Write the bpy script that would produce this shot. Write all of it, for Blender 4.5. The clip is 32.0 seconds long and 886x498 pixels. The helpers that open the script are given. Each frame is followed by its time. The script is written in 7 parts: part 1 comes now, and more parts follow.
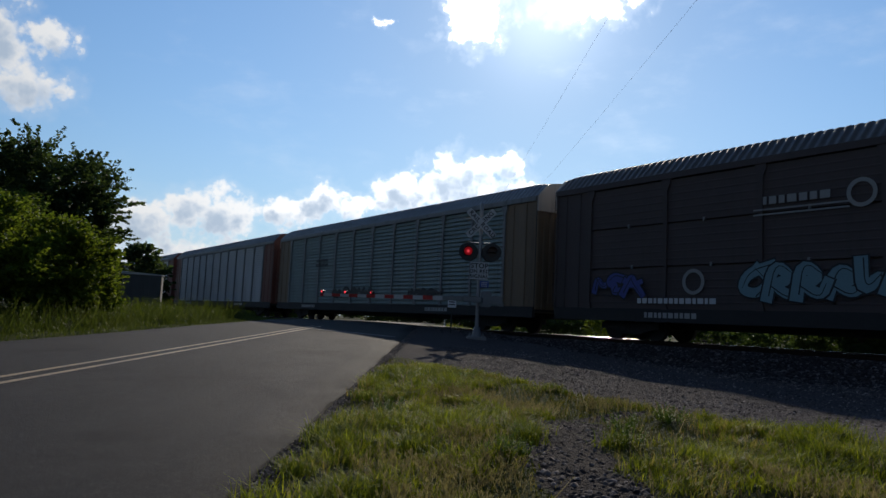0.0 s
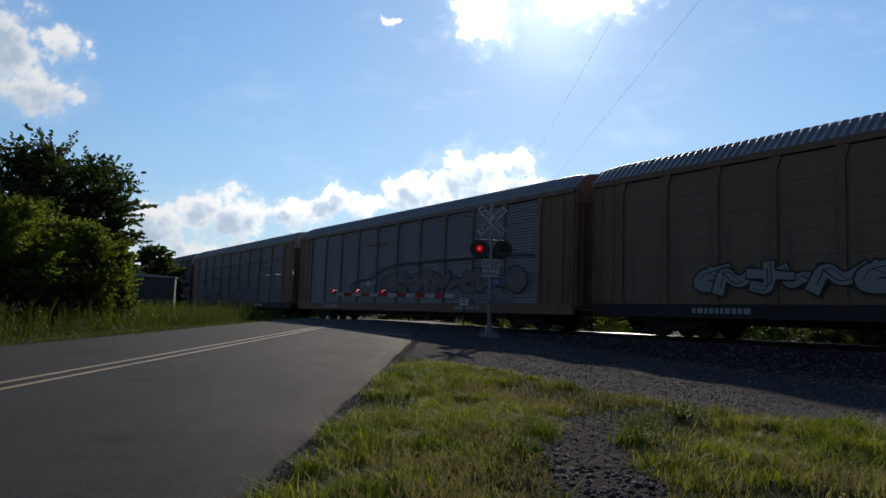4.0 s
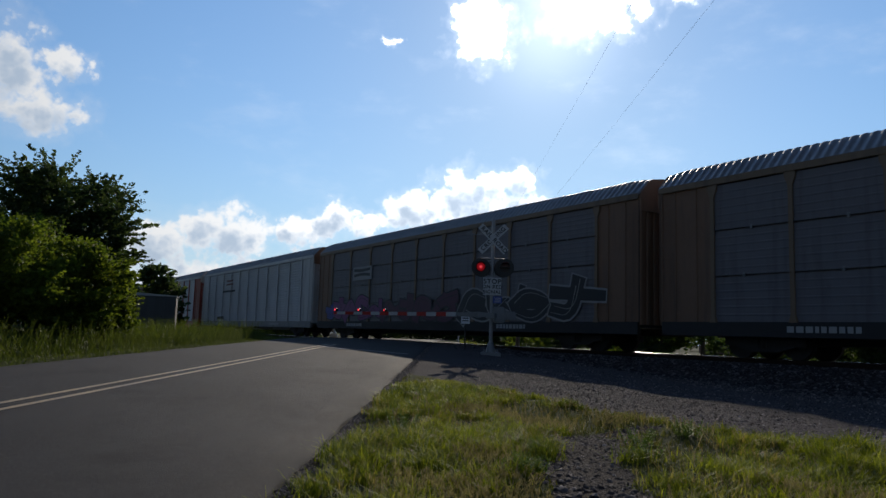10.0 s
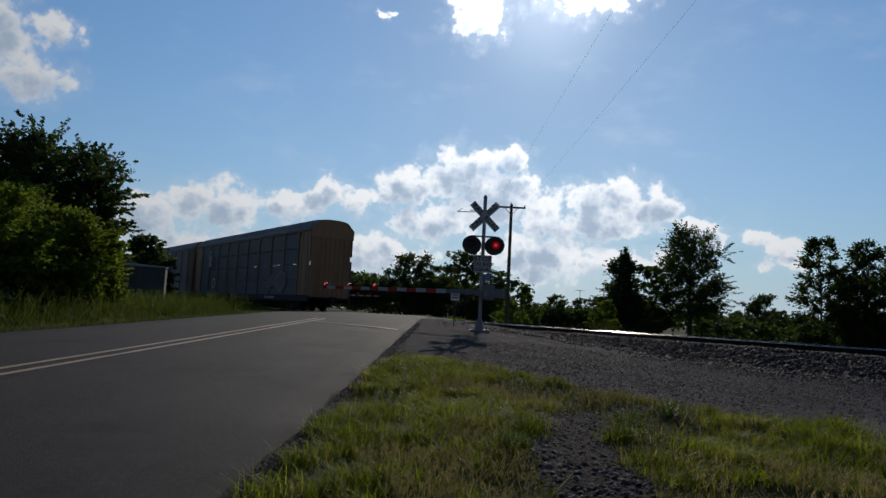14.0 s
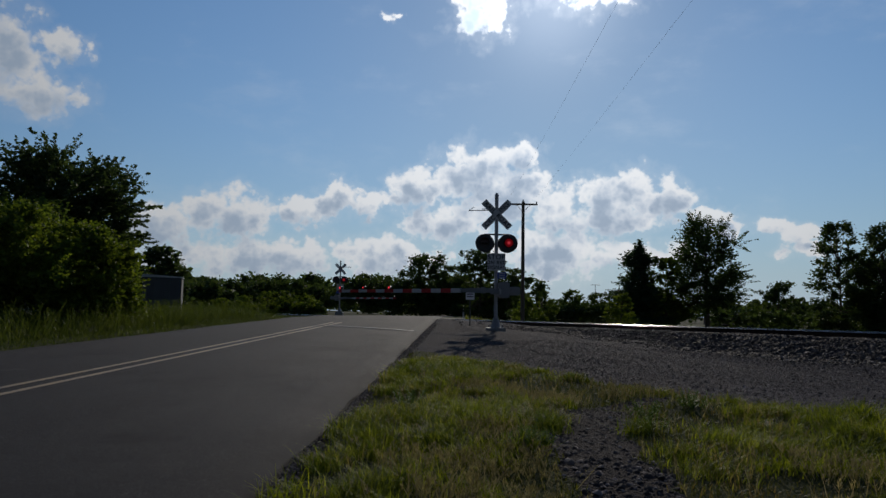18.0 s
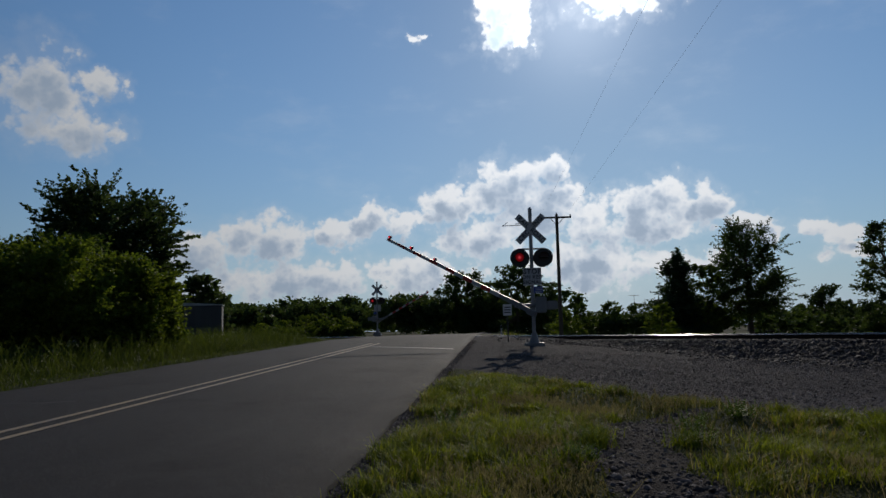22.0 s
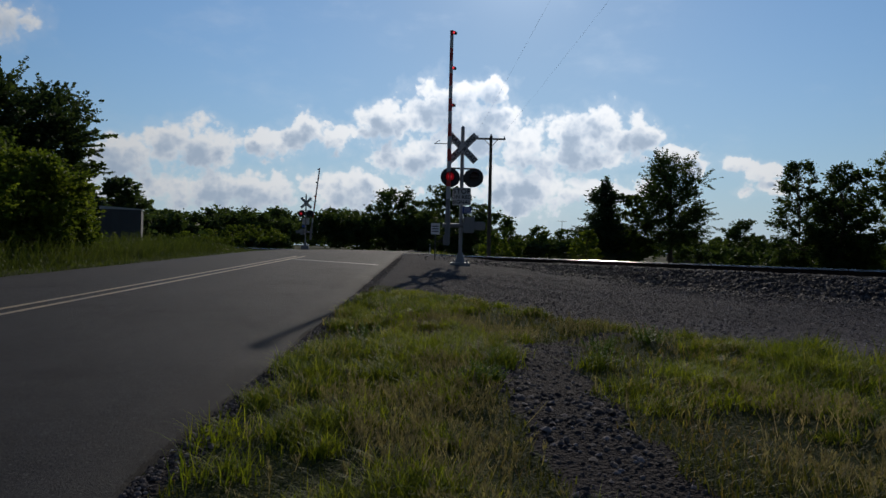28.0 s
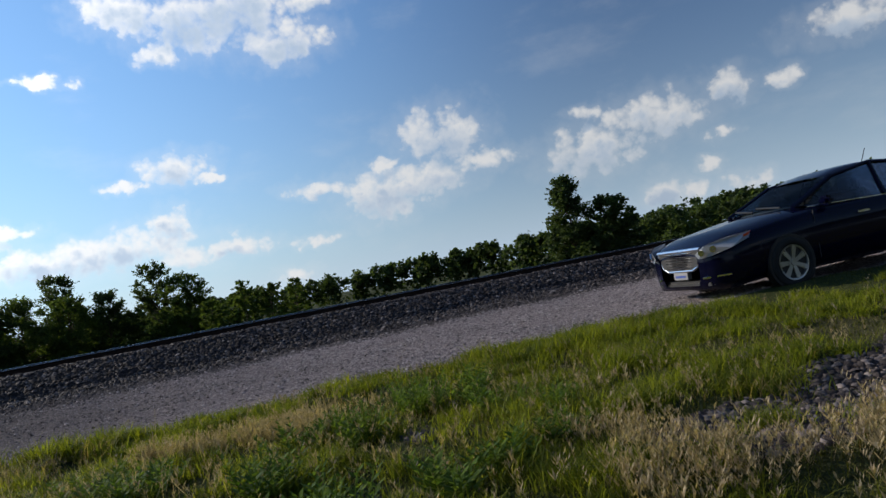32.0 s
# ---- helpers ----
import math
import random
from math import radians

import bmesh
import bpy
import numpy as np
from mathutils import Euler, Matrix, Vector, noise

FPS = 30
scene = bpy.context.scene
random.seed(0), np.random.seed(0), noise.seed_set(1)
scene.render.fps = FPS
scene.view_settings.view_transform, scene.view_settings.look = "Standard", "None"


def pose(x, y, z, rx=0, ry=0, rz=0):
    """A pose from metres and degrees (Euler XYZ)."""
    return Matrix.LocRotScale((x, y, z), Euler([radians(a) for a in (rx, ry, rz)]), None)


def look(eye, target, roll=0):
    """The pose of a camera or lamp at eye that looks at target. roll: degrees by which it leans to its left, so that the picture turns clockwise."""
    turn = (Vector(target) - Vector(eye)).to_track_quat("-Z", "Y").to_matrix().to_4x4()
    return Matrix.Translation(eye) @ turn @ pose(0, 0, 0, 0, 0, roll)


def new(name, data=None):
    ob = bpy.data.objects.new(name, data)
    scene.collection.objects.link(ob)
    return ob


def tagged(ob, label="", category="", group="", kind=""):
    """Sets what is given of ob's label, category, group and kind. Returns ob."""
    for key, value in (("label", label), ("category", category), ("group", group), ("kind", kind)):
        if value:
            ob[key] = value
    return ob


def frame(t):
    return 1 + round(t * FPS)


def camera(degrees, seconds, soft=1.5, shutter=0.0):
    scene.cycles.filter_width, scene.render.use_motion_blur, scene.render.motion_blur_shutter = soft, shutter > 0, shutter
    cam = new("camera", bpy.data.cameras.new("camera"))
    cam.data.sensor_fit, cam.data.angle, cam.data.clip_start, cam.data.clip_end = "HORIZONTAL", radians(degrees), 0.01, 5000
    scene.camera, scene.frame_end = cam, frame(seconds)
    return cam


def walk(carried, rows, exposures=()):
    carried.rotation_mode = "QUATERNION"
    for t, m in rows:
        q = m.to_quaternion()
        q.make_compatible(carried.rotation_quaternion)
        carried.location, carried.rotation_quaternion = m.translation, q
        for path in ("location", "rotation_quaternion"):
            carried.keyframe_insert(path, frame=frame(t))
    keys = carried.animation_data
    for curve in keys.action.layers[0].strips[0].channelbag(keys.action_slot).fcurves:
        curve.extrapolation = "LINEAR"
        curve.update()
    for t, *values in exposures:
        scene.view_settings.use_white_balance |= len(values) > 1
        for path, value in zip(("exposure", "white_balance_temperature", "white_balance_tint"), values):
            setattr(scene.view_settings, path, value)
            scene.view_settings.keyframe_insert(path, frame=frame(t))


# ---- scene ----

# the camera: a telephone held low at the roadside, carried a step ahead and turned at the end
cam = camera(63.05, 32.0)
PATH = [
    (0.0, pose(0.000, 0.000, 1.070, 95.60, -2.73, -0.27)),
    (0.5, pose(0.000, 0.000, 1.070, 96.17, -1.59, 0.03)),
    (1.0, pose(0.000, 0.000, 1.070, 96.11, -1.00, 0.06)),
    (1.5, pose(0.000, 0.000, 1.070, 95.77, -1.01, 0.05)),
    (2.0, pose(0.000, 0.000, 1.070, 95.74, -1.41, 0.89)),
    (2.5, pose(0.000, 0.000, 1.070, 96.41, -1.60, 1.05)),
    (3.0, pose(0.000, 0.000, 1.070, 95.62, -1.60, 1.17)),
    (3.5, pose(0.000, 0.000, 1.070, 95.34, -1.75, 0.97)),
    (5.5, pose(0.000, 0.000, 1.070, 96.01, -2.46, -0.37)),
    (6.0, pose(0.000, 0.000, 1.070, 96.33, -2.17, -1.26)),
    (6.5, pose(0.000, 0.000, 1.070, 96.70, -2.15, -1.85)),
    (7.0, pose(0.000, 0.000, 1.070, 96.30, -1.37, -0.21)),
    (7.5, pose(0.000, 0.000, 1.070, 96.19, -2.52, 0.06)),
    (8.0, pose(0.000, 0.000, 1.070, 97.37, -3.04, -1.22)),
    (8.5, pose(0.000, 0.000, 1.070, 97.19, -2.59, -1.70)),
    (9.0, pose(0.000, 0.000, 1.070, 96.85, -2.05, -0.57)),
    (9.5, pose(0.000, 0.000, 1.070, 97.13, -1.61, 0.09)),
    (10.0, pose(0.000, 0.000, 1.070, 96.85, -1.84, 0.81)),
    (10.5, pose(0.000, 0.000, 1.070, 96.18, -2.17, 0.73)),
    (11.0, pose(0.000, 0.000, 1.070, 95.97, -2.82, -0.15)),
    (11.5, pose(0.000, 0.000, 1.070, 96.00, -3.04, -0.32)),
    (12.0, pose(0.000, 0.000, 1.070, 96.34, -3.38, -1.53)),
    (12.5, pose(0.000, 0.000, 1.070, 97.05, -2.42, -0.63)),
    (13.0, pose(0.000, 0.000, 1.070, 95.82, -1.82, 0.17)),
    (13.5, pose(0.000, 0.000, 1.070, 94.99, -3.16, 0.01)),
    (15.5, pose(0.000, 0.000, 1.070, 95.25, -1.98, -0.18)),
    (16.0, pose(0.000, 0.000, 1.070, 94.65, -1.95, -0.08)),
    (16.5, pose(0.000, 0.000, 1.070, 94.80, -1.60, 0.19)),
    (17.0, pose(0.000, 0.000, 1.070, 94.51, -1.72, 0.53)),
    (17.5, pose(0.000, 0.000, 1.070, 94.83, -1.48, 1.88)),
    (18.0, pose(0.000, 0.000, 1.070, 94.98, -0.87, 1.21)),
    (18.5, pose(0.000, 0.000, 1.070, 94.79, -1.42, 1.64)),
    (19.0, pose(0.000, 0.000, 1.070, 95.10, -1.18, 1.47)),
    (19.5, pose(0.000, 0.000, 1.070, 95.34, -1.12, 1.80)),
    (20.0, pose(0.000, 0.000, 1.070, 95.85, -1.19, 1.16)),
    (20.5, pose(0.000, 0.000, 1.070, 95.58, -1.95, 0.36)),
    (21.0, pose(0.000, 0.000, 1.070, 95.09, -0.47, 5.51)),
    (21.5, pose(0.000, 0.000, 1.070, 96.76, 1.06, 5.59)),
    (22.0, pose(0.000, 0.000, 1.070, 96.38, 1.34, 4.19)),
    (22.5, pose(0.000, 0.000, 1.070, 95.13, 1.58, 5.70)),
    (23.0, pose(0.000, 0.000, 1.070, 95.38, 1.26, 2.92)),
    (23.5, pose(0.000, 0.000, 1.070, 94.82, 2.53, 3.41)),
    (24.0, pose(0.000, 0.000, 1.070, 95.59, 0.83, 3.71)),
    (24.5, pose(0.000, 0.000, 1.070, 95.25, -1.11, 3.10)),
    (25.0, pose(0.000, 0.000, 1.070, 94.98, -1.21, 1.88)),
    (25.5, pose(0.000, 0.000, 1.070, 94.52, -0.75, -0.67)),
    (27.5, pose(0.100, 0.120, 1.080, 94.93, -3.65, -2.62)),
    (28.0, pose(0.120, 0.250, 1.050, 89.90, -1.26, -1.32)),
    (28.5, pose(0.120, 0.720, 1.030, 90.22, 0.36, -10.38)),
    (29.0, pose(0.110, 0.950, 1.040, 89.02, 6.05, -17.06)),
    (29.5, pose(0.120, 1.080, 1.100, 90.74, 3.34, -22.56)),
    (29.8, pose(0.150, 1.120, 1.140, 97.10, 8.66, -25.03)),
    (30.0, pose(0.170, 1.100, 1.160, 95.12, 5.85, -30.66)),
    (30.3, pose(0.100, 0.750, 1.240, 94.03, 10.43, -40.64)),
    (30.5, pose(0.050, 0.500, 1.270, 93.75, 11.02, -47.12)),
    (31.0, pose(0.000, 0.280, 1.240, 96.92, 6.75, -53.27)),
    (31.5, pose(0.000, 0.200, 1.130, 88.96, 9.81, -67.59)),
    (32.0, pose(0.000, 0.150, 1.070, 91.77, 10.77, -71.80)),
]
# the telephone darkens as the bright sky fills the picture, and leans to blue
EXPOSURES = [(0.0, -0.04, 6300, 10), (6.0, 0.03, 6300, 10), (12.0, -0.03, 6300, 10), (13.0, -0.12, 6250, 10), (14.0, -0.50, 6150, 10), (16.0, -0.72, 6150, 10), (19.0, -0.78, 6150, 10), (25.5, -0.74, 6150, 10),
             (28.0, -0.55, 6150, 10), (28.5, -0.27, 6250, 10), (29.0, -0.14, 6300, 10), (30.0, -0.50, 6150, 10), (31.0, 0.17, 6250, 10), (32.0, 0.46, 6250, 10)]
walk(cam, PATH, EXPOSURES)

# ---- sky, clouds and sun ----
SUN_AZ, SUN_EL = 7.2, 24.6          # degrees clockwise from +y, degrees up
sun_dir = Vector((math.sin(radians(SUN_AZ)) * math.cos(radians(SUN_EL)),
                  math.cos(radians(SUN_AZ)) * math.cos(radians(SUN_EL)), math.sin(radians(SUN_EL))))

# cumulus puffs: azimuth, elevation, half width, half height, in degrees
BANK = [(-18.0, 7.1, 3.4, 2.1), (-22.6, 5.8, 3.0, 1.8), (-9.6, 8.7, 2.2, 1.4), (-12.4, 7.7, 3.0, 1.1), (-7.4, 8.3, 1.6, 1.0), (-24.0, 3.4, 4.0, 1.6),
        (-15.0, 4.0, 7.0, 1.6), (-6.0, 4.4, 5.0, 1.6), (-3.4, 9.4, 2.3, 1.7), (0.8, 10.6, 3.0, 2.6), (5.0, 12.5, 1.7, 1.2), (2.6, 11.9, 2.0, 1.2),
        (4.0, 9.4, 4.0, 2.5), (-1.2, 7.2, 3.8, 1.6), (8.4, 7.6, 2.4, 1.8)]
MID = [(12.6, 9.1, 3.6, 2.2), (16.2, 8.8, 2.2, 1.5), (11.4, 7.2, 4.0, 1.3), (7.0, 4.6, 5.0, 1.9), (19.8, 6.6, 1.7, 0.9), (25.0, 5.9, 1.3, 0.8),
       (14.5, 4.6, 4.0, 1.0), (1.6, 23.8, 2.4, 2.6), (11.0, 26.2, 4.4, 3.0), (18.5, 26.2, 1.6, 1.2), (-33.6, 17.0, 2.6, 3.2), (-31.5, 14.6, 3.0, 1.6),
       (-29.6, 18.0, 1.6, 0.9), (-6.0, 22.5, 0.7, 0.35)]
EAST = [(51.3, 22.5, 3.0, 1.6), (56.2, 21.4, 3.8, 1.9), (60.2, 22.3, 3.5, 2.1), (62.7, 19.4, 3.3, 1.5), (53.1, 19.4, 1.4, 0.7), (65.3, 22.1, 2.0, 0.8), (45.1, 18.1, 1.6, 0.4),
        (53.1, 11.2, 2.4, 1.1), (49.2, 10.4, 1.4, 0.4), (55.6, 10.2, 1.1, 0.4), (63.2, 8.3, 2.2, 0.6), (73.4, 10.6, 3.1, 2.0), (68.3, 6.8, 3.0, 1.9), (71.6, 7.3, 3.5, 1.3),
        (76.4, 8.0, 2.8, 0.8), (69.0, 9.2, 1.3, 0.5), (85.1, 7.1, 3.5, 1.7), (89.7, 8.4, 3.8, 1.6), (85.5, 10.0, 1.3, 0.6), (95.4, 9.3, 1.9, 1.0), (99.3, 9.0, 1.0, 0.7), (94.5,
        6.1, 0.9, 0.5), (93.4, 4.1, 0.9, 0.6), (89.9, 2.9, 1.5, 1.2), (91.4, 2.4, 1.0, 1.0), (95.4, 2.2, 1.5, 0.7), (103.7, 11.7, 3.0, 1.1), (45.2, 5.7, 5.5, 1.2), (49.4, 6.0,
        4.0, 1.2), (52.2, 7.3, 1.3, 1.1), (56.7, 5.0, 2.5, 0.7), (41.8, 8.0, 1.4, 0.5), (52.7, 4.6, 3.0, 0.8), (62.3, 4.3, 1.8, 0.4), (60.7, 1.7, 1.5, 0.7), (38.0, 7.5, 3.8,
        1.1), (41.7, 8.0, 1.8, 0.5), (36.8, 8.4, 1.0, 0.5), (23.3, 6.6, 1.4, 0.7), (19.6, 7.5, 2.0, 0.5), (45.5, 17.9, 1.4, 0.4), (25.6, 4.8, 1.8, 0.6)]
SOUTH = [(130.0, 12.0, 9.0, 3.0), (170.0, 16.0, 10.0, 4.0), (215.0, 11.0, 12.0, 3.0), (260.0, 14.0, 9.0, 3.0), (300.0, 9.0, 8.0, 2.4)]


class Net:
    """Short hand for building node trees."""

    def __init__(self, tree):
        self.t = tree
        tree.nodes.clear()

    def add(self, kind, **kw):
        n = self.t.nodes.new(kind)
        if "operation" in kw:
            n.operation = kw["operation"]
        if "use_clamp" in kw:
            n.use_clamp = kw["use_clamp"]
        if "data_type" in kw:
            n.data_type = kw["data_type"]
        if "interpolation_type" in kw:
            n.interpolation_type = kw["interpolation_type"]
        if "sky_type" in kw:
            n.sky_type = kw["sky_type"]
        if "attribute_name" in kw:
            n.attribute_name = kw["attribute_name"]
        return n

    def put(self, socket, value):
        if isinstance(value, bpy.types.NodeSocket):
            self.t.links.new(value, socket)
        elif value is not None:
            socket.default_value = value

    def math(self, op, a, b=None, c=None, clamp=False):
        n = self.add("ShaderNodeMath", operation=op, use_clamp=clamp)
        for s, v in zip(n.inputs, (a, b, c)):
            self.put(s, v)
        return n.outputs[0]

    def vec(self, op, a, b=None):
        n = self.add("ShaderNodeVectorMath", operation=op)
        self.put(n.inputs[0], a)
        self.put(n.inputs[1], b)
        return n.outputs["Value"] if op in ("DOT_PRODUCT", "LENGTH") else n.outputs[0]

    def noise(self, vector, scale, detail=4.0, rough=0.55):
        n = self.add("ShaderNodeTexNoise")
        self.put(n.inputs["Vector"], vector)
        n.inputs["Scale"].default_value, n.inputs["Detail"].default_value, n.inputs["Roughness"].default_value = scale, detail, rough
        return n.outputs["Fac"], n.outputs["Color"]

    def ramp(self, fac, *stops):
        n = self.add("ShaderNodeValToRGB")
        el = n.color_ramp.elements
        while len(el) < len(stops):
            el.new(0.5)
        for e, (p, c) in zip(el, stops):
            e.position = p
            e.color = (*c, 1) if len(c) == 3 else c
        self.put(n.inputs[0], fac)
        return n.outputs[0]

    def mix(self, fac, a, b):
        n = self.add("ShaderNodeMix", data_type="RGBA")
        self.put(n.inputs[0], fac)
        self.put(n.inputs[6], (*a, 1) if isinstance(a, tuple) and len(a) == 3 else a)
        self.put(n.inputs[7], (*b, 1) if isinstance(b, tuple) and len(b) == 3 else b)
        return n.outputs[2]

    def step(self, value, lo, hi):
        n = self.add("ShaderNodeMapRange", interpolation_type="SMOOTHSTEP")
        for s, v in zip(n.inputs, (value, lo, hi, 0.0, 1.0)):
            self.put(s, v)
        return n.outputs[0]


def build_sky():
    w = bpy.data.worlds.new("summer_sky")
    scene.world = w
    w.use_nodes = True
    n = Net(w.node_tree)
    sky = n.add("ShaderNodeTexSky", sky_type="NISHITA")
    sky.sun_disc, sky.sun_elevation, sky.sun_rotation = False, radians(SUN_EL), radians(SUN_AZ)
    sky.air_density, sky.dust_density, sky.ozone_density = 1.0, 0.15, 3.0
    d = n.add("ShaderNodeTexCoord").outputs["Generated"]
    sep = n.add("ShaderNodeSeparateXYZ")
    n.put(sep.inputs[0], d)
    az = n.math("MULTIPLY", n.math("ARCTAN2", sep.outputs[0], sep.outputs[1]), 57.2958)
    el = n.math("MULTIPLY", n.math("ARCSINE", sep.outputs[2]), 57.2958)
    ae = n.add("ShaderNodeCombineXYZ")
    n.put(ae.inputs[0], az)
    n.put(ae.inputs[1], el)
    big, bigc = n.noise(ae.outputs[0], 0.30, 3.0, 0.5)
    mid, midc = n.noise(ae.outputs[0], 0.62, 4.0, 0.5)
    fine, finec = n.noise(ae.outputs[0], 1.5, 6.0, 0.52)
    warp = n.vec("MULTIPLY", n.vec("SUBTRACT", midc, (0.5, 0.5, 0.5)), (3.6, 2.0, 0.0))
    p = n.vec("ADD", ae.outputs[0], warp)

    def puffs(at, rows, soft=1.0):
        out = None
        for a, e, ww, hh in rows:
            a = a if a <= 180 else a - 360
            q = n.vec("MULTIPLY", n.vec("SUBTRACT", at, (a, e, 0.0)), (1 / ww, 1 / hh, 0.0))
            v = n.math("MULTIPLY", n.math("SUBTRACT", 1.0, n.vec("DOT_PRODUCT", q, q)), soft)
            out = v if out is None else n.math("SMOOTH_MAX", out, v, 0.4)
        return out
    total = n.math("SMOOTH_MAX", puffs(p, BANK + MID), puffs(p, EAST + SOUTH, 0.85), 0.4)
    # how much cloud hangs over each place: it shades the undersides
    over = puffs(n.vec("ADD", p, (0.2, 0.9, 0.0)), BANK + MID + EAST)
    # cauliflower lumps at falling sizes
    lump = None
    for scale, share in ((0.50, 1.0), (1.15, 0.55), (2.6, 0.28)):
        vo = n.add("ShaderNodeTexVoronoi")
        vo.feature, vo.voronoi_dimensions = "SMOOTH_F1", "2D"
        n.put(vo.inputs["Vector"], n.vec("ADD", ae.outputs[0], n.vec("MULTIPLY", finec, (0.8, 0.6, 0.0))))
        vo.inputs["Scale"].default_value, vo.inputs["Smoothness"].default_value = scale, 0.30
        v = n.math("MULTIPLY", n.math("SUBTRACT", 0.40, vo.outputs["Distance"]), share)
        lump = v if lump is None else n.math("ADD", lump, v)
    ragged = n.math("ADD", n.math("MULTIPLY", n.math("SUBTRACT", fine, 0.5), 0.9), n.math("MULTIPLY", lump, 1.25))
    toward = n.vec("DOT_PRODUCT", d, tuple(sun_dir))
    body = n.math("MULTIPLY", n.math("ADD", total, ragged), n.math("ADD", 0.50, n.math("MULTIPLY", n.step(toward, 0.70, 0.93), 0.5)))
    mask = n.math("MULTIPLY", n.step(body, -0.32, 0.50), 0.96)
    # torn wisps round the puffs
    thin = n.math("MULTIPLY", n.step(body, -1.3, 0.4), 0.16)
    mask = n.math("MAXIMUM", mask, thin)
    # faint streaks of high cloud
    st, _ = n.noise(n.vec("MULTIPLY", ae.outputs[0], (0.10, 0.22, 0.0)), 1.0, 6.0, 0.6)
    mask = n.math("MAXIMUM", mask, n.math("MULTIPLY", n.step(st, 0.50, 0.80), 0.13))
    # light through the puffs: thick middles shade grey, thin edges glare, most of all near the sun
    front = n.math("MAXIMUM", toward, 0.0)
    glare = n.math("ADD", n.math("MULTIPLY", n.math("POWER", front, 14.0), 0.75), n.math("MULTIPLY", n.math("POWER", front, 160.0), 1.2))
    heavy = n.math("ADD", n.math("MULTIPLY", total, 0.45), n.math("MULTIPLY", n.math("MAXIMUM", over, -1.5), 0.75))
    thick = n.step(n.math("ADD", heavy, n.math("ADD", n.math("MULTIPLY", lump, 0.9), n.math("MULTIPLY", n.math("SUBTRACT", big, 0.5), 1.5))), 0.20, 1.40)
    shade = n.math("SUBTRACT", 1.0, n.math("MULTIPLY", thick, n.math("MULTIPLY", n.math("ADD", 0.24, n.math("MULTIPLY", n.math("POWER", front, 8.0), 0.34)), n.math("SUBTRACT", 1.0, n.math("POWER", front, 60.0)))))
    bright = n.math("MULTIPLY", n.math("ADD", 0.47, n.math("ADD", n.math("MULTIPLY", n.math("POWER", front, 3.0), 0.58), glare)), shade)
    tint = n.mix(thick, (1.0, 0.99, 0.97), (0.76, 0.90, 1.08))
    cloud = n.vec("MULTIPLY", tint, None)
    n.t.links.new(bright, cloud.node.inputs[1])
    halo = n.math("MULTIPLY", n.math("POWER", front, 300.0), 0.45)
    sk = n.add("ShaderNodeVectorMath", operation="SCALE")
    n.put(sk.inputs[0], sky.outputs[0])
    sk.inputs["Scale"].default_value = SKY_GAIN
    # hazy summer air: the glow round the sun levels off, the blue deepens away from it
    lum = n.vec("DOT_PRODUCT", sk.outputs[0], (0.3, 0.5, 0.2))
    level = n.add("ShaderNodeVectorMath", operation="SCALE")
    n.put(level.inputs[0], n.vec("MULTIPLY", sk.outputs[0], n.mix(n.step(toward, 0.2, 0.85), (0.90, 1.0, 1.14), (0.87, 1.0, 1.05))))
    away = n.math("ADD", 0.37, n.math("MULTIPLY", n.step(toward, 0.20, 1.0), 0.79))
    n.put(level.inputs["Scale"], n.math("DIVIDE", away, n.math("ADD", 1.0, n.math("MULTIPLY", lum, 0.85))))
    # white summer haze low over the fields
    low = n.math("MULTIPLY", n.math("POWER", 2.718, n.math("MULTIPLY", n.math("MAXIMUM", el, 0.0), -0.16)), 0.85)
    hz = n.add("ShaderNodeVectorMath", operation="SCALE")
    hz.inputs[0].default_value = (0.50, 0.63, 0.79)
    n.put(hz.inputs["Scale"], n.math("ADD", 0.70, n.math("MULTIPLY", n.math("POWER", front, 4.0), 0.76)))
    hazy = n.mix(low, level.outputs[0], hz.outputs[0])
    skh = n.vec("ADD", hazy, None)
    n.t.links.new(halo, skh.node.inputs[1])
    col = n.mix(mask, skh, cloud)
    bg = n.add("ShaderNodeBackground")
    n.put(bg.inputs[0], col)
    bg.inputs[1].default_value = 1.0
    out = n.add("ShaderNodeOutputWorld")
    n.put(out.inputs[0], bg.outputs[0])


SKY_GAIN = 0.15
build_sky()
sun = new("sun", bpy.data.lights.new("sun", "SUN"))
sun.data.energy, sun.data.angle, sun.data.color = 3.4, radians(0.53), (1.0, 0.87, 0.70)
sun.matrix_world = look((0, 0, 60), tuple(Vector((0, 0, 60)) - sun_dir))
# ---- materials ----
def surface(name, build):
    m = bpy.data.materials.new(name)
    m.use_nodes = True
    n = Net(m.node_tree)
    out = n.add("ShaderNodeOutputMaterial")
    n.put(out.inputs[0], build(n))
    return m


def gloss(n, color, rough, metal=0.0, bump=None, strength=0.3, distance=0.02, spec=0.5):
    b = n.add("ShaderNodeBsdfPrincipled")
    n.put(b.inputs["Base Color"], (*color, 1) if isinstance(color, tuple) and len(color) == 3 else color)
    n.put(b.inputs["Roughness"], rough)
    b.inputs["Metallic"].default_value = metal
    b.inputs["Specular IOR Level"].default_value = spec
    b.inputs["Diffuse Roughness"].default_value = 0.5 if spec < 0.15 else 0.0
    if bump is not None:
        k = n.add("ShaderNodeBump")
        k.inputs["Strength"].default_value, k.inputs["Distance"].default_value = strength, distance
        n.put(k.inputs["Height"], bump)
        n.put(b.inputs["Normal"], k.outputs[0])
    return b.outputs[0]


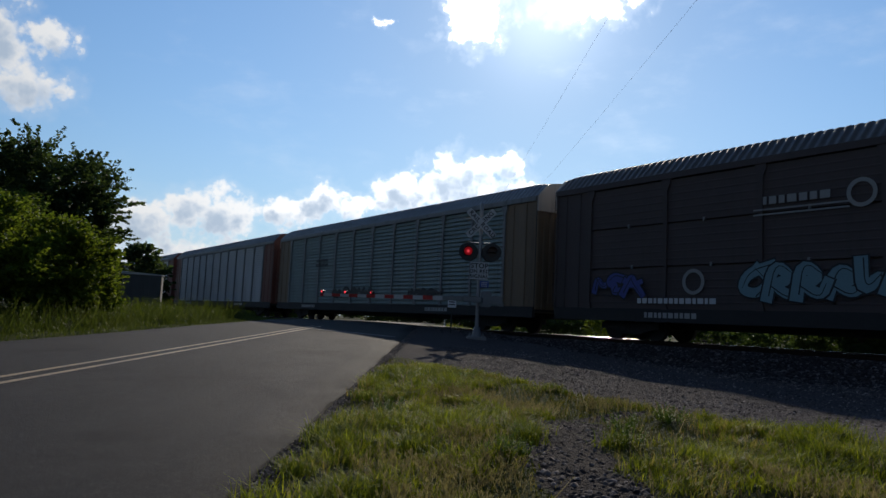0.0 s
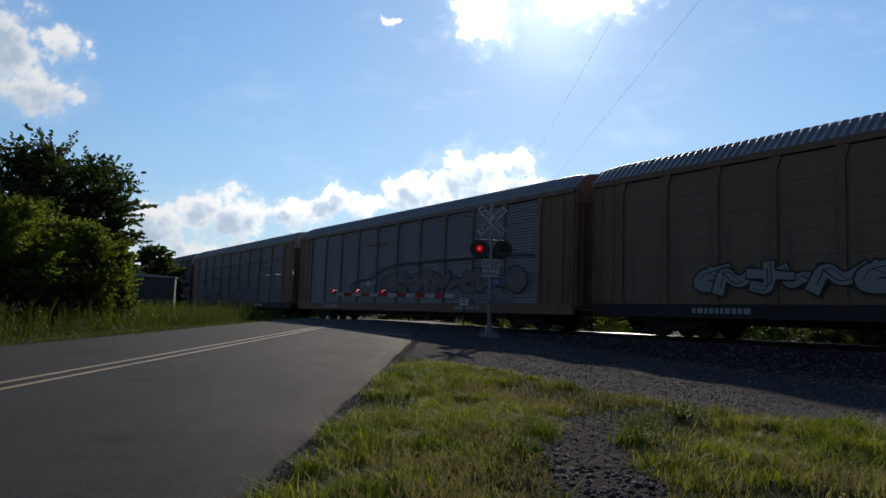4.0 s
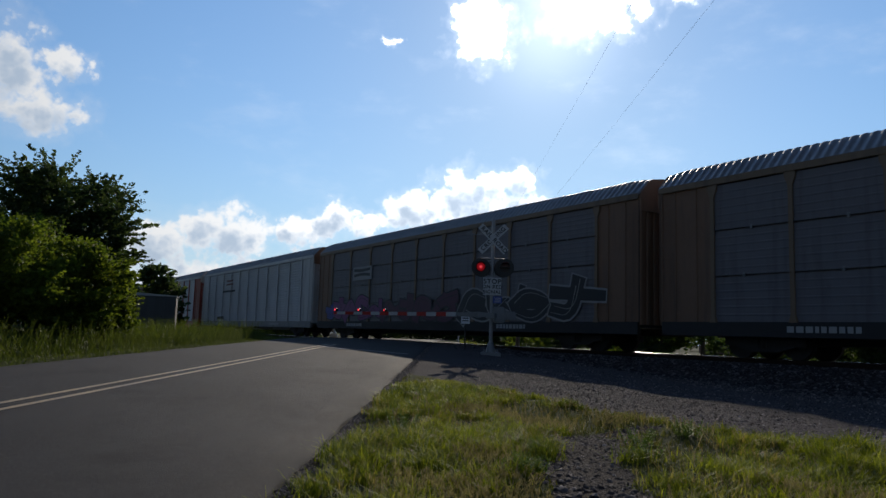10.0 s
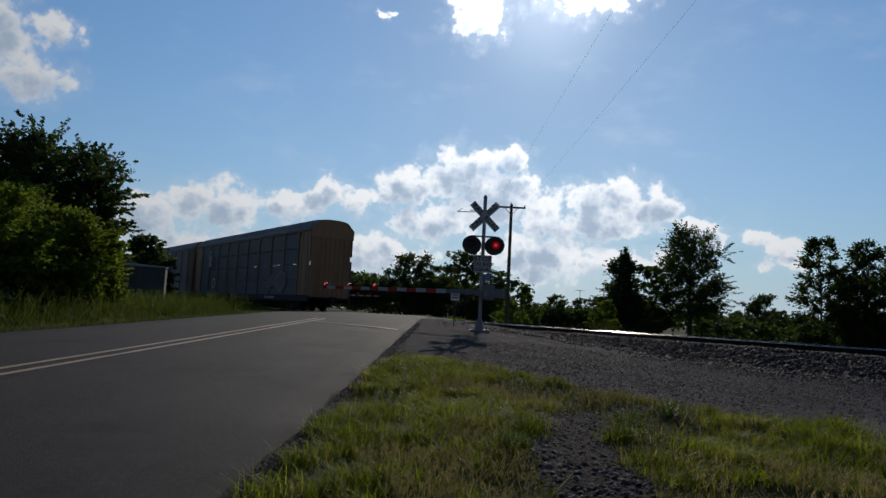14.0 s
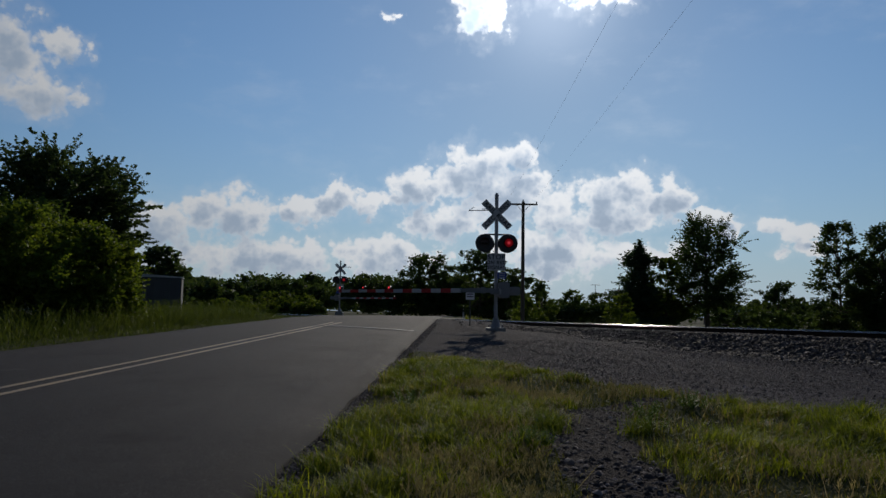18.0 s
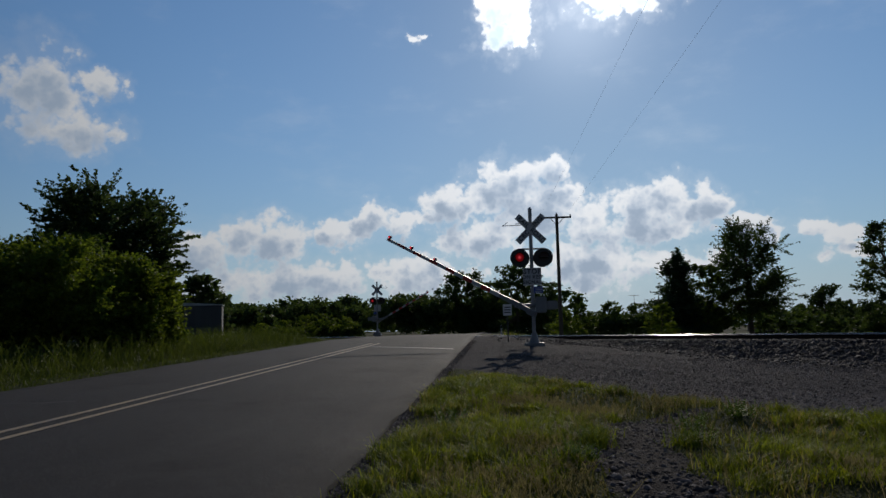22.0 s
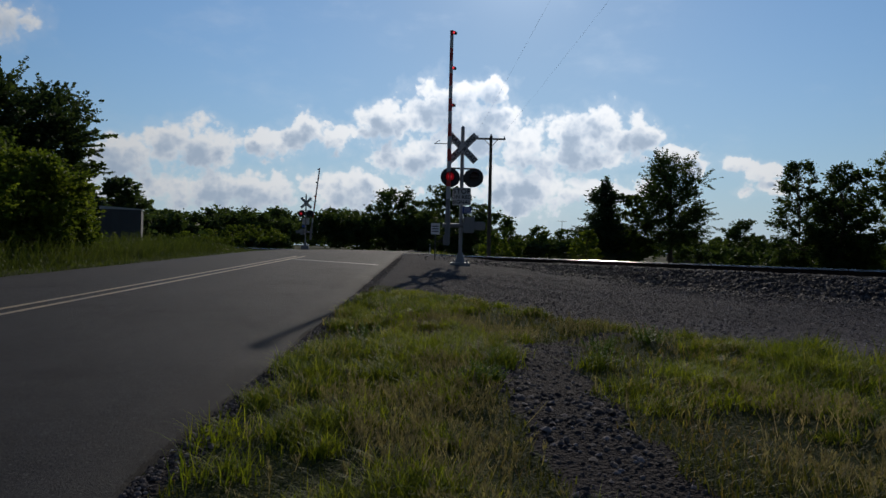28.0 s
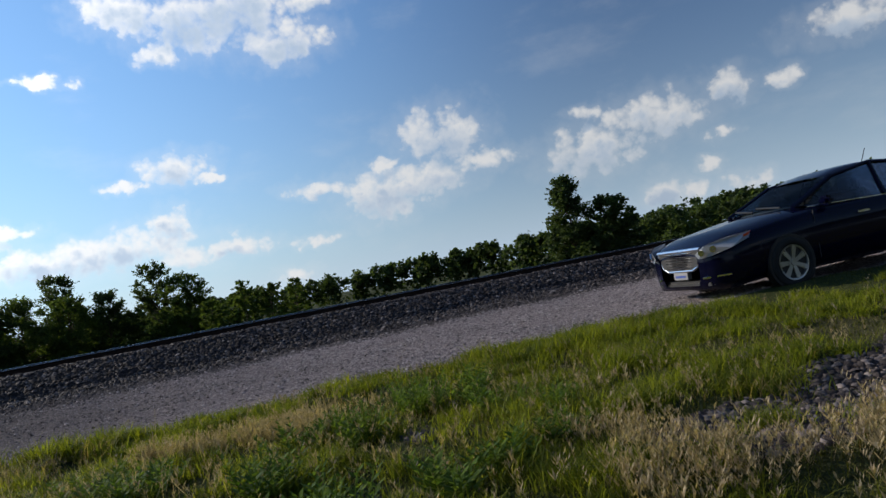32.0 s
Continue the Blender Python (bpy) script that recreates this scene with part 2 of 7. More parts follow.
def where(n, world=True):
    if world:
        return n.add("ShaderNodeNewGeometry").outputs["Position"]
    return n.add("ShaderNodeTexCoord").outputs["Object"]


def painted(name, color, rough=0.55, dirt=0.5, metal=0.0, grime=(0.05, 0.042, 0.035), scale=1.0):
    """Weathered paint on metal: streaks that run down, rust freckles, a little chalking."""
    def build(n):
        p = where(n, False)
        streak, _ = n.noise(n.vec("MULTIPLY", p, (2.2 * scale, 2.2 * scale, 0.22 * scale)), 1.6, 5.0, 0.6)
        spots, _ = n.noise(p, 9.0 * scale, 5.0, 0.65)
        tone, _ = n.noise(p, 0.5 * scale, 2.0)
        c = n.mix(n.math("MULTIPLY", n.step(tone, 0.3, 0.75), 0.35), color, tuple(min(1.0, v * 1.25 + 0.015) for v in color))
        c = n.mix(n.math("MULTIPLY", n.step(streak, 0.45, 0.78), dirt), c, grime)
        c = n.mix(n.math("MULTIPLY", n.step(spots, 0.62, 0.74), dirt * 0.8), c, (0.10, 0.045, 0.02))
        r = n.math("ADD", rough - 0.12, n.math("MULTIPLY", spots, 0.25))
        return gloss(n, c, r, metal, spots, 0.15, 0.01)
    return surface(name, build)


def plain(name, color, rough=0.5, metal=0.0, spec=0.5):
    def build(n):
        p = where(n, False)
        f, _ = n.noise(p, 14.0, 4.0)
        c = n.mix(n.math("MULTIPLY", f, 0.5), color, tuple(v * 0.7 for v in color))
        return gloss(n, c, n.math("ADD", rough - 0.08, n.math("MULTIPLY", f, 0.16)), metal, f, 0.08, 0.005, spec)
    return surface(name, build)


def glowing(name, color, strength, radius):
    """A lit lens: hot in its middle, dull towards its rim."""
    def build(n):
        r = n.vec("LENGTH", n.vec("MULTIPLY", where(n, False), (1.0, 0.0, 1.0)))
        e = n.add("ShaderNodeEmission")
        hot = n.step(r, radius * 0.75, 0.0)
        n.put(e.inputs[0], n.mix(n.math("MULTIPLY", hot, 0.35), color, (1.0, 0.20, 0.22)))
        n.put(e.inputs[1], n.math("ADD", strength * 0.22, n.math("MULTIPLY", n.math("POWER", hot, 1.6), strength)))
        return e.outputs[0]
    return surface(name, build)


def leafy(name, dark, light, shine=0.4, tone_scale=0.35, straw=None, straw_at=0.62):
    """Leaves and blades: a diffuse face with light coming through it."""
    def build(n):
        p = where(n)
        rnd = n.add("ShaderNodeNewGeometry").outputs["Random Per Island"]
        f, _ = n.noise(p, tone_scale, 3.0)
        mixv = n.math("ADD", n.math("MULTIPLY", n.math("POWER", rnd, 1.6), 0.8), n.math("MULTIPLY", n.step(f, 0.3, 0.7), 0.35))
        c = n.mix(n.math("MINIMUM", mixv, 1.0), dark, light)
        if straw:
            g, _ = n.noise(p, 0.8, 3.0)
            k = n.step(n.math("ADD", g, n.math("MULTIPLY", n.math("SUBTRACT", rnd, 0.5), 0.35)), straw_at, straw_at + 0.12)
            c = n.mix(k, c, straw)
        a = gloss(n, c, 0.6, 0.0, spec=0.15)
        t = n.add("ShaderNodeBsdfTranslucent")
        lit = n.vec("MULTIPLY", c, (1.25, 1.25, 0.6))
        n.put(t.inputs[0], lit)
        s = n.add("ShaderNodeMixShader")
        s.inputs[0].default_value = shine
        n.put(s.inputs[1], a)
        n.put(s.inputs[2], t.outputs[0])
        return s.outputs[0]
    return surface(name, build)


def asphalt_build(n):
    p = where(n)
    grain, _ = n.noise(p, 130.0, 3.0, 0.7)
    pock, _ = n.noise(p, 38.0, 4.0, 0.6)
    wear, _ = n.noise(n.vec("MULTIPLY", p, (1.0, 0.10, 1.0)), 0.9, 4.0)
    stain, _ = n.noise(p, 0.7, 5.0, 0.6)
    chip, _ = n.noise(p, 62.0, 2.0, 0.5)
    patch, _ = n.noise(p, 7.0, 4.0, 0.65)
    c = n.mix(n.step(grain, 0.3, 0.7), (0.009, 0.0085, 0.009), (0.058, 0.054, 0.055))
    c = n.mix(n.math("MULTIPLY", n.step(chip, 0.60, 0.72), 0.8), c, (0.13, 0.12, 0.118))
    c = n.mix(n.math("MULTIPLY", n.step(patch, 0.45, 0.75), 0.45), c, (0.020, 0.019, 0.020))
    c = n.mix(n.math("MULTIPLY", n.step(wear, 0.35, 0.65), 0.6), c, (0.044, 0.041, 0.0415))
    c = n.mix(n.math("MULTIPLY", n.step(stain, 0.55, 0.72), 0.5), c, (0.018, 0.017, 0.018))
    h = n.math("ADD", grain, n.math("MULTIPLY", pock, 0.7))
    return gloss(n, c, n.math("ADD", 0.74, n.math("MULTIPLY", stain, 0.2)), 0.0, h, 0.9, 0.010, 0.13)


def ground_build(n):
    """Soil under the grass, grey stone where the lot and the ballast lie, by the sheet's own attributes."""
    p = where(n)
    at = n.add("ShaderNodeAttribute", attribute_name="stone").outputs["Fac"]
    edge, _ = n.noise(p, 1.4, 5.0, 0.6)
    stone = n.step(n.math("ADD", at, n.math("MULTIPLY", n.math("SUBTRACT", edge, 0.5), 0.9)), 0.4, 0.6)
    f, _ = n.noise(p, 0.22, 4.0)
    g, _ = n.noise(p, 6.0, 5.0, 0.65)
    soil = n.mix(g, (0.032, 0.040, 0.014), (0.085, 0.095, 0.035))
    soil = n.mix(n.math("MULTIPLY", n.step(f, 0.5, 0.7), 0.6), soil, (0.115, 0.10, 0.05))
    v = n.add("ShaderNodeTexVoronoi")
    n.put(v.inputs["Vector"], p)
    v.inputs["Scale"].default_value = 38.0
    v2 = n.add("ShaderNodeTexVoronoi")
    n.put(v2.inputs["Vector"], p)
    v2.inputs["Scale"].default_value = 85.0
    grey = n.mix(n.math("MULTIPLY", v.outputs["Color"], 1.0), (0.018, 0.016, 0.016), (0.165, 0.140, 0.135))
    grey = n.mix(n.math("MULTIPLY", v2.outputs["Distance"], 0.8), grey, (0.085, 0.075, 0.077))
    dust = n.step(n.noise(p, 0.5, 4.0)[0], 0.45, 0.7)
    grey = n.mix(n.math("MULTIPLY", dust, 0.55), grey, (0.092, 0.081, 0.080))
    # pale: front light on the lot, put into the stone's colour
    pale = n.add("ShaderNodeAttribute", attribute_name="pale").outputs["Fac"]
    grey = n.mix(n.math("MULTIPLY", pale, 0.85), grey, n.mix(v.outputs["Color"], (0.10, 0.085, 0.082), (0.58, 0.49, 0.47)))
    earth = n.add("ShaderNodeAttribute", attribute_name="earth").outputs["Fac"]
    grey = n.mix(n.math("MULTIPLY", earth, 0.8), grey, n.mix(v2.outputs["Color"], (0.022, 0.017, 0.015), (0.085, 0.068, 0.060)))
    c = n.mix(stone, soil, grey)
    h = n.math("ADD", n.math("MULTIPLY", n.math("SUBTRACT", 1.0, v.outputs["Distance"]), 0.7), n.math("MULTIPLY", g, 0.4))
    h = n.math("ADD", h, n.math("MULTIPLY", v2.outputs["Distance"], -0.3))
    return gloss(n, c, 0.9, 0.0, h, 0.9, 0.035, 0.03)


def stone_build(n):
    rnd = n.add("ShaderNodeNewGeometry").outputs["Random Per Island"]
    p = where(n)
    f, _ = n.noise(p, 40.0, 4.0)
    c = n.ramp(rnd, (0.0, (0.028, 0.026, 0.028)), (0.5, (0.090, 0.076, 0.072)), (0.85, (0.20, 0.168, 0.155)), (1.0, (0.40, 0.34, 0.31)))
    c = n.mix(n.math("MULTIPLY", f, 0.4), c, (0.09, 0.075, 0.065))
    return gloss(n, c, 0.85, 0.0, f, 0.6, 0.012, 0.05)


def ballast_build(n):
    rnd = n.add("ShaderNodeNewGeometry").outputs["Random Per Island"]
    f, _ = n.noise(where(n), 40.0, 4.0)
    c = n.ramp(rnd, (0.0, (0.018, 0.016, 0.017)), (0.5, (0.040, 0.034, 0.034)), (0.82, (0.095, 0.080, 0.078)), (1.0, (0.26, 0.23, 0.22)))
    c = n.mix(n.math("MULTIPLY", f, 0.35), c, (0.06, 0.05, 0.045))
    return gloss(n, c, 0.8, 0.0, f, 0.6, 0.012, 0.12)


# brighter copy of the lot's stone colours, standing for stones lit from the front
def front_lit_stone_build(n):
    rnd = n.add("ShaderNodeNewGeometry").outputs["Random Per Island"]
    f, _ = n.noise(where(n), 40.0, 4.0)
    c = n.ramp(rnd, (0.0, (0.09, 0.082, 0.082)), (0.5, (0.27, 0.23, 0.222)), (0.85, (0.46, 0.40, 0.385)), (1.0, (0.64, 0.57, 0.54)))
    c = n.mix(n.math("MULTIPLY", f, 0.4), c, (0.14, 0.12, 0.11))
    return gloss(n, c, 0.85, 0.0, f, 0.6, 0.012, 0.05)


def bark_build(n):
    p = where(n)
    f, _ = n.noise(n.vec("MULTIPLY", p, (6.0, 6.0, 1.2)), 2.0, 6.0, 0.7)
    c = n.mix(f, (0.035, 0.027, 0.02), (0.13, 0.10, 0.075))
    return gloss(n, c, 0.9, 0.0, f, 0.8, 0.03, 0.2)


def rail_build(n):
    p = where(n, False)
    f, _ = n.noise(p, 5.0, 5.0)
    return gloss(n, n.mix(f, (0.035, 0.020, 0.014), (0.018, 0.014, 0.012)), 0.9, 0.0, f, 0.4, 0.01, 0.15)


def line_paint(name, color):
    def build(n):
        p = where(n)
        f, _ = n.noise(p, 22.0, 5.0, 0.7)
        big, _ = n.noise(p, 1.3, 3.0)
        worn = n.step(n.math("ADD", f, n.math("MULTIPLY", big, 0.3)), 0.58, 0.78)
        c = n.mix(n.math("MULTIPLY", worn, 0.75), color, (0.07, 0.068, 0.07))
        return gloss(n, c, 0.6, 0.0, f, 0.3, 0.004)
    return surface(name, build)


ASPHALT = surface("asphalt", asphalt_build)
GROUND = surface("ground", ground_build)
STONE = surface("crushed_stone", stone_build)
BALLAST = surface("ballast_stone", ballast_build)
FRONT_LIT_STONE = surface("pale_crushed_stone", front_lit_stone_build)
BARK = surface("bark", bark_build)
RAIL_SIDE = surface("rail_rust", rail_build)
RAIL_TOP = plain("rail_polished", (0.27, 0.26, 0.245), 0.17, 1.0)
TIE = plain("tie_wood", (0.055, 0.042, 0.034), 0.85)
YELLOW_LINE = line_paint("yellow_line", (0.34, 0.24, 0.11))
WHITE_LINE = line_paint("white_line", (0.20, 0.195, 0.185))
TAR = plain("tar", (0.018, 0.018, 0.019), 0.5)
TURF = leafy("turf", (0.034, 0.046, 0.011), (0.150, 0.155, 0.030), 0.42, 0.9, (0.19, 0.14, 0.06), 0.60)
GRASS = leafy("grass_blades", (0.040, 0.068, 0.010), (0.225, 0.245, 0.028), 0.55, 0.8, (0.28, 0.22, 0.09), 0.62)
LUSH = leafy("lush_grass", (0.080, 0.115, 0.010), (0.29, 0.31, 0.030), 0.55, 1.4)
BROWN_SEED = leafy("brown_seed_grass", (0.120, 0.104, 0.066), (0.32, 0.275, 0.185), 0.40, 1.0)
STRAW = leafy("seed_heads", (0.24, 0.19, 0.115), (0.47, 0.38, 0.25), 0.38, 1.0)
WEED = leafy("weed_leaves", (0.045, 0.092, 0.014), (0.175, 0.250, 0.036), 0.46, 1.2)
LEAF_DEEP = leafy("leaves_deep", (0.026, 0.046, 0.022), (0.070, 0.100, 0.042), 0.50, 0.25)
FAR_GRASS = leafy("long_green_grass", (0.024, 0.041, 0.011), (0.098, 0.120, 0.026), 0.45, 0.6)
LEAF_DARK = leafy("leaves_dark", (0.030, 0.052, 0.022), (0.076, 0.108, 0.034), 0.50, 0.25)
LEAF_MID = leafy("leaves_mid", (0.042, 0.072, 0.018), (0.105, 0.145, 0.032), 0.50, 0.3)
LEAF_BRIGHT = leafy("leaves_bright", (0.048, 0.084, 0.014), (0.165, 0.205, 0.028), 0.52, 0.5)
LEAF_PINE = leafy("needles", (0.026, 0.046, 0.026), (0.056, 0.086, 0.040), 0.50, 0.3)
SIGN_WHITE = plain("sign_white", (0.52, 0.52, 0.51), 0.5)
SIGN_BLACK = plain("sign_black", (0.008, 0.008, 0.008), 0.5)
SIGN_BLUE = plain("sign_blue", (0.03, 0.07, 0.30), 0.45)
SIGN_RED = plain("reflective_red", (0.45, 0.03, 0.025), 0.4)
ALUMINIUM = plain("aluminium", (0.30, 0.30, 0.305), 0.5, 0.5)
GALVANISED = plain("galvanised_steel", (0.22, 0.225, 0.23), 0.55, 0.4)
BLACK_METAL = plain("black_metal", (0.014, 0.014, 0.015), 0.45)
RED_GLOW = glowing("lit_red_lamp", (1.0, 0.02, 0.04), 0.62, 0.14)
ARM_RED = glowing("lit_arm_lamp", (1.0, 0.02, 0.04), 1.4, 0.09)
RED_DARK = plain("unlit_red_lens", (0.014, 0.0012, 0.0012), 0.35)
CONCRETE = plain("concrete", (0.30, 0.29, 0.27), 0.85)
POLE_WOOD = plain("pole_wood", (0.10, 0.075, 0.055), 0.9)
WIRE = plain("wire", (0.16, 0.17, 0.18), 0.5)
# ---- building helpers ----
def mesh_of(bm, name, mat, smooth=False):
    me = bpy.data.meshes.new(name)
    bm.normal_update()
    bm.to_mesh(me)
    bm.free()
    for m in (mat if isinstance(mat, (list, tuple)) else [mat]):
        me.materials.append(m)
    if smooth:
        for f in me.polygons:
            f.use_smooth = True
    return me


def part(name, bm, mat, parent, label="", smooth=False):
    ob = new(name, bm if isinstance(bm, bpy.types.Mesh) else mesh_of(bm, name, mat, smooth))
    ob.parent = parent
    if label:
        ob["label"] = label
    return ob


def thing(name, label, category, m=None, group="", kind=""):
    ob = new(name)
    ob.empty_display_size = 0.2
    if m is not None:
        ob.matrix_basis = m
    return tagged(ob, label, category, group, kind)


def box(bm, x0, x1, y0, y1, z0, z1, bevel=0.0):
    r = bmesh.ops.create_cube(bm, size=1.0)
    for v in r["verts"]:
        v.co = Vector((x0 + (v.co.x + 0.5) * (x1 - x0), y0 + (v.co.y + 0.5) * (y1 - y0), z0 + (v.co.z + 0.5) * (z1 - z0)))
    if bevel:
        es = list({e for v in r["verts"] for e in v.link_edges})
        bmesh.ops.bevel(bm, geom=es, offset=bevel, segments=2, affect="EDGES", clamp_overlap=True)
    return bm


def rod(bm, a, b, r0, r1=None, seg=10, caps=True):
    a, b = Vector(a), Vector(b)
    r1 = r0 if r1 is None else r1
    d = b - a
    q = d.to_track_quat("Z", "Y").to_matrix().to_4x4()
    bmesh.ops.create_cone(bm, cap_ends=caps, segments=seg, radius1=r0, radius2=r1, depth=d.length,
                          matrix=Matrix.Translation((a + b) / 2) @ q)
    return bm


def shape(bm, pts, y0, y1, axis="y"):
    """A flat outline pushed through a thickness. pts are (u, z); axis says which way it is thick."""
    def at(u, z, t):
        return (u, t, z) if axis == "y" else (t, u, z)
    a = [bm.verts.new(at(u, z, y0)) for u, z in pts]
    b = [bm.verts.new(at(u, z, y1)) for u, z in pts]
    bm.faces.new(a)
    bm.faces.new(b[::-1])
    for i in range(len(pts)):
        j = (i + 1) % len(pts)
        bm.faces.new((a[j], a[i], b[i], b[j]))
    bmesh.ops.recalc_face_normals(bm, faces=bm.faces[:])
    return bm


def mesh_np(name, verts, faces, mat, smooth=False):
    """A mesh from numpy arrays: verts (n, 3), faces (m, k) all of one size k."""
    me = bpy.data.meshes.new(name)
    k = faces.shape[1]
    me.vertices.add(len(verts))
    me.vertices.foreach_set("co", np.ascontiguousarray(verts, dtype=np.float32).ravel())
    me.loops.add(faces.size)
    me.loops.foreach_set("vertex_index", np.ascontiguousarray(faces, dtype=np.int32).ravel())
    me.polygons.add(len(faces))
    me.polygons.foreach_set("loop_start", np.arange(0, faces.size, k, dtype=np.int32))
    me.polygons.foreach_set("loop_total", np.full(len(faces), k, dtype=np.int32))
    if smooth:
        me.polygons.foreach_set("use_smooth", np.ones(len(faces), dtype=bool))
    me.update(calc_edges=True)
    me.materials.append(mat)
    return me


def text_mesh(words, size, mat, spread=1.0):
    cu = bpy.data.curves.new("lettering", "FONT")
    cu.body, cu.size, cu.align_x, cu.align_y, cu.extrude, cu.space_character, cu.offset = words, size, "CENTER", "CENTER", 0.002, spread, 0.022 * size
    ob = bpy.data.objects.new("lettering", cu)
    scene.collection.objects.link(ob)
    bpy.context.view_layer.update()
    me = bpy.data.meshes.new_from_object(ob.evaluated_get(bpy.context.evaluated_depsgraph_get()))
    bpy.data.objects.remove(ob)
    me.materials.clear()
    me.materials.append(mat)
    return me


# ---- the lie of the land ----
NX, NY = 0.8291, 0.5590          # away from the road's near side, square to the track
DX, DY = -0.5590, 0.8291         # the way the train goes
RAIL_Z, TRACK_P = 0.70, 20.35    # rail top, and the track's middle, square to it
ROAD_L, ROAD_R, ROAD_M = -8.03, -1.07, -4.60


def sstep(v, lo, hi):
    t = np.clip((v - lo) / (hi - lo), 0, 1)
    return t * t * (3 - 2 * t)


def road_z(y):
    up = 0.02 * np.clip(y, -10, 35)
    return np.where(y > 50, 0.70 - 0.70 * sstep(y, 50, 95), up)


def ground_z(x, y):
    x, y = np.asarray(x, dtype=float), np.asarray(y, dtype=float)
    p = NX * x + NY * y
    r = road_z(y)
    near = r * (1 - sstep(x, 1.6, 8.0)) + 0.03 * sstep(x, 1.6, 8.0)
    near = np.where(x < ROAD_L, r - 0.12 * sstep(-x, 8.3, 11) - 0.1 * sstep(-x, 12, 30), near)
    bal = np.clip(0.52 - (18.75 - p) * 0.42, -1, 0.52)
    z_near = np.maximum(near, bal)
    far = -0.25 - 1.3 * sstep(x, 4.0, 14.0) * sstep(p, 22.0, 34.0) - 4.6 * sstep(x, 40.0, 90.0) * sstep(p, 60.0, 150.0)
    bal2 = np.clip(0.52 - (p - 22.0) * 0.42, -9, 0.52)
    side = np.where((x > ROAD_L - 6) & (x < ROAD_R + 6), r, far)
    w = sstep(np.abs(x - ROAD_M), 4.0, 9.5)
    z_far = np.maximum(r * (1 - w) + far * w, bal2)
    z = np.where(p < TRACK_P, z_near, z_far)
    # small unevenness away from the carriageway
    off = sstep(np.abs(x - ROAD_M), 3.6, 5.0) * sstep(np.hypot(x, y), 400, 60)
    wob = 0.035 * np.sin(x * 1.7 + 0.6 * np.sin(y * 1.1)) * np.sin(y * 1.3 + 0.8 * np.sin(x * 0.9)) + 0.02 * np.sin(x * 4.1 + y * 2.3)
    return z + wob * off * np.where(np.abs(p - TRACK_P) < 2.4, 0.2, 1.0)


def tpos(s, p, z=0.0):
    """A place from metres along the track and square to it."""
    return (s * DX + p * NX, s * DY + p * NY, z)


def bumpy(x, y, k):
    return 0.5 + 0.25 * (np.sin(x * 1.3 * k + 0.7 * np.sin(y * 1.9 * k)) + np.sin(y * 1.1 * k + 0.9 * np.sin(x * 1.5 * k + 2)))
# ---- ground, road and track ----
def stone_share(x, y):
    """1 on the gravel lot, the ballast, the road's shoulder and the bare patches; 0 under grass."""
    p = NX * x + NY * y
    lot_edge = 6.95 + 0.9 * sstep(x, 3.0, 8.0) + 0.7 * sstep(x, 1.0, -0.6) + 0.2 * np.sin(x * 0.9 + y * 0.4)
    lot = sstep(p, lot_edge - 0.5, lot_edge + 0.5) * sstep(p, 24.5, 23.6) * (x > ROAD_M)
    left = sstep(p, 17.2, 18.0) * sstep(p, 23.8, 23.0)
    shoulder = sstep(np.abs(x - (ROAD_R + 0.05)), 0.17, 0.04) * (p < 20)
    out = np.maximum(np.maximum(lot, left), shoulder)
    for cx, cy, rx, ry, turn in PATCHES:
        c, s = math.cos(turn), math.sin(turn)
        u, v = (x - cx) * c + (y - cy) * s, -(x - cx) * s + (y - cy) * c
        out = np.maximum(out, sstep((u / rx) ** 2 + (v / ry) ** 2 + 0.25 * np.sin(5 * x) * np.sin(4.3 * y + 1), 1.3, 0.7))
    return out


def front_lit_share(x, y):
    """How far front light is put into the lot's stone colour, growing towards the parked car."""
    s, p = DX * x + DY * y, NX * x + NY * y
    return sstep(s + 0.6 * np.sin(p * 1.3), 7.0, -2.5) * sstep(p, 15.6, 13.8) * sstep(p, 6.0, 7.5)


# bare stony patches: middle, half sizes, turn
PATCHES = [(1.15, 6.85, 0.62, 0.30, 0.35), (1.15, 6.1, 0.34, 0.55, -0.35), (0.95, 5.3, 0.36, 0.6, -0.1), (0.98, 4.55, 0.34, 0.55, 0.1), (0.98, 3.8, 0.32, 0.55, 0.15), (1.05, 3.1, 0.30, 0.6, 0.1), (1.25, 2.2, 0.35, 0.6, 0.0),
           (1.75, 7.5, 0.5, 0.16, 0.5), (4.15, 0.10, 0.55, 0.24, -0.7), (3.72, -0.25, 0.40, 0.26, -0.6), (4.95, -0.75, 0.62, 0.34, -0.7), (4.3, -0.62, 0.55, 0.34, -0.6), (5.5, -1.5, 0.75, 0.5, -0.7), (6.6, -2.5, 1.2, 0.7, -0.6),
           (3.55, 0.67, 0.16, 0.14, 0.0), (3.1, 1.9, 0.22, 0.18, 0.0), (4.35, 1.9, 0.3, 0.16, 0.4)]


def axis_steps(near, far, fine, ratio):
    out, d, v = [0.0], fine, 0.0
    while v < far:
        if v > near:
            d *= ratio
        v += d
        out.append(v)
    return np.array(out)


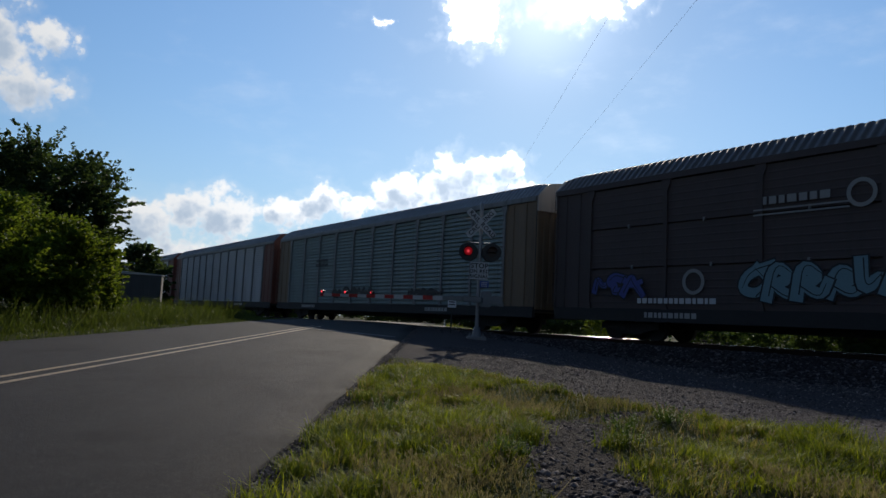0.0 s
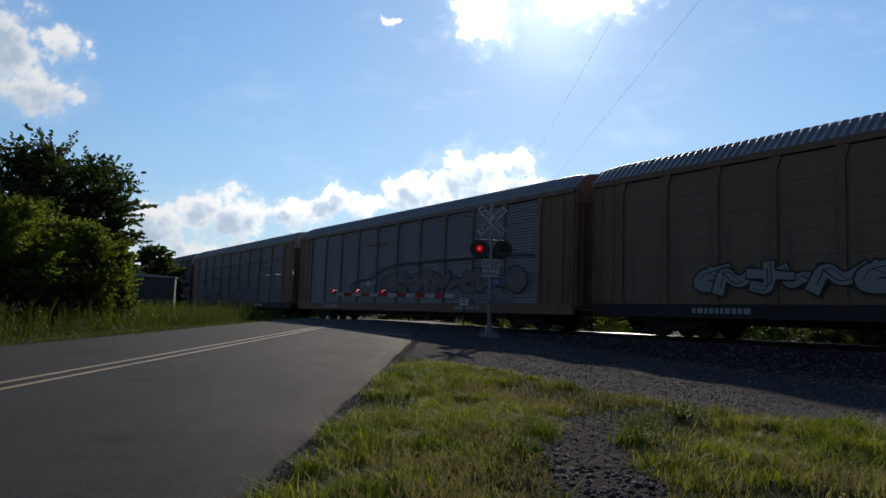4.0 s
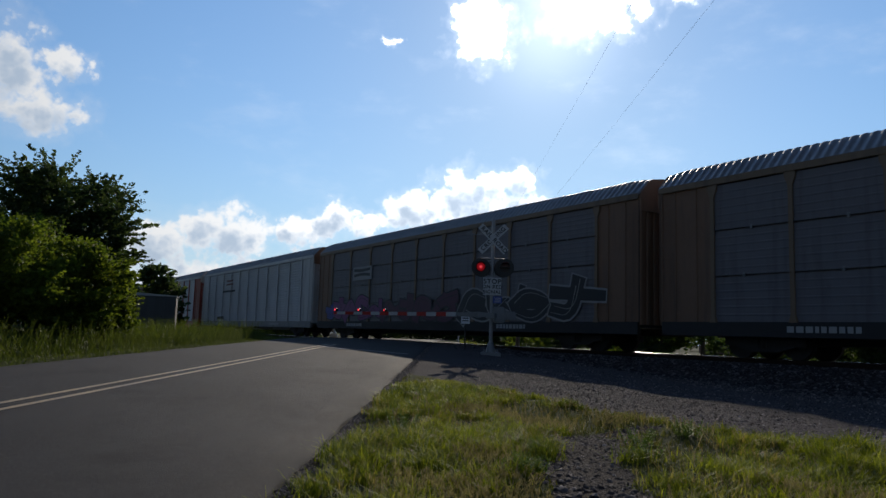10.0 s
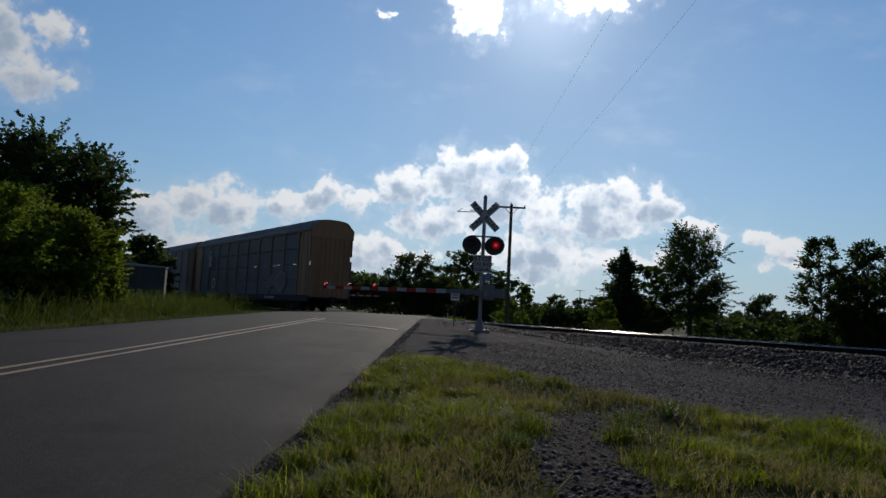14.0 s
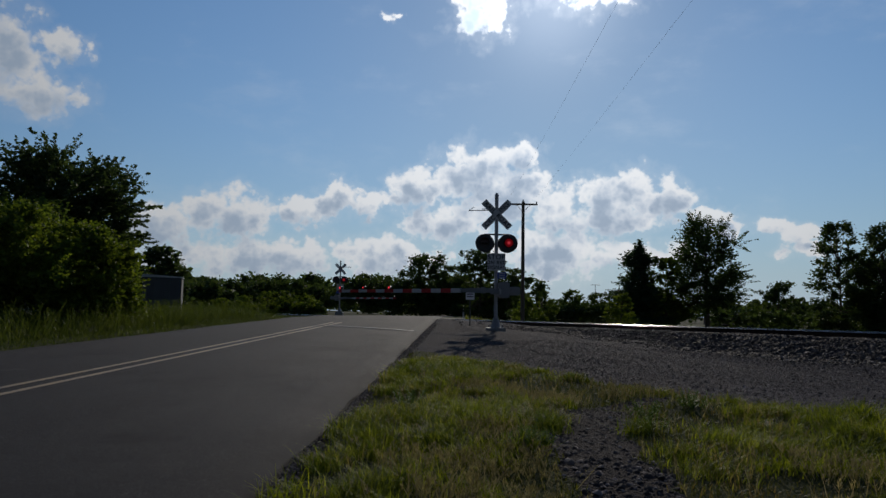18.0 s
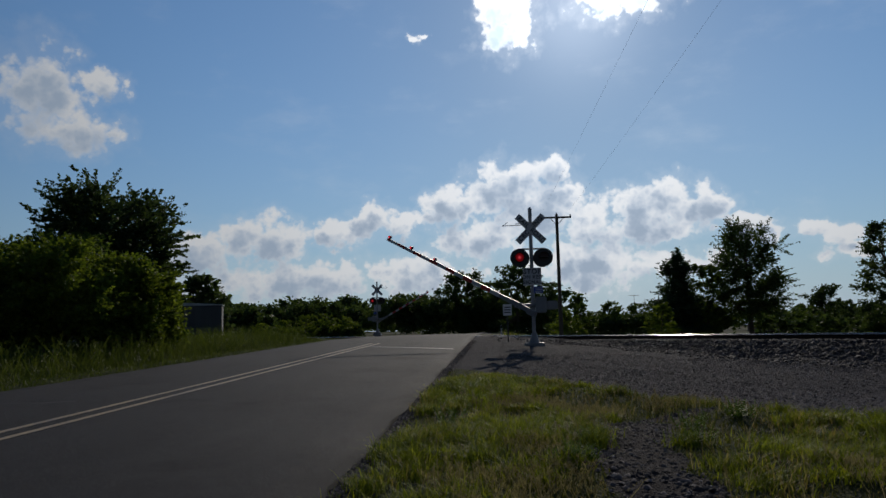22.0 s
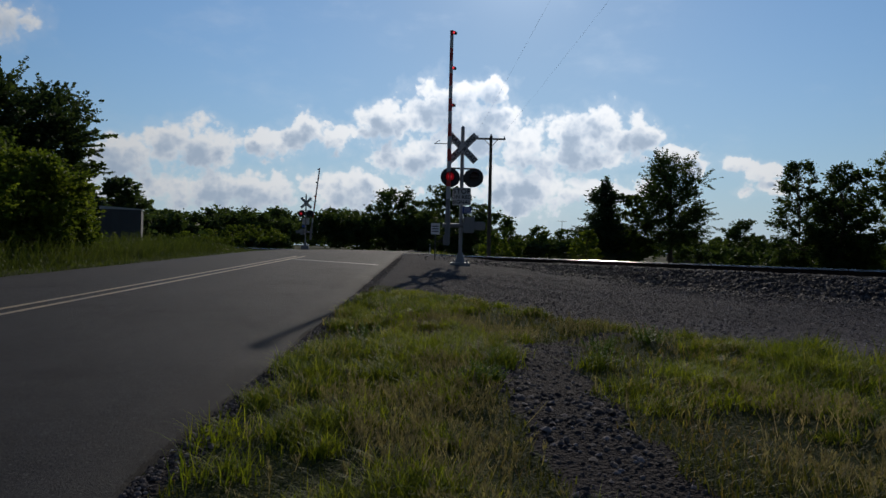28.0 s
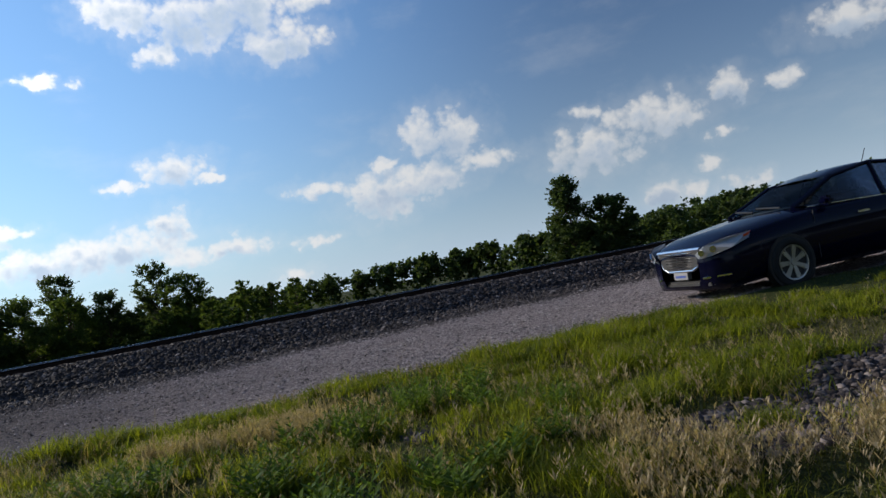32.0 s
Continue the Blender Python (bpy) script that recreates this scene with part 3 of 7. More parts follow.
def build_ground():
    right = axis_steps(20, 2500, 0.16, 1.10)
    left = axis_steps(16, 2500, 0.20, 1.10)
    ahead = axis_steps(30, 2500, 0.16, 1.10)
    behind = axis_steps(6, 2500, 0.25, 1.14)
    xs = np.concatenate([-left[:0:-1], right])
    ys = np.concatenate([-behind[:0:-1], ahead])
    gx, gy = np.meshgrid(xs, ys)
    gz = ground_z(gx, gy)
    on_road = sstep(np.abs(gx - ROAD_M), 3.7, 3.3)
    gz = gz - 0.07 * on_road
    verts = np.stack([gx, gy, gz], -1).reshape(-1, 3)
    ny, nx = gx.shape
    i = np.arange((ny - 1) * nx).reshape(ny - 1, nx)[:, :-1].ravel()
    faces = np.stack([i, i + 1, i + nx + 1, i + nx], 1)
    me = mesh_np("ground", verts, faces, GROUND, True)
    at = me.attributes.new("stone", "FLOAT", "POINT")
    at.data.foreach_set("value", stone_share(gx, gy).astype(np.float32).ravel())
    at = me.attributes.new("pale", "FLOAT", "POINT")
    at.data.foreach_set("value", front_lit_share(gx, gy).astype(np.float32).ravel())
    at = me.attributes.new("earth", "FLOAT", "POINT")
    at.data.foreach_set("value", sstep(NX * gx + NY * gy, 6.6, 6.0).astype(np.float32).ravel())
    tagged(new("ground", me), "uneven grassy verge with a grey gravel lot and flat fields beyond", "ground", kind="structure")


def ribbon(name, x0, x1, ys, lift, mat, wobble=0.0, cols=2, thick=0.0):
    """A strip along the road that follows its rise."""
    ys = np.asarray(ys, dtype=float)
    t = np.linspace(0, 1, cols)
    gx = x0 + (x1 - x0) * t[None, :] + np.zeros((len(ys), 1))
    if wobble:
        w = wobble * (np.sin(ys * 1.9) * 0.5 + np.sin(ys * 4.7 + 1) * 0.3 + np.sin(ys * 9.1) * 0.2)
        gx[:, 0] -= w
        gx[:, -1] += np.roll(w, 7)
    gy = np.repeat(ys[:, None], cols, 1)
    crown = 0.05 * (1 - ((gx - ROAD_M) / 3.5) ** 2)
    gz = road_z(gy) + lift + np.clip(crown, -0.02, 0.05)
    verts = np.stack([gx, gy, gz], -1).reshape(-1, 3)
    n = len(ys)
    i = np.arange((n - 1) * cols).reshape(n - 1, cols)[:, :-1].ravel()
    faces = np.stack([i, i + 1, i + cols + 1, i + cols], 1)
    if thick:
        low = verts.copy()
        low[:, 2] -= thick
        m = len(verts)
        a = np.arange(n - 1) * cols
        b = a + cols - 1
        sides = np.concatenate([np.stack([a, a + cols, a + cols + m, a + m], 1), np.stack([b + cols, b, b + m, b + cols + m], 1)])
        verts = np.concatenate([verts, low])
        faces = np.concatenate([faces, sides])
    return mesh_np(name, verts, faces, mat, False)


def build_road():
    ys = np.concatenate([np.arange(-60, 0, 1.0), np.arange(0, 60, 0.2), np.arange(60, 420, 4.0)])
    road = tagged(new("road", ribbon("road", ROAD_L, ROAD_R, ys, 0.012, ASPHALT, 0.04, 15, 0.10)),
                  "two-lane grey asphalt road rising to the railway crossing", "road", kind="structure")
    yl = np.concatenate([np.arange(-60, 0, 1.0), np.arange(0, 28.0, 0.5)])
    for x in (-4.79, -4.49):
        tagged(new("centre_line", ribbon("centre_line", x, x + 0.092, yl, 0.017, YELLOW_LINE)), "worn yellow centre line on asphalt", "road marking",
               "double centre line", "structure")
    # the stop line lies askew, level with the gate arm
    bm = bmesh.new()
    rows = []
    for k in range(13):
        f = k / 12
        x, y = -1.35 + (-4.25 + 1.35) * f, 22.3 + 1.88 * f
        rows.append([bm.verts.new((x, y + d, float(road_z(np.array(y + d))) + 0.018 + 0.05 * (1 - ((x - ROAD_M) / 3.5) ** 2))) for d in (0.10, 0.34)])
    for a, b in zip(rows, rows[1:]):
        bm.faces.new((a[0], b[0], b[1], a[1]))
    bmesh.ops.recalc_face_normals(bm, faces=bm.faces[:])
    tagged(new("stop_line", mesh_of(bm, "stop_line", WHITE_LINE)),
           "worn white stop line before the crossing gate", "road marking", kind="structure")
    # tar seams that wander across and along the lanes
    bm = bmesh.new()
    for k, (xa, ya, xb, yb) in enumerate([(-7.6, 9.0, -5.6, 9.3)]):
        prev = None
        for i in range(25):
            f = i / 24
            x = xa + (xb - xa) * f + 0.05 * math.sin(9 * f + k * 2)
            y = ya + (yb - ya) * f + 0.06 * math.sin(13 * f + k)
            z = float(road_z(np.array(y))) + 0.030 + 0.05 * (1 - ((x - ROAD_M) / 3.5) ** 2) - 0.014
            dx, dy = (0.0, 0.012) if k == 0 else (0.012, 0.0)
            a, b = bm.verts.new((x - dx, y - dy, z)), bm.verts.new((x + dx, y + dy, z))
            if prev:
                bm.faces.new((prev[0], prev[1], b, a))
            prev = (a, b)
    tagged(new("tar_seams", mesh_of(bm, "tar_seams", TAR)), "thin black tar seams in the asphalt", "road marking", kind="stuff")


RAIL_PROFILE = [(-0.075, -0.172), (0.075, -0.172), (0.075, -0.158), (0.012, -0.14), (0.012, -0.05), (0.036, -0.036), (0.036, -0.014), (0.032, -0.006), (0.018, -0.001),
                (-0.018, -0.001), (-0.032, -0.006), (-0.036, -0.014), (-0.036, -0.036), (-0.012, -0.05), (-0.012, -0.14), (-0.075, -0.158)]


def build_track():
    for off in (-0.7525, 0.7525):
        bm = bmesh.new()
        ends = []
        for s in (-700, 900):
            ring = []
            for u, z in RAIL_PROFILE:
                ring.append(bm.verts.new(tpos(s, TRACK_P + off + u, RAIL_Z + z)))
            ends.append(ring)
        n = len(RAIL_PROFILE)
        for i in range(n):
            j = (i + 1) % n
            f = bm.faces.new((ends[0][i], ends[0][j], ends[1][j], ends[1][i]))
            f.material_index = 1 if i in (7, 8, 9) else 0
        bmesh.ops.recalc_face_normals(bm, faces=bm.faces[:])
        tagged(new("rail", mesh_of(bm, "rail", [RAIL_SIDE, RAIL_TOP])), "rusty steel rail with a bright worn top", "rail", "rails of the track", "structure")
    # sleepers: the near stretch one by one, the rest joined
    bm = box(bmesh.new(), -0.115, 0.115, -1.3, 1.3, -0.18, 0.0, 0.012)
    me = mesh_of(bm, "sleeper", TIE)
    bed = thing("sleepers", "dark tarred wooden sleepers under the rails", "railway track", kind="structure")
    rot = Euler((0, 0, math.atan2(DY, DX)))
    for k in range(-62, 90):
        s = k * 0.53
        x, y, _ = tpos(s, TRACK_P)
        if ROAD_L - 0.4 < x < ROAD_R + 0.4:
            continue
        ob = new("sleeper", me)
        ob.parent = bed
        ob.location, ob.rotation_euler = (x, y, RAIL_Z - 0.165), (0, 0, rot.z + 0.01 * math.sin(k * 7.3))
    # asphalt and timber between the rails where the road goes over
    cross = thing("crossing_panels", "dark timber and asphalt panels between the rails at the crossing", "level crossing", kind="structure")
    s0, s1 = (TRACK_P * NX - ROAD_R - 0.4) / 0.559, (TRACK_P * NX - ROAD_L + 0.4) / 0.559
    for p0, p1 in ((18.2, 19.53), (19.70, 21.0), (21.17, 22.6)):
        bm = bmesh.new()
        n = 6
        for i in range(n):
            a, b = p0 + (p1 - p0) * i / n + 0.008, p0 + (p1 - p0) * (i + 1) / n - 0.008
            vs = [tpos(s0, a, RAIL_Z - 0.02), tpos(s1, a, RAIL_Z - 0.02), tpos(s1, b, RAIL_Z - 0.02), tpos(s0, b, RAIL_Z - 0.02)]
            top = [bm.verts.new((x, y, z + 0.035)) for x, y, z in vs]
            low = [bm.verts.new((x, y, z - 0.1)) for x, y, z in vs]
            bm.faces.new(top)
            for q in range(4):
                bm.faces.new((top[q], low[q], low[(q + 1) % 4], top[(q + 1) % 4]))
        bmesh.ops.recalc_face_normals(bm, faces=bm.faces[:])
        part("crossing_panel", bm, TIE, cross)


# a broken lump: five corners below, three above, its buried face left open
LUMP_V = np.array([(math.cos(a), math.sin(a), -0.25) for a in (0.0, 1.26, 2.51, 3.77, 5.03)] + [(0.55 * math.cos(a), 0.55 * math.sin(a), 0.62) for a in (0.5, 2.6, 4.7)])
LUMP_F = np.array([(0, 1, 5), (1, 6, 5), (1, 2, 6), (2, 3, 6), (3, 7, 6), (3, 4, 7), (4, 0, 7), (0, 5, 7), (5, 6, 7)])


def scatter_stones(name, x, y, size, label, rng, sink=0.3, mat=None):
    """Angular stones joined into one mesh."""
    n = len(x)
    base_v, base_f = LUMP_V, LUMP_F
    k = len(base_v)
    jit = rng.uniform(0.55, 1.35, (n, k, 1))
    flat = np.stack([rng.uniform(0.7, 1.3, n), rng.uniform(0.7, 1.3, n), rng.uniform(0.45, 0.85, n)], 1)[:, None, :]
    v = base_v[None] * jit * flat * size[:, None, None]
    a = rng.uniform(0, 2 * np.pi, n)
    t = rng.uniform(-0.5, 0.5, n)
    c, s = np.cos(a)[:, None], np.sin(a)[:, None]
    ct, st = np.cos(t)[:, None], np.sin(t)[:, None]
    yy, zz = v[..., 1] * ct - v[..., 2] * st, v[..., 1] * st + v[..., 2] * ct
    xx, yy = v[..., 0] * c - yy * s, v[..., 0] * s + yy * c
    z = ground_z(x, y) + size * sink
    verts = np.stack([xx + x[:, None], yy + y[:, None], zz + z[:, None]], -1).reshape(-1, 3)
    faces = (base_f[None] + (np.arange(n) * k)[:, None, None]).reshape(-1, 3)
    return tagged(new(name, mesh_np(name, verts, faces, mat or STONE)), label, "stones", kind="stuff")


def lot_limit(x):
    return 6.5 + 0.9 * sstep(x, 3.0, 8.0)


def build_stones():
    rng = np.random.default_rng(5)
    # ballast shoulder facing the lot: heaped to the rail, thinning out over the lot
    n = 92000
    s = np.concatenate([rng.uniform(-34, 22, n // 2), rng.normal(-4, 10, n // 2)])
    p = 19.3 - np.abs(rng.normal(0, 1.0, n)) * 1.45
    x, y = s * DX + p * NX, s * DY + p * NY
    ok = (p > 15.6) & (x > ROAD_R + 0.6)
    scatter_stones("ballast_stones", x[ok], y[ok], rng.uniform(0.018, 0.050, ok.sum()) * rng.choice([0.8, 1.0, 1.45], ok.sum()), "dark grey crushed ballast on the track shoulder", rng, 0.3, BALLAST)
    # loose gravel in the lot, thicker by the ballast and where the wheels threw it
    n = 260000
    x, y = rng.uniform(0, 22, n), rng.uniform(-8, 19, n)
    p = NX * x + NY * y
    heap = bumpy(x, y, 0.6)
    track = np.exp(-((p - 10.2) / 0.35) ** 2) + np.exp(-((p - 12.0) / 0.35) ** 2)
    ok = (p > 6.5) & (p < 17.5) & (stone_share(x, y) > 0.5) & (rng.uniform(0, 1, n) < 0.30 + 0.6 * heap + 0.4 * sstep(p, 12.5, 16.0) - 0.35 * track)
    size = (0.006 + 0.020 * rng.uniform(0, 1, n) ** 2.2) * (1 + 0.6 * sstep(p, 12.5, 16.5))
    # share of stones that take the front-lit copy of the colour
    front_lit = rng.uniform(0, 1, n) < front_lit_share(x, y)
    for q, name, label, mat in ((ok & ~front_lit, "lot_gravel", "loose grey gravel on the lot", STONE), (ok & front_lit, "pale_lot_gravel", "loose pale crushed stone on the lot", FRONT_LIT_STONE)):
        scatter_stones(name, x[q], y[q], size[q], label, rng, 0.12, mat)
    # bare patches in the verge and the road's broken shoulder
    n = 120000
    x, y = rng.uniform(-1.1, 10, n), rng.uniform(-4, 9, n)
    st = stone_share(x, y)
    p = NX * x + NY * y
    ok = (st > 0.4) & (p < lot_limit(x)) & (x > -0.4)
    ok &= (rng.uniform(0, 1, n) < np.where(x > 3, 1.0, 0.75))
    x, y = x[ok], y[ok]
    coarse = np.where(x > 3, 2.2, 1.15 + 0.5 * sstep(np.abs(y - 4.45), 1.0, 0.3))
    scatter_stones("patch_stones", x, y, (0.0035 + 0.0165 * rng.uniform(0, 1, len(x)) ** 2.0) * coarse, "grey and brown stones on bare earth in the verge", rng, 0.12)
    n = 9000
    y = rng.uniform(0.5, 30, n)
    x = ROAD_R + 0.08 + np.abs(rng.normal(0, 0.09, n)) - 0.06
    scatter_stones("shoulder_stones", x, y, rng.uniform(0.005, 0.017, n), "broken asphalt and grit along the road edge", rng)


build_ground()
build_road()
build_track()
# ---- the train: closed car carriers ----
CAR_L = 27.0
ROOF_SEC = [(-1.53, 5.40), (-1.52, 5.46), (-1.06, 5.96), (-0.9, 6.03), (-0.4, 6.10), (0.4, 6.10), (0.9, 6.03), (1.06, 5.96), (1.52, 5.46), (1.53, 5.40)]


def roof_mesh(length, mat):
    """A corrugated curved roof whose ends slope down a little."""
    n = int(length / 0.27)
    stations = [(-length / 2, 0.0)]
    for i in range(n):
        x0 = -length / 2 + length * i / n
        stations += [(x0 + 0.03, -0.03), (x0 + 0.05, 0.04), (x0 + 0.15, 0.04), (x0 + 0.17, -0.03)]
    stations.append((length / 2, 0.0))
    n = len(stations) - 1
    verts = []
    for x, lift in stations:
        e = max(0.0, 1 - (length / 2 - abs(x)) / 0.9)
        for y, z in ROOF_SEC:
            verts.append((x, y * (1 + 0.3 * lift / 1.5), z + (lift if abs(y) < 1.52 else 0) - 0.14 * e * e * max(0, z - 5.42)))
    k = len(ROOF_SEC)
    i = np.arange(n * k).reshape(n, k)[:, :-1].ravel()
    faces = np.stack([i, i + k, i + k + 1, i + 1], 1)
    return mesh_np("roof", np.array(verts), faces, mat)


def louvre_mesh(w, h, rows, mat, depth=0.045):
    """A screen panel of level louvres with dark slots between them."""
    dz = h / rows
    prof = [(0.0, 0.0)]
    for r in range(rows):
        z = r * dz
        prof += [(z + 0.10 * dz, -0.045), (z + 0.24 * dz, -0.045), (z + 0.25 * dz, depth), (z + 0.34 * dz, depth), (z + 0.95 * dz, 0.004), (z + dz, -0.01)]
    return sheet_of(prof, -w / 2, w / 2, "screen_panel", mat)


def sheet_of(prof, lo, hi, name, mat, upright=False, gaps=()):
    """A sheet pressed to a profile: (across, out) pairs, drawn out between lo and hi."""
    bm = bmesh.new()
    cols = []
    for e in (lo, hi):
        cols.append([bm.verts.new((u, d, e) if upright else (e, d, u)) for u, d in prof])
    for k in range(len(prof) - 1):
        if k + 1 not in gaps:
            bm.faces.new((cols[1][k], cols[0][k], cols[0][k + 1], cols[1][k + 1]))
    bmesh.ops.recalc_face_normals(bm, faces=bm.faces[:])
    return mesh_of(bm, name, mat)


def seam_panel_mesh(w, h, seams, mat, slot=None):
    """A flat panel with deep level gaps at its laps and faint pressed lines between them. slot: the seam that is open right through."""
    gaps = []
    prof = [(0.0, 0.0), (0.0, 0.03)]
    n = seams + 1
    for k in range(n):
        z0, z1 = h * k / n, h * (k + 1) / n
        for q in range(1, 6):
            z = z0 + (z1 - z0) * q / 6
            prof += [(z - 0.03, 0.03), (z - 0.02, 0.040), (z + 0.02, 0.040), (z + 0.03, 0.03)]
        if k < n - 1:
            if k == slot:
                gaps.append(len(prof) + 2)
            prof += [(z1 - 0.05, 0.03), (z1 - 0.048, -0.05), (z1 + 0.012, -0.05), (z1 + 0.014, 0.06), (z1 + 0.055, 0.06), (z1 + 0.06, 0.03)]
    prof += [(h, 0.03), (h, 0.0)]
    return sheet_of(prof, -w / 2, w / 2, "screen_panel", mat, gaps=gaps)


def post_mesh(h, mat, flare):
    bm = bmesh.new()
    if flare:
        shape(bm, [(-0.24, 0), (0.24, 0), (0.10, 0.75), (0.085, h), (-0.085, h), (-0.10, 0.75)], 0.03, 0.10)
    else:
        shape(bm, [(-0.13, 0), (0.13, 0), (0.065, 0.22), (0.065, h - 0.42), (0.17, h - 0.16), (0.17, h), (-0.17, h), (-0.17, h - 0.16), (-0.065, h - 0.42), (-0.065, 0.22)], 0.02, 0.085)
    return mesh_of(bm, "post", mat)


def end_panel_mesh(w, h, mat):
    """A plain end sheet with a broad upright fold at its middle and its edges."""
    prof = [(-w / 2, 0.06), (-w / 2 + 0.06, 0.06), (-w / 2 + 0.08, 0.02)]
    for x in (-0.18 * w, 0.22 * w):
        prof += [(x - 0.045, 0.02), (x - 0.03, 0.05), (x + 0.03, 0.05), (x + 0.045, 0.02)]
    prof += [(w / 2 - 0.08, 0.02), (w / 2 - 0.06, 0.06), (w / 2, 0.06)]
    return sheet_of(prof, 0, h, "end_panel", mat, True)


def end_door_mesh(mat):
    """Folding end doors: upright ribs reaching up to the curve of the roof."""
    bm = bmesh.new()
    n = 9
    lo, hi = [], []
    for k in range(n):
        for f, d in ((0.04, 0.0), (0.12, 0.045), (0.5, 0.045), (0.58, 0.0)):
            y = -1.5 + 3.0 * (k + f) / n
            top = float(np.interp(abs(y), [0, 0.4, 0.9, 1.06, 1.5], [6.08, 6.08, 6.0, 5.92, 5.44]))
            lo.append(bm.verts.new((d, y, 0.95)))
            hi.append(bm.verts.new((d, y, top)))
    for k in range(len(lo) - 1):
        bm.faces.new((lo[k], lo[k + 1], hi[k + 1], hi[k]))
    return mesh_of(bm, "end_door", mat)


def wheelset_mesh():
    bm = bmesh.new()
    for y in (-0.76, 0.76):
        rod(bm, (0, y - 0.06, 0.46), (0, y + 0.06, 0.46), 0.46, seg=24)
        rod(bm, (0, y - 0.09 * np.sign(y) - 0.03, 0.46), (0, y - 0.09 * np.sign(y) + 0.03, 0.46), 0.49, seg=24)
    rod(bm, (0, -1.0, 0.46), (0, 1.0, 0.46), 0.08, seg=10)
    return mesh_of(bm, "wheelset", TRUCK)


def side_frame_mesh():
    bm = bmesh.new()
    for y in (-1.02, 1.02):
        shape(bm, [(-1.25, 0.36), (-1.25, 0.58), (-0.95, 0.64), (-0.45, 0.78), (0.45, 0.78), (0.95, 0.64), (1.25, 0.58), (1.25, 0.36), (0.95, 0.36), (0.45, 0.20),
                   (-0.45, 0.20), (-0.95, 0.36)], y - 0.08, y + 0.08)
        for x in (-0.15, 0.0, 0.15):
            rod(bm, (x, y + 0.05 * np.sign(y), 0.3), (x, y + 0.05 * np.sign(y), 0.68), 0.06, seg=8)
    box(bm, -0.2, 0.2, -1.0, 1.0, 0.35, 0.72)
    return mesh_of(bm, "truck_frame", TRUCK)


STENCIL = plain("stencil_paint", (0.36, 0.36, 0.35), 0.7)
TRUCK = plain("truck_iron", (0.022, 0.02, 0.019), 0.8)
ROOF_ZINC = painted("roof_galvanised", (0.22, 0.22, 0.23), 0.48, 0.4, 0.35)
ROOF_DARK = painted("roof_weathered", (0.11, 0.105, 0.105), 0.6, 0.5, 0.2)
WHEELS, TRUCK_FRAME = wheelset_mesh(), side_frame_mesh()
ROOFS = {}


SWOOPS = [[[(0.05, 0.1), (0.3, 0.95), (0.55, 0.3), (0.95, 0.85)]], [[(0.9, 0.9), (0.3, 0.7), (0.15, 0.2), (0.6, 0.05), (0.9, 0.45), (0.5, 0.9)]],
          [[(0.1, 0.9), (0.2, 0.1), (0.55, 0.6), (0.85, 0.05), (0.9, 0.95)]], [[(0.5, 1.0), (0.5, 0.1), (0.15, 0.25)], [(0.1, 0.75), (0.95, 0.6)]],
          [[(0.85, 0.8), (0.45, 1.0), (0.15, 0.65), (0.5, 0.5), (0.3, 0.1), (0.9, 0.25)]], [[(0.15, 0.0), (0.35, 0.9), (0.8, 0.5), (0.3, 0.35), (0.75, 0.0), (0.95, 0.4)]],
          [[(0.1, 0.5), (0.4, 1.0), (0.85, 0.6), (0.5, 0.0), (0.15, 0.3)], [(0.3, 0.55), (0.75, 0.5)]], [[(0.1, 0.05), (0.35, 0.7), (0.5, 1.0), (0.65, 0.6), (0.95, 0.0)], [(0.2, 0.8), (0.5, 0.5), (0.9, 0.75)]]]


def stroke(bm, pts, r0, r1, y, rise=0.002):
    """A sprayed line: a flat ribbon swept along a rounded path, lifted a hair along its way."""
    for _ in range(2):
        mid = [q for a, b in zip(pts, pts[1:]) for q in ((a[0] * 0.75 + b[0] * 0.25, a[1] * 0.75 + b[1] * 0.25), (a[0] * 0.25 + b[0] * 0.75, a[1] * 0.25 + b[1] * 0.75))]
        pts = [pts[0]] + mid + [pts[-1]]
    n, prev = len(pts), None
    for k, (px, pz) in enumerate(pts):
        a, b = pts[max(0, k - 1)], pts[min(n - 1, k + 1)]
        dx, dz = b[0] - a[0], b[1] - a[1]
        ln = math.hypot(dx, dz) or 1.0
        r = r0 + (r1 - r0) * k / (n - 1)
        nx, nz, yy = -dz / ln * r, dx / ln * r, y + rise * k / n
        if k == 0:
            px, pz = px - dx / ln * r * 0.7, pz - dz / ln * r * 0.7
        elif k == n - 1:
            px, pz = px + dx / ln * r * 0.7, pz + dz / ln * r * 0.7
        row = (bm.verts.new((px + nx, yy, pz + nz)), bm.verts.new((px - nx, yy, pz - nz)))
        if prev:
            bm.faces.new((prev[0], row[0], row[1], prev[1]))
        prev = row
    return bm


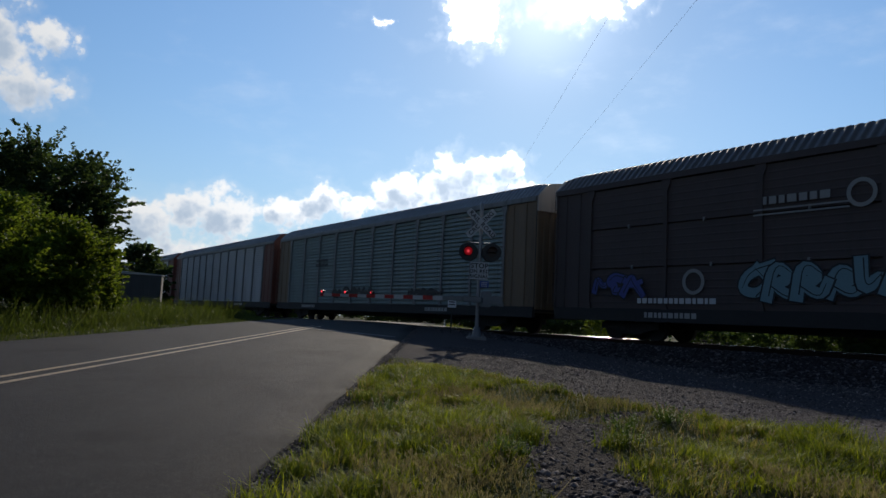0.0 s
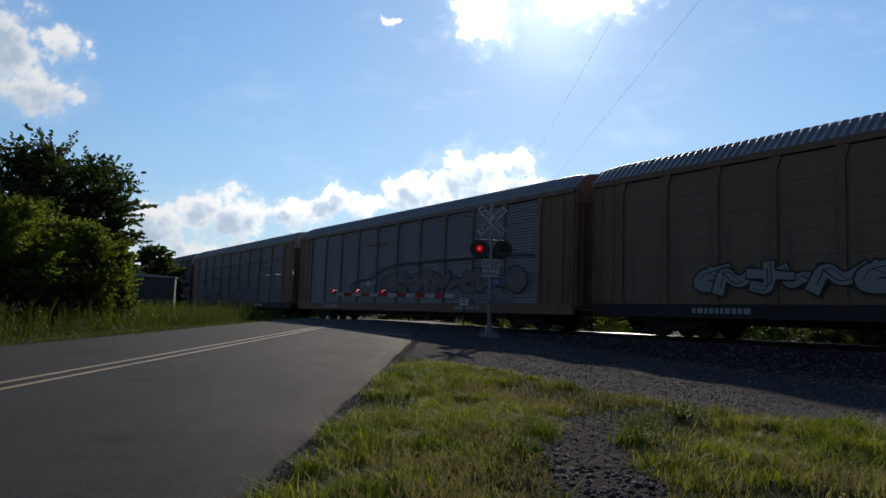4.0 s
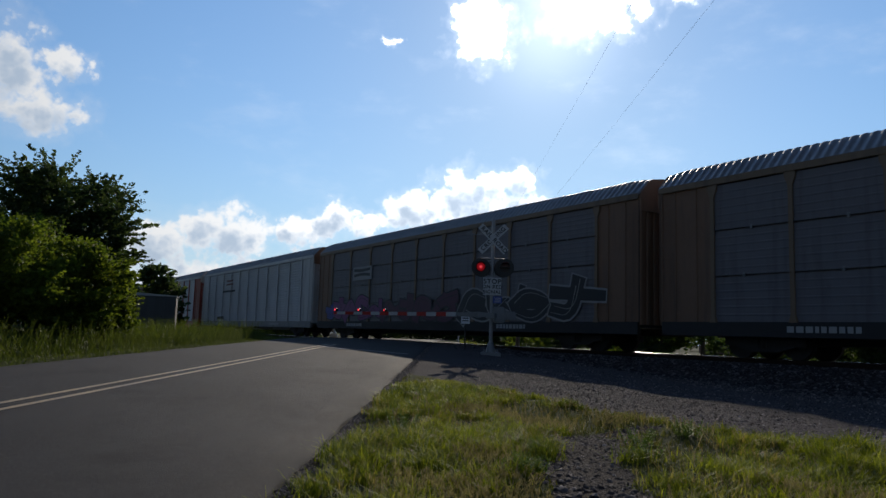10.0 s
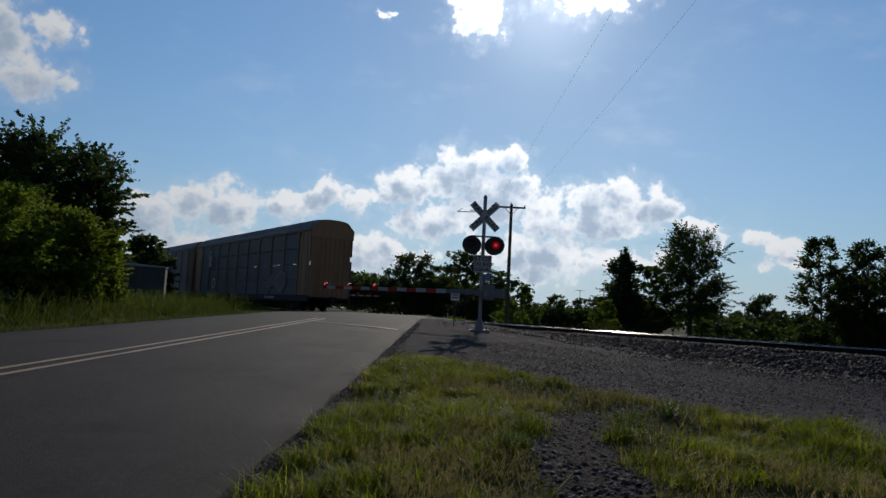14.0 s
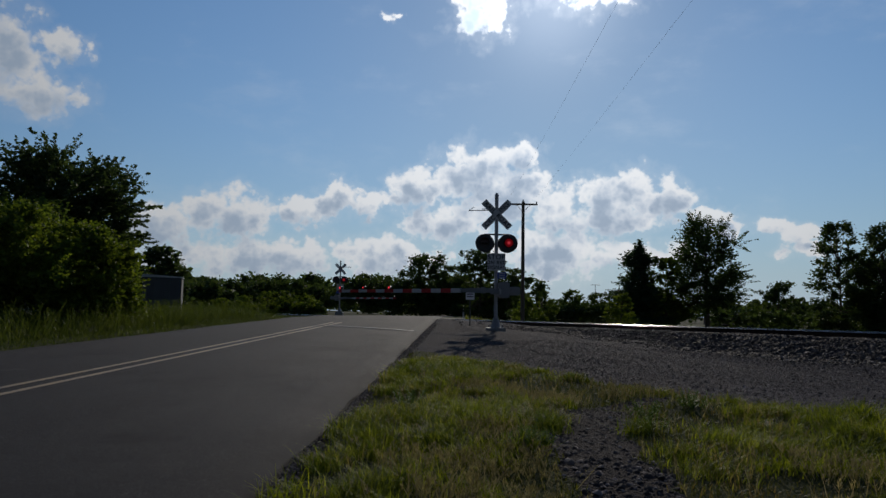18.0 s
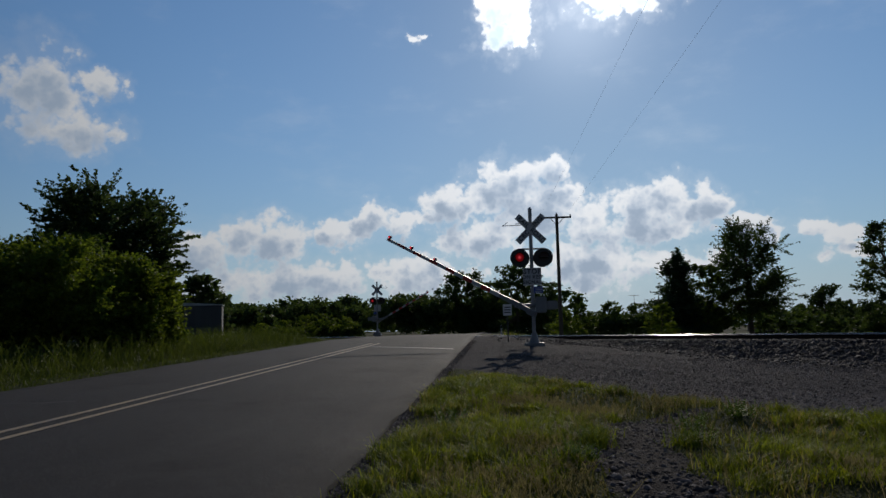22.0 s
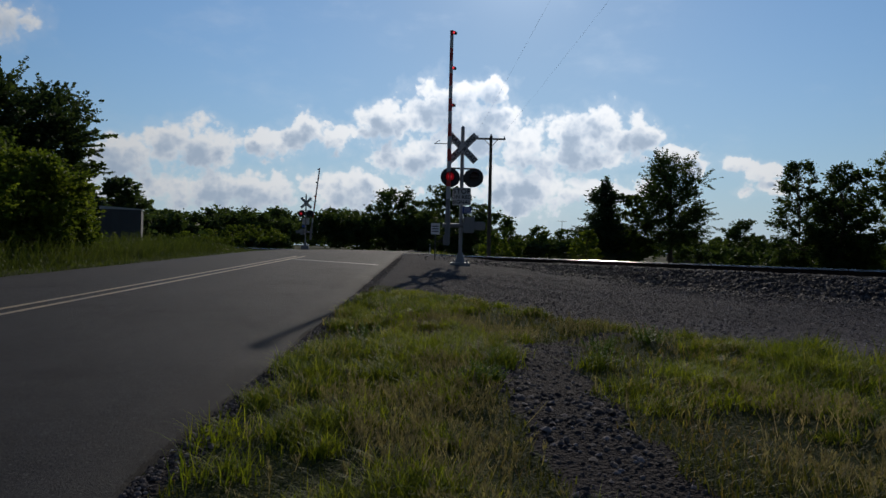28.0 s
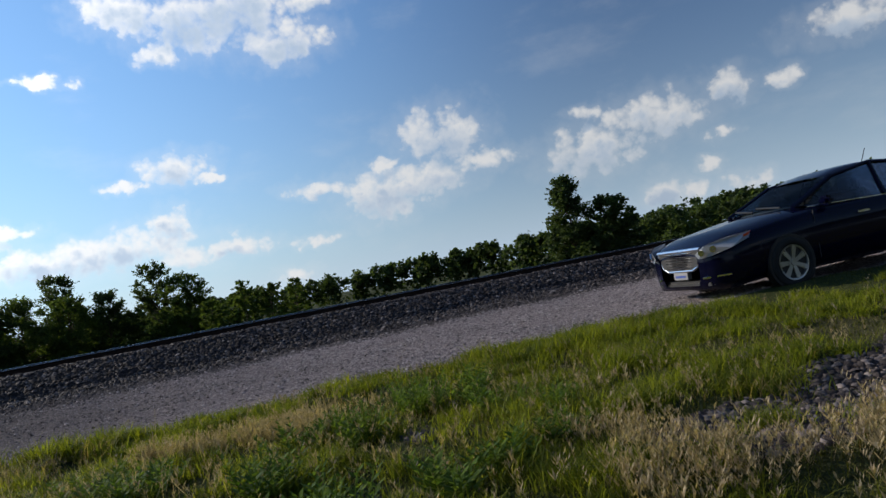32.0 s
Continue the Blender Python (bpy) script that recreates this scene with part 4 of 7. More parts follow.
def spray_letters(car, x0, x1, z0, z1, n, rng, y, fill, edge, label):
    """Swollen sprayed figures that overlap, each with its outline and a thin gleam; they are no letters."""
    w = (x1 - x0) / n
    for k in range(n):
        g = SWOOPS[rng.randrange(len(SWOOPS))]
        h = (z1 - z0) * rng.uniform(0.80, 1.05)
        zb, ww = z0 + (z1 - z0 - h) * rng.random(), w * rng.uniform(1.3, 1.65)
        lean = rng.uniform(-0.25, 0.25) * w
        r = min(0.22 * w, 0.18 * h) * rng.uniform(0.85, 1.15)
        paths = [[(x1 - w * (k + 0.5) + (0.5 - u) * ww - lean * v, zb + r + (h - 2 * r) * v) for u, v in path] for path in g]
        yk, ring = y - 0.014 + 0.006 * (k % 3), 0.03 + 0.13 * r
        for name, grow, yy, mat in (("spray_outline", ring, yk, edge), ("spray_shape", 0.0, yk + 0.0022, fill)):
            if mat is None:
                continue
            bm = bmesh.new()
            for q, path in enumerate(paths):
                stroke(bm, path, r * (1.0 - 0.25 * q) + grow, r * (0.72 - 0.2 * q) + grow, yy + 0.0005 * q, 0.0008)
            part(name, bm, mat, car, label if name == "spray_shape" else "")
        if edge:
            for path, dx, dz in ((paths[0][:3], -0.35, 0.35), (paths[0][-3:], 0.25, -0.3)):
                bm = bmesh.new()
                stroke(bm, [(px + dx * r, pz + dz * r) for px, pz in path], 0.02, 0.008, yk + 0.0042, 0.0008)
                part("spray_stroke", bm, edge, car)


def car_carrier(spec, seed):
    """One enclosed car carrier, its own middle at the origin, rail top at z = 0, +y to the lot."""
    rng = random.Random(seed)
    length = spec.get("length", CAR_L)
    half = length / 2
    pm, sm, em, rm = spec["panel"], spec["post"], spec["end"], spec["roof"]
    sill = spec.get("sill", em)
    car = thing("car_carrier", spec["label"], "railway wagon", group="wagons of the train")
    bm = bmesh.new()
    box(bm, -half + 0.1, half - 0.1, 1.36, 1.52, 0.62, 1.05, 0.01)
    box(bm, -half + 0.1, half - 0.1, -1.52, -1.36, 0.62, 1.05, 0.01)
    box(bm, -half + 0.1, half - 0.1, -1.36, 1.36, 0.86, 1.0)
    box(bm, -half + 3.6, half - 3.6, -0.3, 0.3, 0.42, 0.86)
    part("sill", bm, sill, car)
    key = (round(length, 2), rm.name)
    if key not in ROOFS:
        ROOFS[key] = roof_mesh(length, rm)
    part("roof", ROOFS[key], rm, car)
    bm = bmesh.new()
    box(bm, -half + 0.05, half - 0.05, 1.46, 1.56, 5.25, 5.45, 0.01)
    part("top_chord", bm, spec.get("chord", sm), car)
    bm = bmesh.new()
    slots = spec.get("slots", False)
    for lo, hi in (((1.0, 3.42), (3.74, 5.45)) if slots else ((1.0, 5.45),)):
        box(bm, -half + 0.05, half - 0.05, -1.5, -1.44, lo, hi)
    part("far_side", bm, pm, car)
    bm = bmesh.new()
    for lo, hi in (((1.0, 3.03), (3.26, 5.4)) if slots else ((1.0, 5.4),)):
        box(bm, -half + 0.15, half - 0.15, 1.34, 1.375, lo, hi)
    part("inner_lining", bm, BLACK_METAL, car)
    ew = spec.get("end_w", 2.0)
    n = spec.get("bays", 10)
    span = length - 2 * ew - 0.1
    bay = span / n
    h = 4.25
    if spec["style"] == "louvre":
        me = louvre_mesh(bay - 0.06, h - 0.06, spec.get("rows", 26), pm)
    elif spec["style"] == "rib":
        me = seam_panel_mesh(bay - 0.02, h - 0.06, 0, pm)
    else:
        me = seam_panel_mesh(bay - 0.04, h - 0.06, spec.get("seams", 2), pm, 1 if slots else None)
    po = post_mesh(h, sm, spec.get("flare", False))
    for k in range(n):
        ob = part("screen_panel", me, pm, car)
        ob.location = (-span / 2 + bay * (k + 0.5), 1.44, 1.03)
    if spec["style"] == "panel":
        seams = spec.get("seams", 2)
        clip = mesh_of(box(bmesh.new(), -0.035, 0.035, 0.02, 0.075, -0.055, 0.075), "seam_clip", GALVANISED)
        for k in range(n):
            for q in range(seams):
                ob = part("seam_clip", clip, GALVANISED, car)
                ob.location = (-span / 2 + bay * (k + 0.5) + 0.3 * math.sin(k * 5 + q), 1.44, 1.03 + (h - 0.06) * (q + 1) / (seams + 1))
        if slots:           # lap strips that close the open seam but for a few chinks
            for k in range(n):
                xa, xb = -span / 2 + bay * k + 0.02, -span / 2 + bay * (k + 1) - 0.02
                x, zs = xa + bay * rng.uniform(0.15, 0.45), 1.03 + (h - 0.06) / 2
                strips = [(xa, x)]
                for q in range(rng.choice((2, 3, 5, 6))):
                    x += rng.uniform(0.07, 0.24)
                    w = rng.uniform(0.03, 0.10)
                    strips.append((x, x + w))
                    x += w
                if x < xb:
                    strips.append((x, xb))
                for x0, x1 in strips:
                    part("lap_strip", box(bmesh.new(), x0, x1, 1.40, 1.43, zs - 0.06, zs + 0.03), pm, car)
    for k in range(n + 1):
        if spec.get("post_step", 1) > 1 and k % spec["post_step"]:
            continue
        ob = part("post", po, sm, car)
        ob.location = (-span / 2 + bay * k, 1.45, 1.03)
    en = end_panel_mesh(ew, h + 0.02, em)
    for sgn in (-1, 1):
        ob = part("end_panel", en, em, car)
        ob.location = (sgn * (half - ew / 2 - 0.06), 1.45, 1.03)
        if spec.get("articulated") == sgn:
            bm = bmesh.new()
            box(bm, half - 0.1, half + 0.55, -1.2, 1.2, 0.9, 5.5)
            ob = part("bellows", bm, BLACK_METAL, car)
            if sgn < 0:
                ob.rotation_euler = (0, 0, math.pi)
        else:
            ob = part("end_door", end_door_mesh(em), em, car)
            ob.location = (sgn * (half - 0.04), 0, 0)
            if sgn < 0:
                ob.rotation_euler = (0, 0, math.pi)
            bm = bmesh.new()
            low = [(-1.5, 4.85), (1.5, 4.85), (1.52, 5.44), (1.05, 5.94), (0.9, 6.0), (0.4, 6.08), (-0.4, 6.08), (-0.9, 6.0), (-1.05, 5.94), (-1.52, 5.44)]
            shape(bm, low, min(sgn * (half - 0.03), sgn * (half + 0.04)), max(sgn * (half - 0.03), sgn * (half + 0.04)), "x")
            part("end_hood", bm, spec.get("hood", em), car, "pale plate closing the roof's end")
            for yy in (-0.9, 0.9):
                bm = bmesh.new()
                rod(bm, (sgn * (half + 0.08), yy, 1.2), (sgn * (half + 0.08), yy, 4.7), 0.02, seg=6)
                for zz in (1.25, 3.0, 4.65):
                    rod(bm, (sgn * (half - 0.02), yy, zz), (sgn * (half + 0.08), yy, zz), 0.015, seg=5)
                part("door_bar", bm, em, car)
            bm = bmesh.new()
            xa, xb = sgn * (half - 0.55), sgn * (half - 0.1)
            rows = []
            for z in np.arange(1.1, 5.3, 0.2):
                rows.append([bm.verts.new((x, 1.64, z)) for x in (xa, xa + 0.03 * sgn, xb - 0.03 * sgn, xb)])
            for q, (lo, hi) in enumerate(zip(rows, rows[1:])):
                bm.faces.new((lo[0], lo[1], hi[1], hi[0]))
                bm.faces.new((lo[2], lo[3], hi[3], hi[2]))
                if q % 2 == 0:
                    c4 = [bm.verts.new(v.co + Vector((0, 0, 0.03))) for v in (lo[1], lo[2])]
                    bm.faces.new((lo[1], lo[2], c4[1], c4[0]))
            bmesh.ops.solidify(bm, geom=bm.faces[:], thickness=0.02)
            part("ladder", bm, em, car)
            bm = bmesh.new()
            box(bm, sgn * half, sgn * (half + 0.62), -0.09, 0.09, 0.72, 0.92)
            box(bm, sgn * (half + 0.40), sgn * (half + 0.64), -0.16, 0.16, 0.66, 0.98, 0.02)
            part("coupler", bm, TRUCK, car)
    for sgn in (-1, 1):
        cx = sgn * (half - 3.4)
        fr = part("truck", TRUCK_FRAME, TRUCK, car)
        fr.location = (cx, 0, 0)
        for dx in (-0.87, 0.87):
            w = part("wheelset", WHEELS, TRUCK, fr)
            w.location = (dx, 0, 0)
    for kind, *a in list(spec.get("marks", ())) + [("bars", half - 6.4, half - 4.4, 0.76, 0.17, 1, STENCIL), ("bars", -half + 6.0, -half + 7.9, 0.76, 0.17, 1, STENCIL)]:
        bm = bmesh.new()
        y = 1.56
        if kind == "tag":           # sprayed strokes: x0, x1, z0, z1, count, colour, outline colour
            x0, x1, z0, z1, cnt, c1, c2 = a[:7]
            spray_letters(car, x0, x1, z0, z1, cnt, rng, y, c1, c2, a[7] if len(a) > 7 else "")
        elif kind == "bars":        # lettering too small to read: x0, x1, z, height, rows, colour
            x0, x1, z, hh, rows, c1 = a
            for r in range(rows):
                x = x0
                while x < x1:
                    w = rng.uniform(0.6, 1.3) * hh
                    box(bm, x, min(x + w, x1), (1.515 if z < 1.0 else y - 0.01), (1.525 if z < 1.0 else y), z + r * hh * 1.8, z + r * hh * 1.8 + hh)
                    x += w + 0.35 * hh
            part("lettering", bm, c1, car)
        elif kind == "line":         # a sprayed or painted line: its path, half thickness, colour
            path, r, c1 = a
            part("painted_line", stroke(bm, path, r, r, y), c1, car)
        elif kind == "shield":       # a striped shield: middle, half width, top and foot, field, stripe and band colours
            cx, hw, z0, z1, white, navy = a
            out = [(cx - hw, z1), (cx, z1 + 0.06), (cx + hw, z1), (cx + hw * 0.94, z0 + 0.5 * (z1 - z0)), (cx + hw * 0.6, z0 + 0.14 * (z1 - z0)), (cx, z0), (cx - hw * 0.6, z0 + 0.14 * (z1 - z0)), (cx - hw * 0.94, z0 + 0.5 * (z1 - z0))]
            plate = part("shield", shape(bm, out, y - 0.012, y - 0.006), white, car)
            part("shield_band", box(bmesh.new(), cx - hw, cx + hw, y - 0.006, y - 0.002, z1 - 0.30 * (z1 - z0), z1), navy, plate)
            for q in range(5):
                xs = cx + hw * (-0.8 + 0.4 * q)
                part("shield_stripe", box(bmesh.new(), xs - hw * 0.1, xs + hw * 0.1, y - 0.006, y - 0.003, z0 + (0.06 + 0.18 * abs(q - 2) / 2) * (z1 - z0), z1 - 0.32 * (z1 - z0)), navy, plate)
        elif kind == "plate":
            x0, x1, z0, z1, c1 = a
            box(bm, x0, x1, y - 0.012, y, z0, z1, 0.01)
            part("plate", bm, c1, car)
        elif kind == "eye":          # a big painted eye: middle, half width, half height
            cx, cz, rw, rh, white, ink = a
            for name, f, lift, col in (("eye_outline", 1.0, 0.0, ink), ("eye_white", 0.78, 0.004, white)):
                bm = bmesh.new()
                pts = [(cx + rw * f * math.cos(q * math.pi / 14), cz + rh * f * math.copysign(abs(math.sin(q * math.pi / 14)) ** 1.25, math.sin(q * math.pi / 14))) for q in range(28)]
                shape(bm, pts, y - 0.012 + lift, y - 0.006 + lift)
                part(name, bm, col, car)
            bm = bmesh.new()
            rod(bm, (cx, y - 0.01, cz - 0.05), (cx, y + 0.004, cz - 0.05), rh * 0.45, seg=24)
            part("pupil", bm, ink, car)
        elif kind == "ring":
            cx, cz, r, c1 = a
            loops = [[bm.verts.new((cx + math.cos(q * math.pi / 12) * r * f, yy, cz + math.sin(q * math.pi / 12) * r * f)) for q in range(24)]
                     for f, yy in ((1.0, y - 0.01), (1.0, y), (0.72, y), (0.72, y - 0.01))]
            for i in range(4):
                la, lb = loops[i], loops[(i + 1) % 4]
                for q in range(24):
                    bm.faces.new((la[q], la[(q + 1) % 24], lb[(q + 1) % 24], lb[q]))
            bmesh.ops.recalc_face_normals(bm, faces=bm.faces[:])
            part("ring_mark", bm, c1, car)
    return car


def paint_set():
    mk = painted
    return {
        "teal": mk("panel_teal", (0.20, 0.25, 0.235), 0.6, 0.4), "grey": mk("panel_grey", (0.20, 0.20, 0.20), 0.6, 0.45),
        "dark": mk("panel_dark_brown", (0.066, 0.048, 0.046), 0.7, 0.45), "slate": mk("panel_slate", (0.138, 0.132, 0.142), 0.62, 0.4),
        "silver": mk("panel_silver", (0.46, 0.455, 0.45), 0.55, 0.35, 0.1), "pale": mk("panel_pale", (0.30, 0.29, 0.295), 0.6, 0.4),
        # sunny: tan lightened to hold the sunlight on the last wagon's end doors
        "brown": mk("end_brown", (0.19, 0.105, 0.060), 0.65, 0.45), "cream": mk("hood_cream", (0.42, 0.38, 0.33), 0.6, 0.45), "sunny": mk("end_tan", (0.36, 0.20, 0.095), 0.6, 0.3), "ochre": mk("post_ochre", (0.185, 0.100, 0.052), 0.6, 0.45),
        "tan": mk("panel_tan", (0.18, 0.122, 0.072), 0.6, 0.45), "red": mk("post_red", (0.26, 0.038, 0.020), 0.55, 0.35),
        "oxide": mk("end_oxide", (0.15, 0.05, 0.035), 0.6, 0.5), "black": mk("sill_black", (0.022, 0.020, 0.020), 0.75, 0.3, 0.0, (0.03, 0.026, 0.024)),
        "white": plain("mark_white", (0.62, 0.62, 0.62), 0.6), "sky": plain("spray_pale_blue", (0.17, 0.29, 0.33), 0.7),
        "purple": plain("spray_purple", (0.20, 0.055, 0.17), 0.6), "wine": plain("spray_wine", (0.085, 0.022, 0.05), 0.6), "blue": plain("spray_blue", (0.05, 0.07, 0.28), 0.6), "ink": plain("spray_black", (0.02, 0.02, 0.022), 0.6),
        "rose": plain("spray_rose", (0.38, 0.20, 0.27), 0.6), "chalk": plain("spray_chalk", (0.30, 0.30, 0.29), 0.7), "faint": plain("spray_faint", (0.20, 0.165, 0.17), 0.7), "navy": plain("mark_navy", (0.04, 0.07, 0.2), 0.5),
    }


def train_specs(c):
    grey_old = dict(label="grey louvred car carrier wagon with dark ends", panel=c["grey"], post=c["slate"], end=c["brown"], roof=ROOF_ZINC, sill=c["black"], style="louvre")
    return [
        (165.5, grey_old),
        (138.9, dict(grey_old)),
        (112.2, dict(grey_old)),
        (85.6, dict(grey_old, label="pale grey louvred car carrier wagon with a rust-red end", panel=c["silver"], end=c["oxide"])),
        (59.0, dict(label="silver-grey louvred car carrier wagon with a red-brown end", panel=c["silver"], post=c["grey"], end=c["oxide"], roof=ROOF_ZINC, sill=c["black"], style="louvre", bays=11)),
        (32.6, dict(label="grey-green louvred car carrier wagon with tan ends", panel=c["teal"], post=c["grey"], end=c["tan"], hood=c["cream"], roof=ROOF_ZINC, sill=c["black"], style="louvre", rows=22,
                    marks=[("bars", 5.5, 7.2, 3.3, 0.16, 2, c["ink"]), ("tag", -0.5, 4.5, 1.3, 2.1, 8, c["ink"], None), ("tag", -7, -4, 1.3, 1.9, 5, c["ink"], None)])),
        (6.4, dict(label="dark brown car carrier wagon with white emblem and sprayed graffiti", panel=c["dark"], post=c["dark"], end=c["dark"], hood=c["cream"], roof=ROOF_DARK, sill=c["black"], style="panel", seams=2,
                   bays=7, end_w=1.8, marks=[("bars", 3.0, 4.9, 4.05, 0.22, 1, c["chalk"]), ("plate", 2.5, 5.2, 3.88, 3.93, c["chalk"]), ("plate", 2.5, 5.2, 3.74, 3.79, c["chalk"]),
                   ("ring", 2.2, 4.1, 0.38, c["chalk"]), ("ring", -7.6, 3.9, 0.45, c["chalk"]), ("plate", -7.2, -4.9, 3.72, 3.78, c["chalk"]), ("plate", -7.2, -4.9, 3.6, 3.65, c["chalk"]),
                   ("tag", 9.3, 11.2, 1.3, 2.3, 3, c["blue"], c["ink"]), ("tag", 0.6, 5.6, 1.25, 2.65, 6, c["sky"], c["ink"], "grey-blue sprayed shapes with dark outlines"),
                   ("tag", -8.3, -2.0, 1.2, 2.55, 8, c["sky"], c["ink"], "grey-blue sprayed shapes"), ("ring", 7.2, 1.9, 0.4, c["chalk"]), ("bars", 6.4, 9.4, 1.22, 0.17, 1, c["white"])])),
        (-19.8, dict(label="slate grey panelled car carrier wagon with ochre posts and ends", panel=c["slate"], post=c["tan"], end=c["ochre"], hood=c["cream"], roof=ROOF_ZINC, sill=c["black"], style="panel", seams=3, slots=True,
                     bays=9, marks=[("line", [(9.2, 4.3), (9.2, 4.8)], 0.03, c["chalk"]),
                     ("bars", -9.2, -7.6, 3.8, 0.12, 2, c["chalk"]), ("tag", 4.2, 11.0, 1.15, 2.75, 7, c["faint"], c["chalk"], "faint grey sprayed shapes with pale outlines"), ("tag", -6.0, -1.0, 1.15, 2.1, 6, c["slate"], c["faint"])])),
        (-46.05, dict(label="pale grey car carrier wagon with long sprayed line and brown end", panel=c["pale"], post=c["tan"], end=c["brown"], roof=ROOF_ZINC, sill=c["brown"], style="louvre", rows=34,
                      marks=[("line", [(-11.2, 3.0), (-6.0, 3.1), (-0.5, 3.1), (1.4, 2.9), (2.6, 2.35), (4.4, 2.25), (5.4, 2.1), (4.9, 1.5)], 0.055, c["ink"]), ("line", [(4.2, 1.3), (4.3, 2.1), (4.9, 2.3), (4.6, 1.6)], 0.045, c["ink"]), ("tag", -10.8, 1.8, 1.3, 2.7, 11, c["faint"], c["ink"], "faint sprayed shapes in dark outlines"), ("tag", 2.2, 3.9, 1.85, 2.35, 3, c["white"], c["ink"]),
                             ("bars", 1.0, 3.4, 4.2, 0.12, 1, c["red"])])),
        (-68.85, dict(label="tan ribbed articulated car carrier unit with sprayed graffiti", length=20.1, panel=c["tan"], post=c["brown"], end=c["brown"], roof=ROOF_ZINC, sill=c["black"], style="rib",
                      bays=9, end_w=1.4, articulated=-1, marks=[("tag", -6.5, 5.5, 1.2, 2.3, 12, c["chalk"], c["ink"])])),
        (-88.8, dict(label="tan ribbed articulated car carrier unit with large pale graffiti", length=21.4, panel=c["tan"], post=c["brown"], end=c["brown"], roof=ROOF_ZINC, sill=c["black"], style="rib",
                     bays=9, end_w=1.4, articulated=1, marks=[("tag", -5.6, 0.2, 1.1, 2.7, 4, c["chalk"], c["ink"], "large pale sprayed shapes"), ("tag", 1.0, 7.5, 1.1, 2.5, 6, c["ink"], c["chalk"]),
                     ("plate", -7.6, -6.9, 1.7, 2.1, c["ink"]), ("plate", -7.55, -6.95, 1.35, 1.5, c["ochre"])])),
        (-112.25, dict(label="silver louvred car carrier wagon with bright red frame and ends", panel=c["silver"], post=c["red"], end=c["red"], hood=c["cream"], roof=ROOF_ZINC, sill=c["red"], style="louvre", rows=20,
                       flare=True, chord=c["silver"], marks=[("tag", -1.9, 0.5, 1.1, 2.0, 2, c["ink"], None), ("eye", -3.4, 1.85, 1.45, 0.88, c["chalk"], c["ink"]),
                       ("tag", -6.6, -4.6, 1.1, 2.0, 2, c["ink"], None), ("bars", -3.2, 0.8, 4.4, 0.22, 1, c["red"])])),
        (-138.55, dict(label="silver louvred car carrier wagon with dark emblem and tan end", panel=c["silver"], post=c["silver"], end=c["silver"], hood=c["ochre"], roof=ROOF_ZINC, sill=c["grey"], style="louvre", rows=24,
                       flare=True, marks=[("line", [(5.7, 4.55), (4.9, 4.5), (3.9, 4.55)], 0.07, c["oxide"]), ("line", [(5.7, 4.2), (4.7, 4.25), (3.9, 4.2)], 0.07, c["oxide"]),
                       ("bars", 3.2, 6.6, 3.55, 0.16, 1, c["ink"]), ("bars", 6.0, 8.0, 1.2, 0.25, 1, c["ink"])])),
        (-164.7, dict(label="grey panelled car carrier wagon with purple sprayed graffiti", panel=c["slate"], post=c["tan"], end=c["brown"], roof=ROOF_ZINC, sill=c["black"],
                      style="panel", seams=3, bays=9, marks=[("plate", 6.0, 8.4, 3.42, 4.2, c["chalk"]), ("line", [(8.2, 4.02), (7.3, 3.96), (6.3, 4.02)], 0.08, c["ink"]), ("line", [(8.2, 3.70), (7.2, 3.76), (6.3, 3.70)], 0.08, c["ink"]), ("tag", 4.9, 10.6, 0.85, 2.6, 4, c["purple"], c["ink"], "purple sprayed shapes"),
                      ("tag", -2.4, 4.3, 0.85, 2.6, 4, c["wine"], c["ink"]), ("tag", 10.2, 11.6, 0.9, 2.3, 1, c["blue"], c["ink"]), ("tag", -11.2, -3.0, 0.85, 2.8, 4, c["ink"], c["chalk"], "large black sprayed shapes edged in white")])),
        (-190.7, dict(label="dark grey car carrier wagon with tan posts and brown ends", panel=c["slate"], post=c["tan"], end=c["brown"], roof=ROOF_ZINC, sill=c["black"], style="panel", seams=2,
                      bays=9, marks=[("tag", -4.4, -0.9, 1.15, 2.9, 3, c["ink"], c["chalk"], "large dark sprayed figures edged in white"), ("tag", 2.2, 5.8, 1.3, 2.1, 5, c["ink"], None)])),
        (-216.85, dict(label="dark grey rearmost car carrier wagon with tan ribbed end doors", panel=c["slate"], post=c["tan"], end=c["sunny"], roof=ROOF_ZINC, sill=c["black"], style="panel", slots=True,
                       seams=3, bays=9, marks=[("shield", 8.7, 0.55, 3.3, 4.75, c["white"], c["navy"]), ("ring", 7.2, 1.9, 0.45, c["white"]),
                       ("tag", -9.4, -6.6, 1.2, 2.7, 2, c["slate"], c["chalk"], "pale sprayed outline figures")])),
    ]


TRAIN_SPEED = 20.65
TRAIN = []
for k, (mid, spec) in enumerate(train_specs(paint_set())):
    TRAIN.append((mid * 1.07, car_carrier(dict(spec), 40 + k)))
# ---- crossing signals, gates, pole, hut ----
def blade(length, words, bars):
    """One crossbuck blade along x, facing -y."""
    bm = bmesh.new()
    box(bm, -length / 2, length / 2, 0.0, 0.012, -0.115, 0.115, 0.003)
    return bm


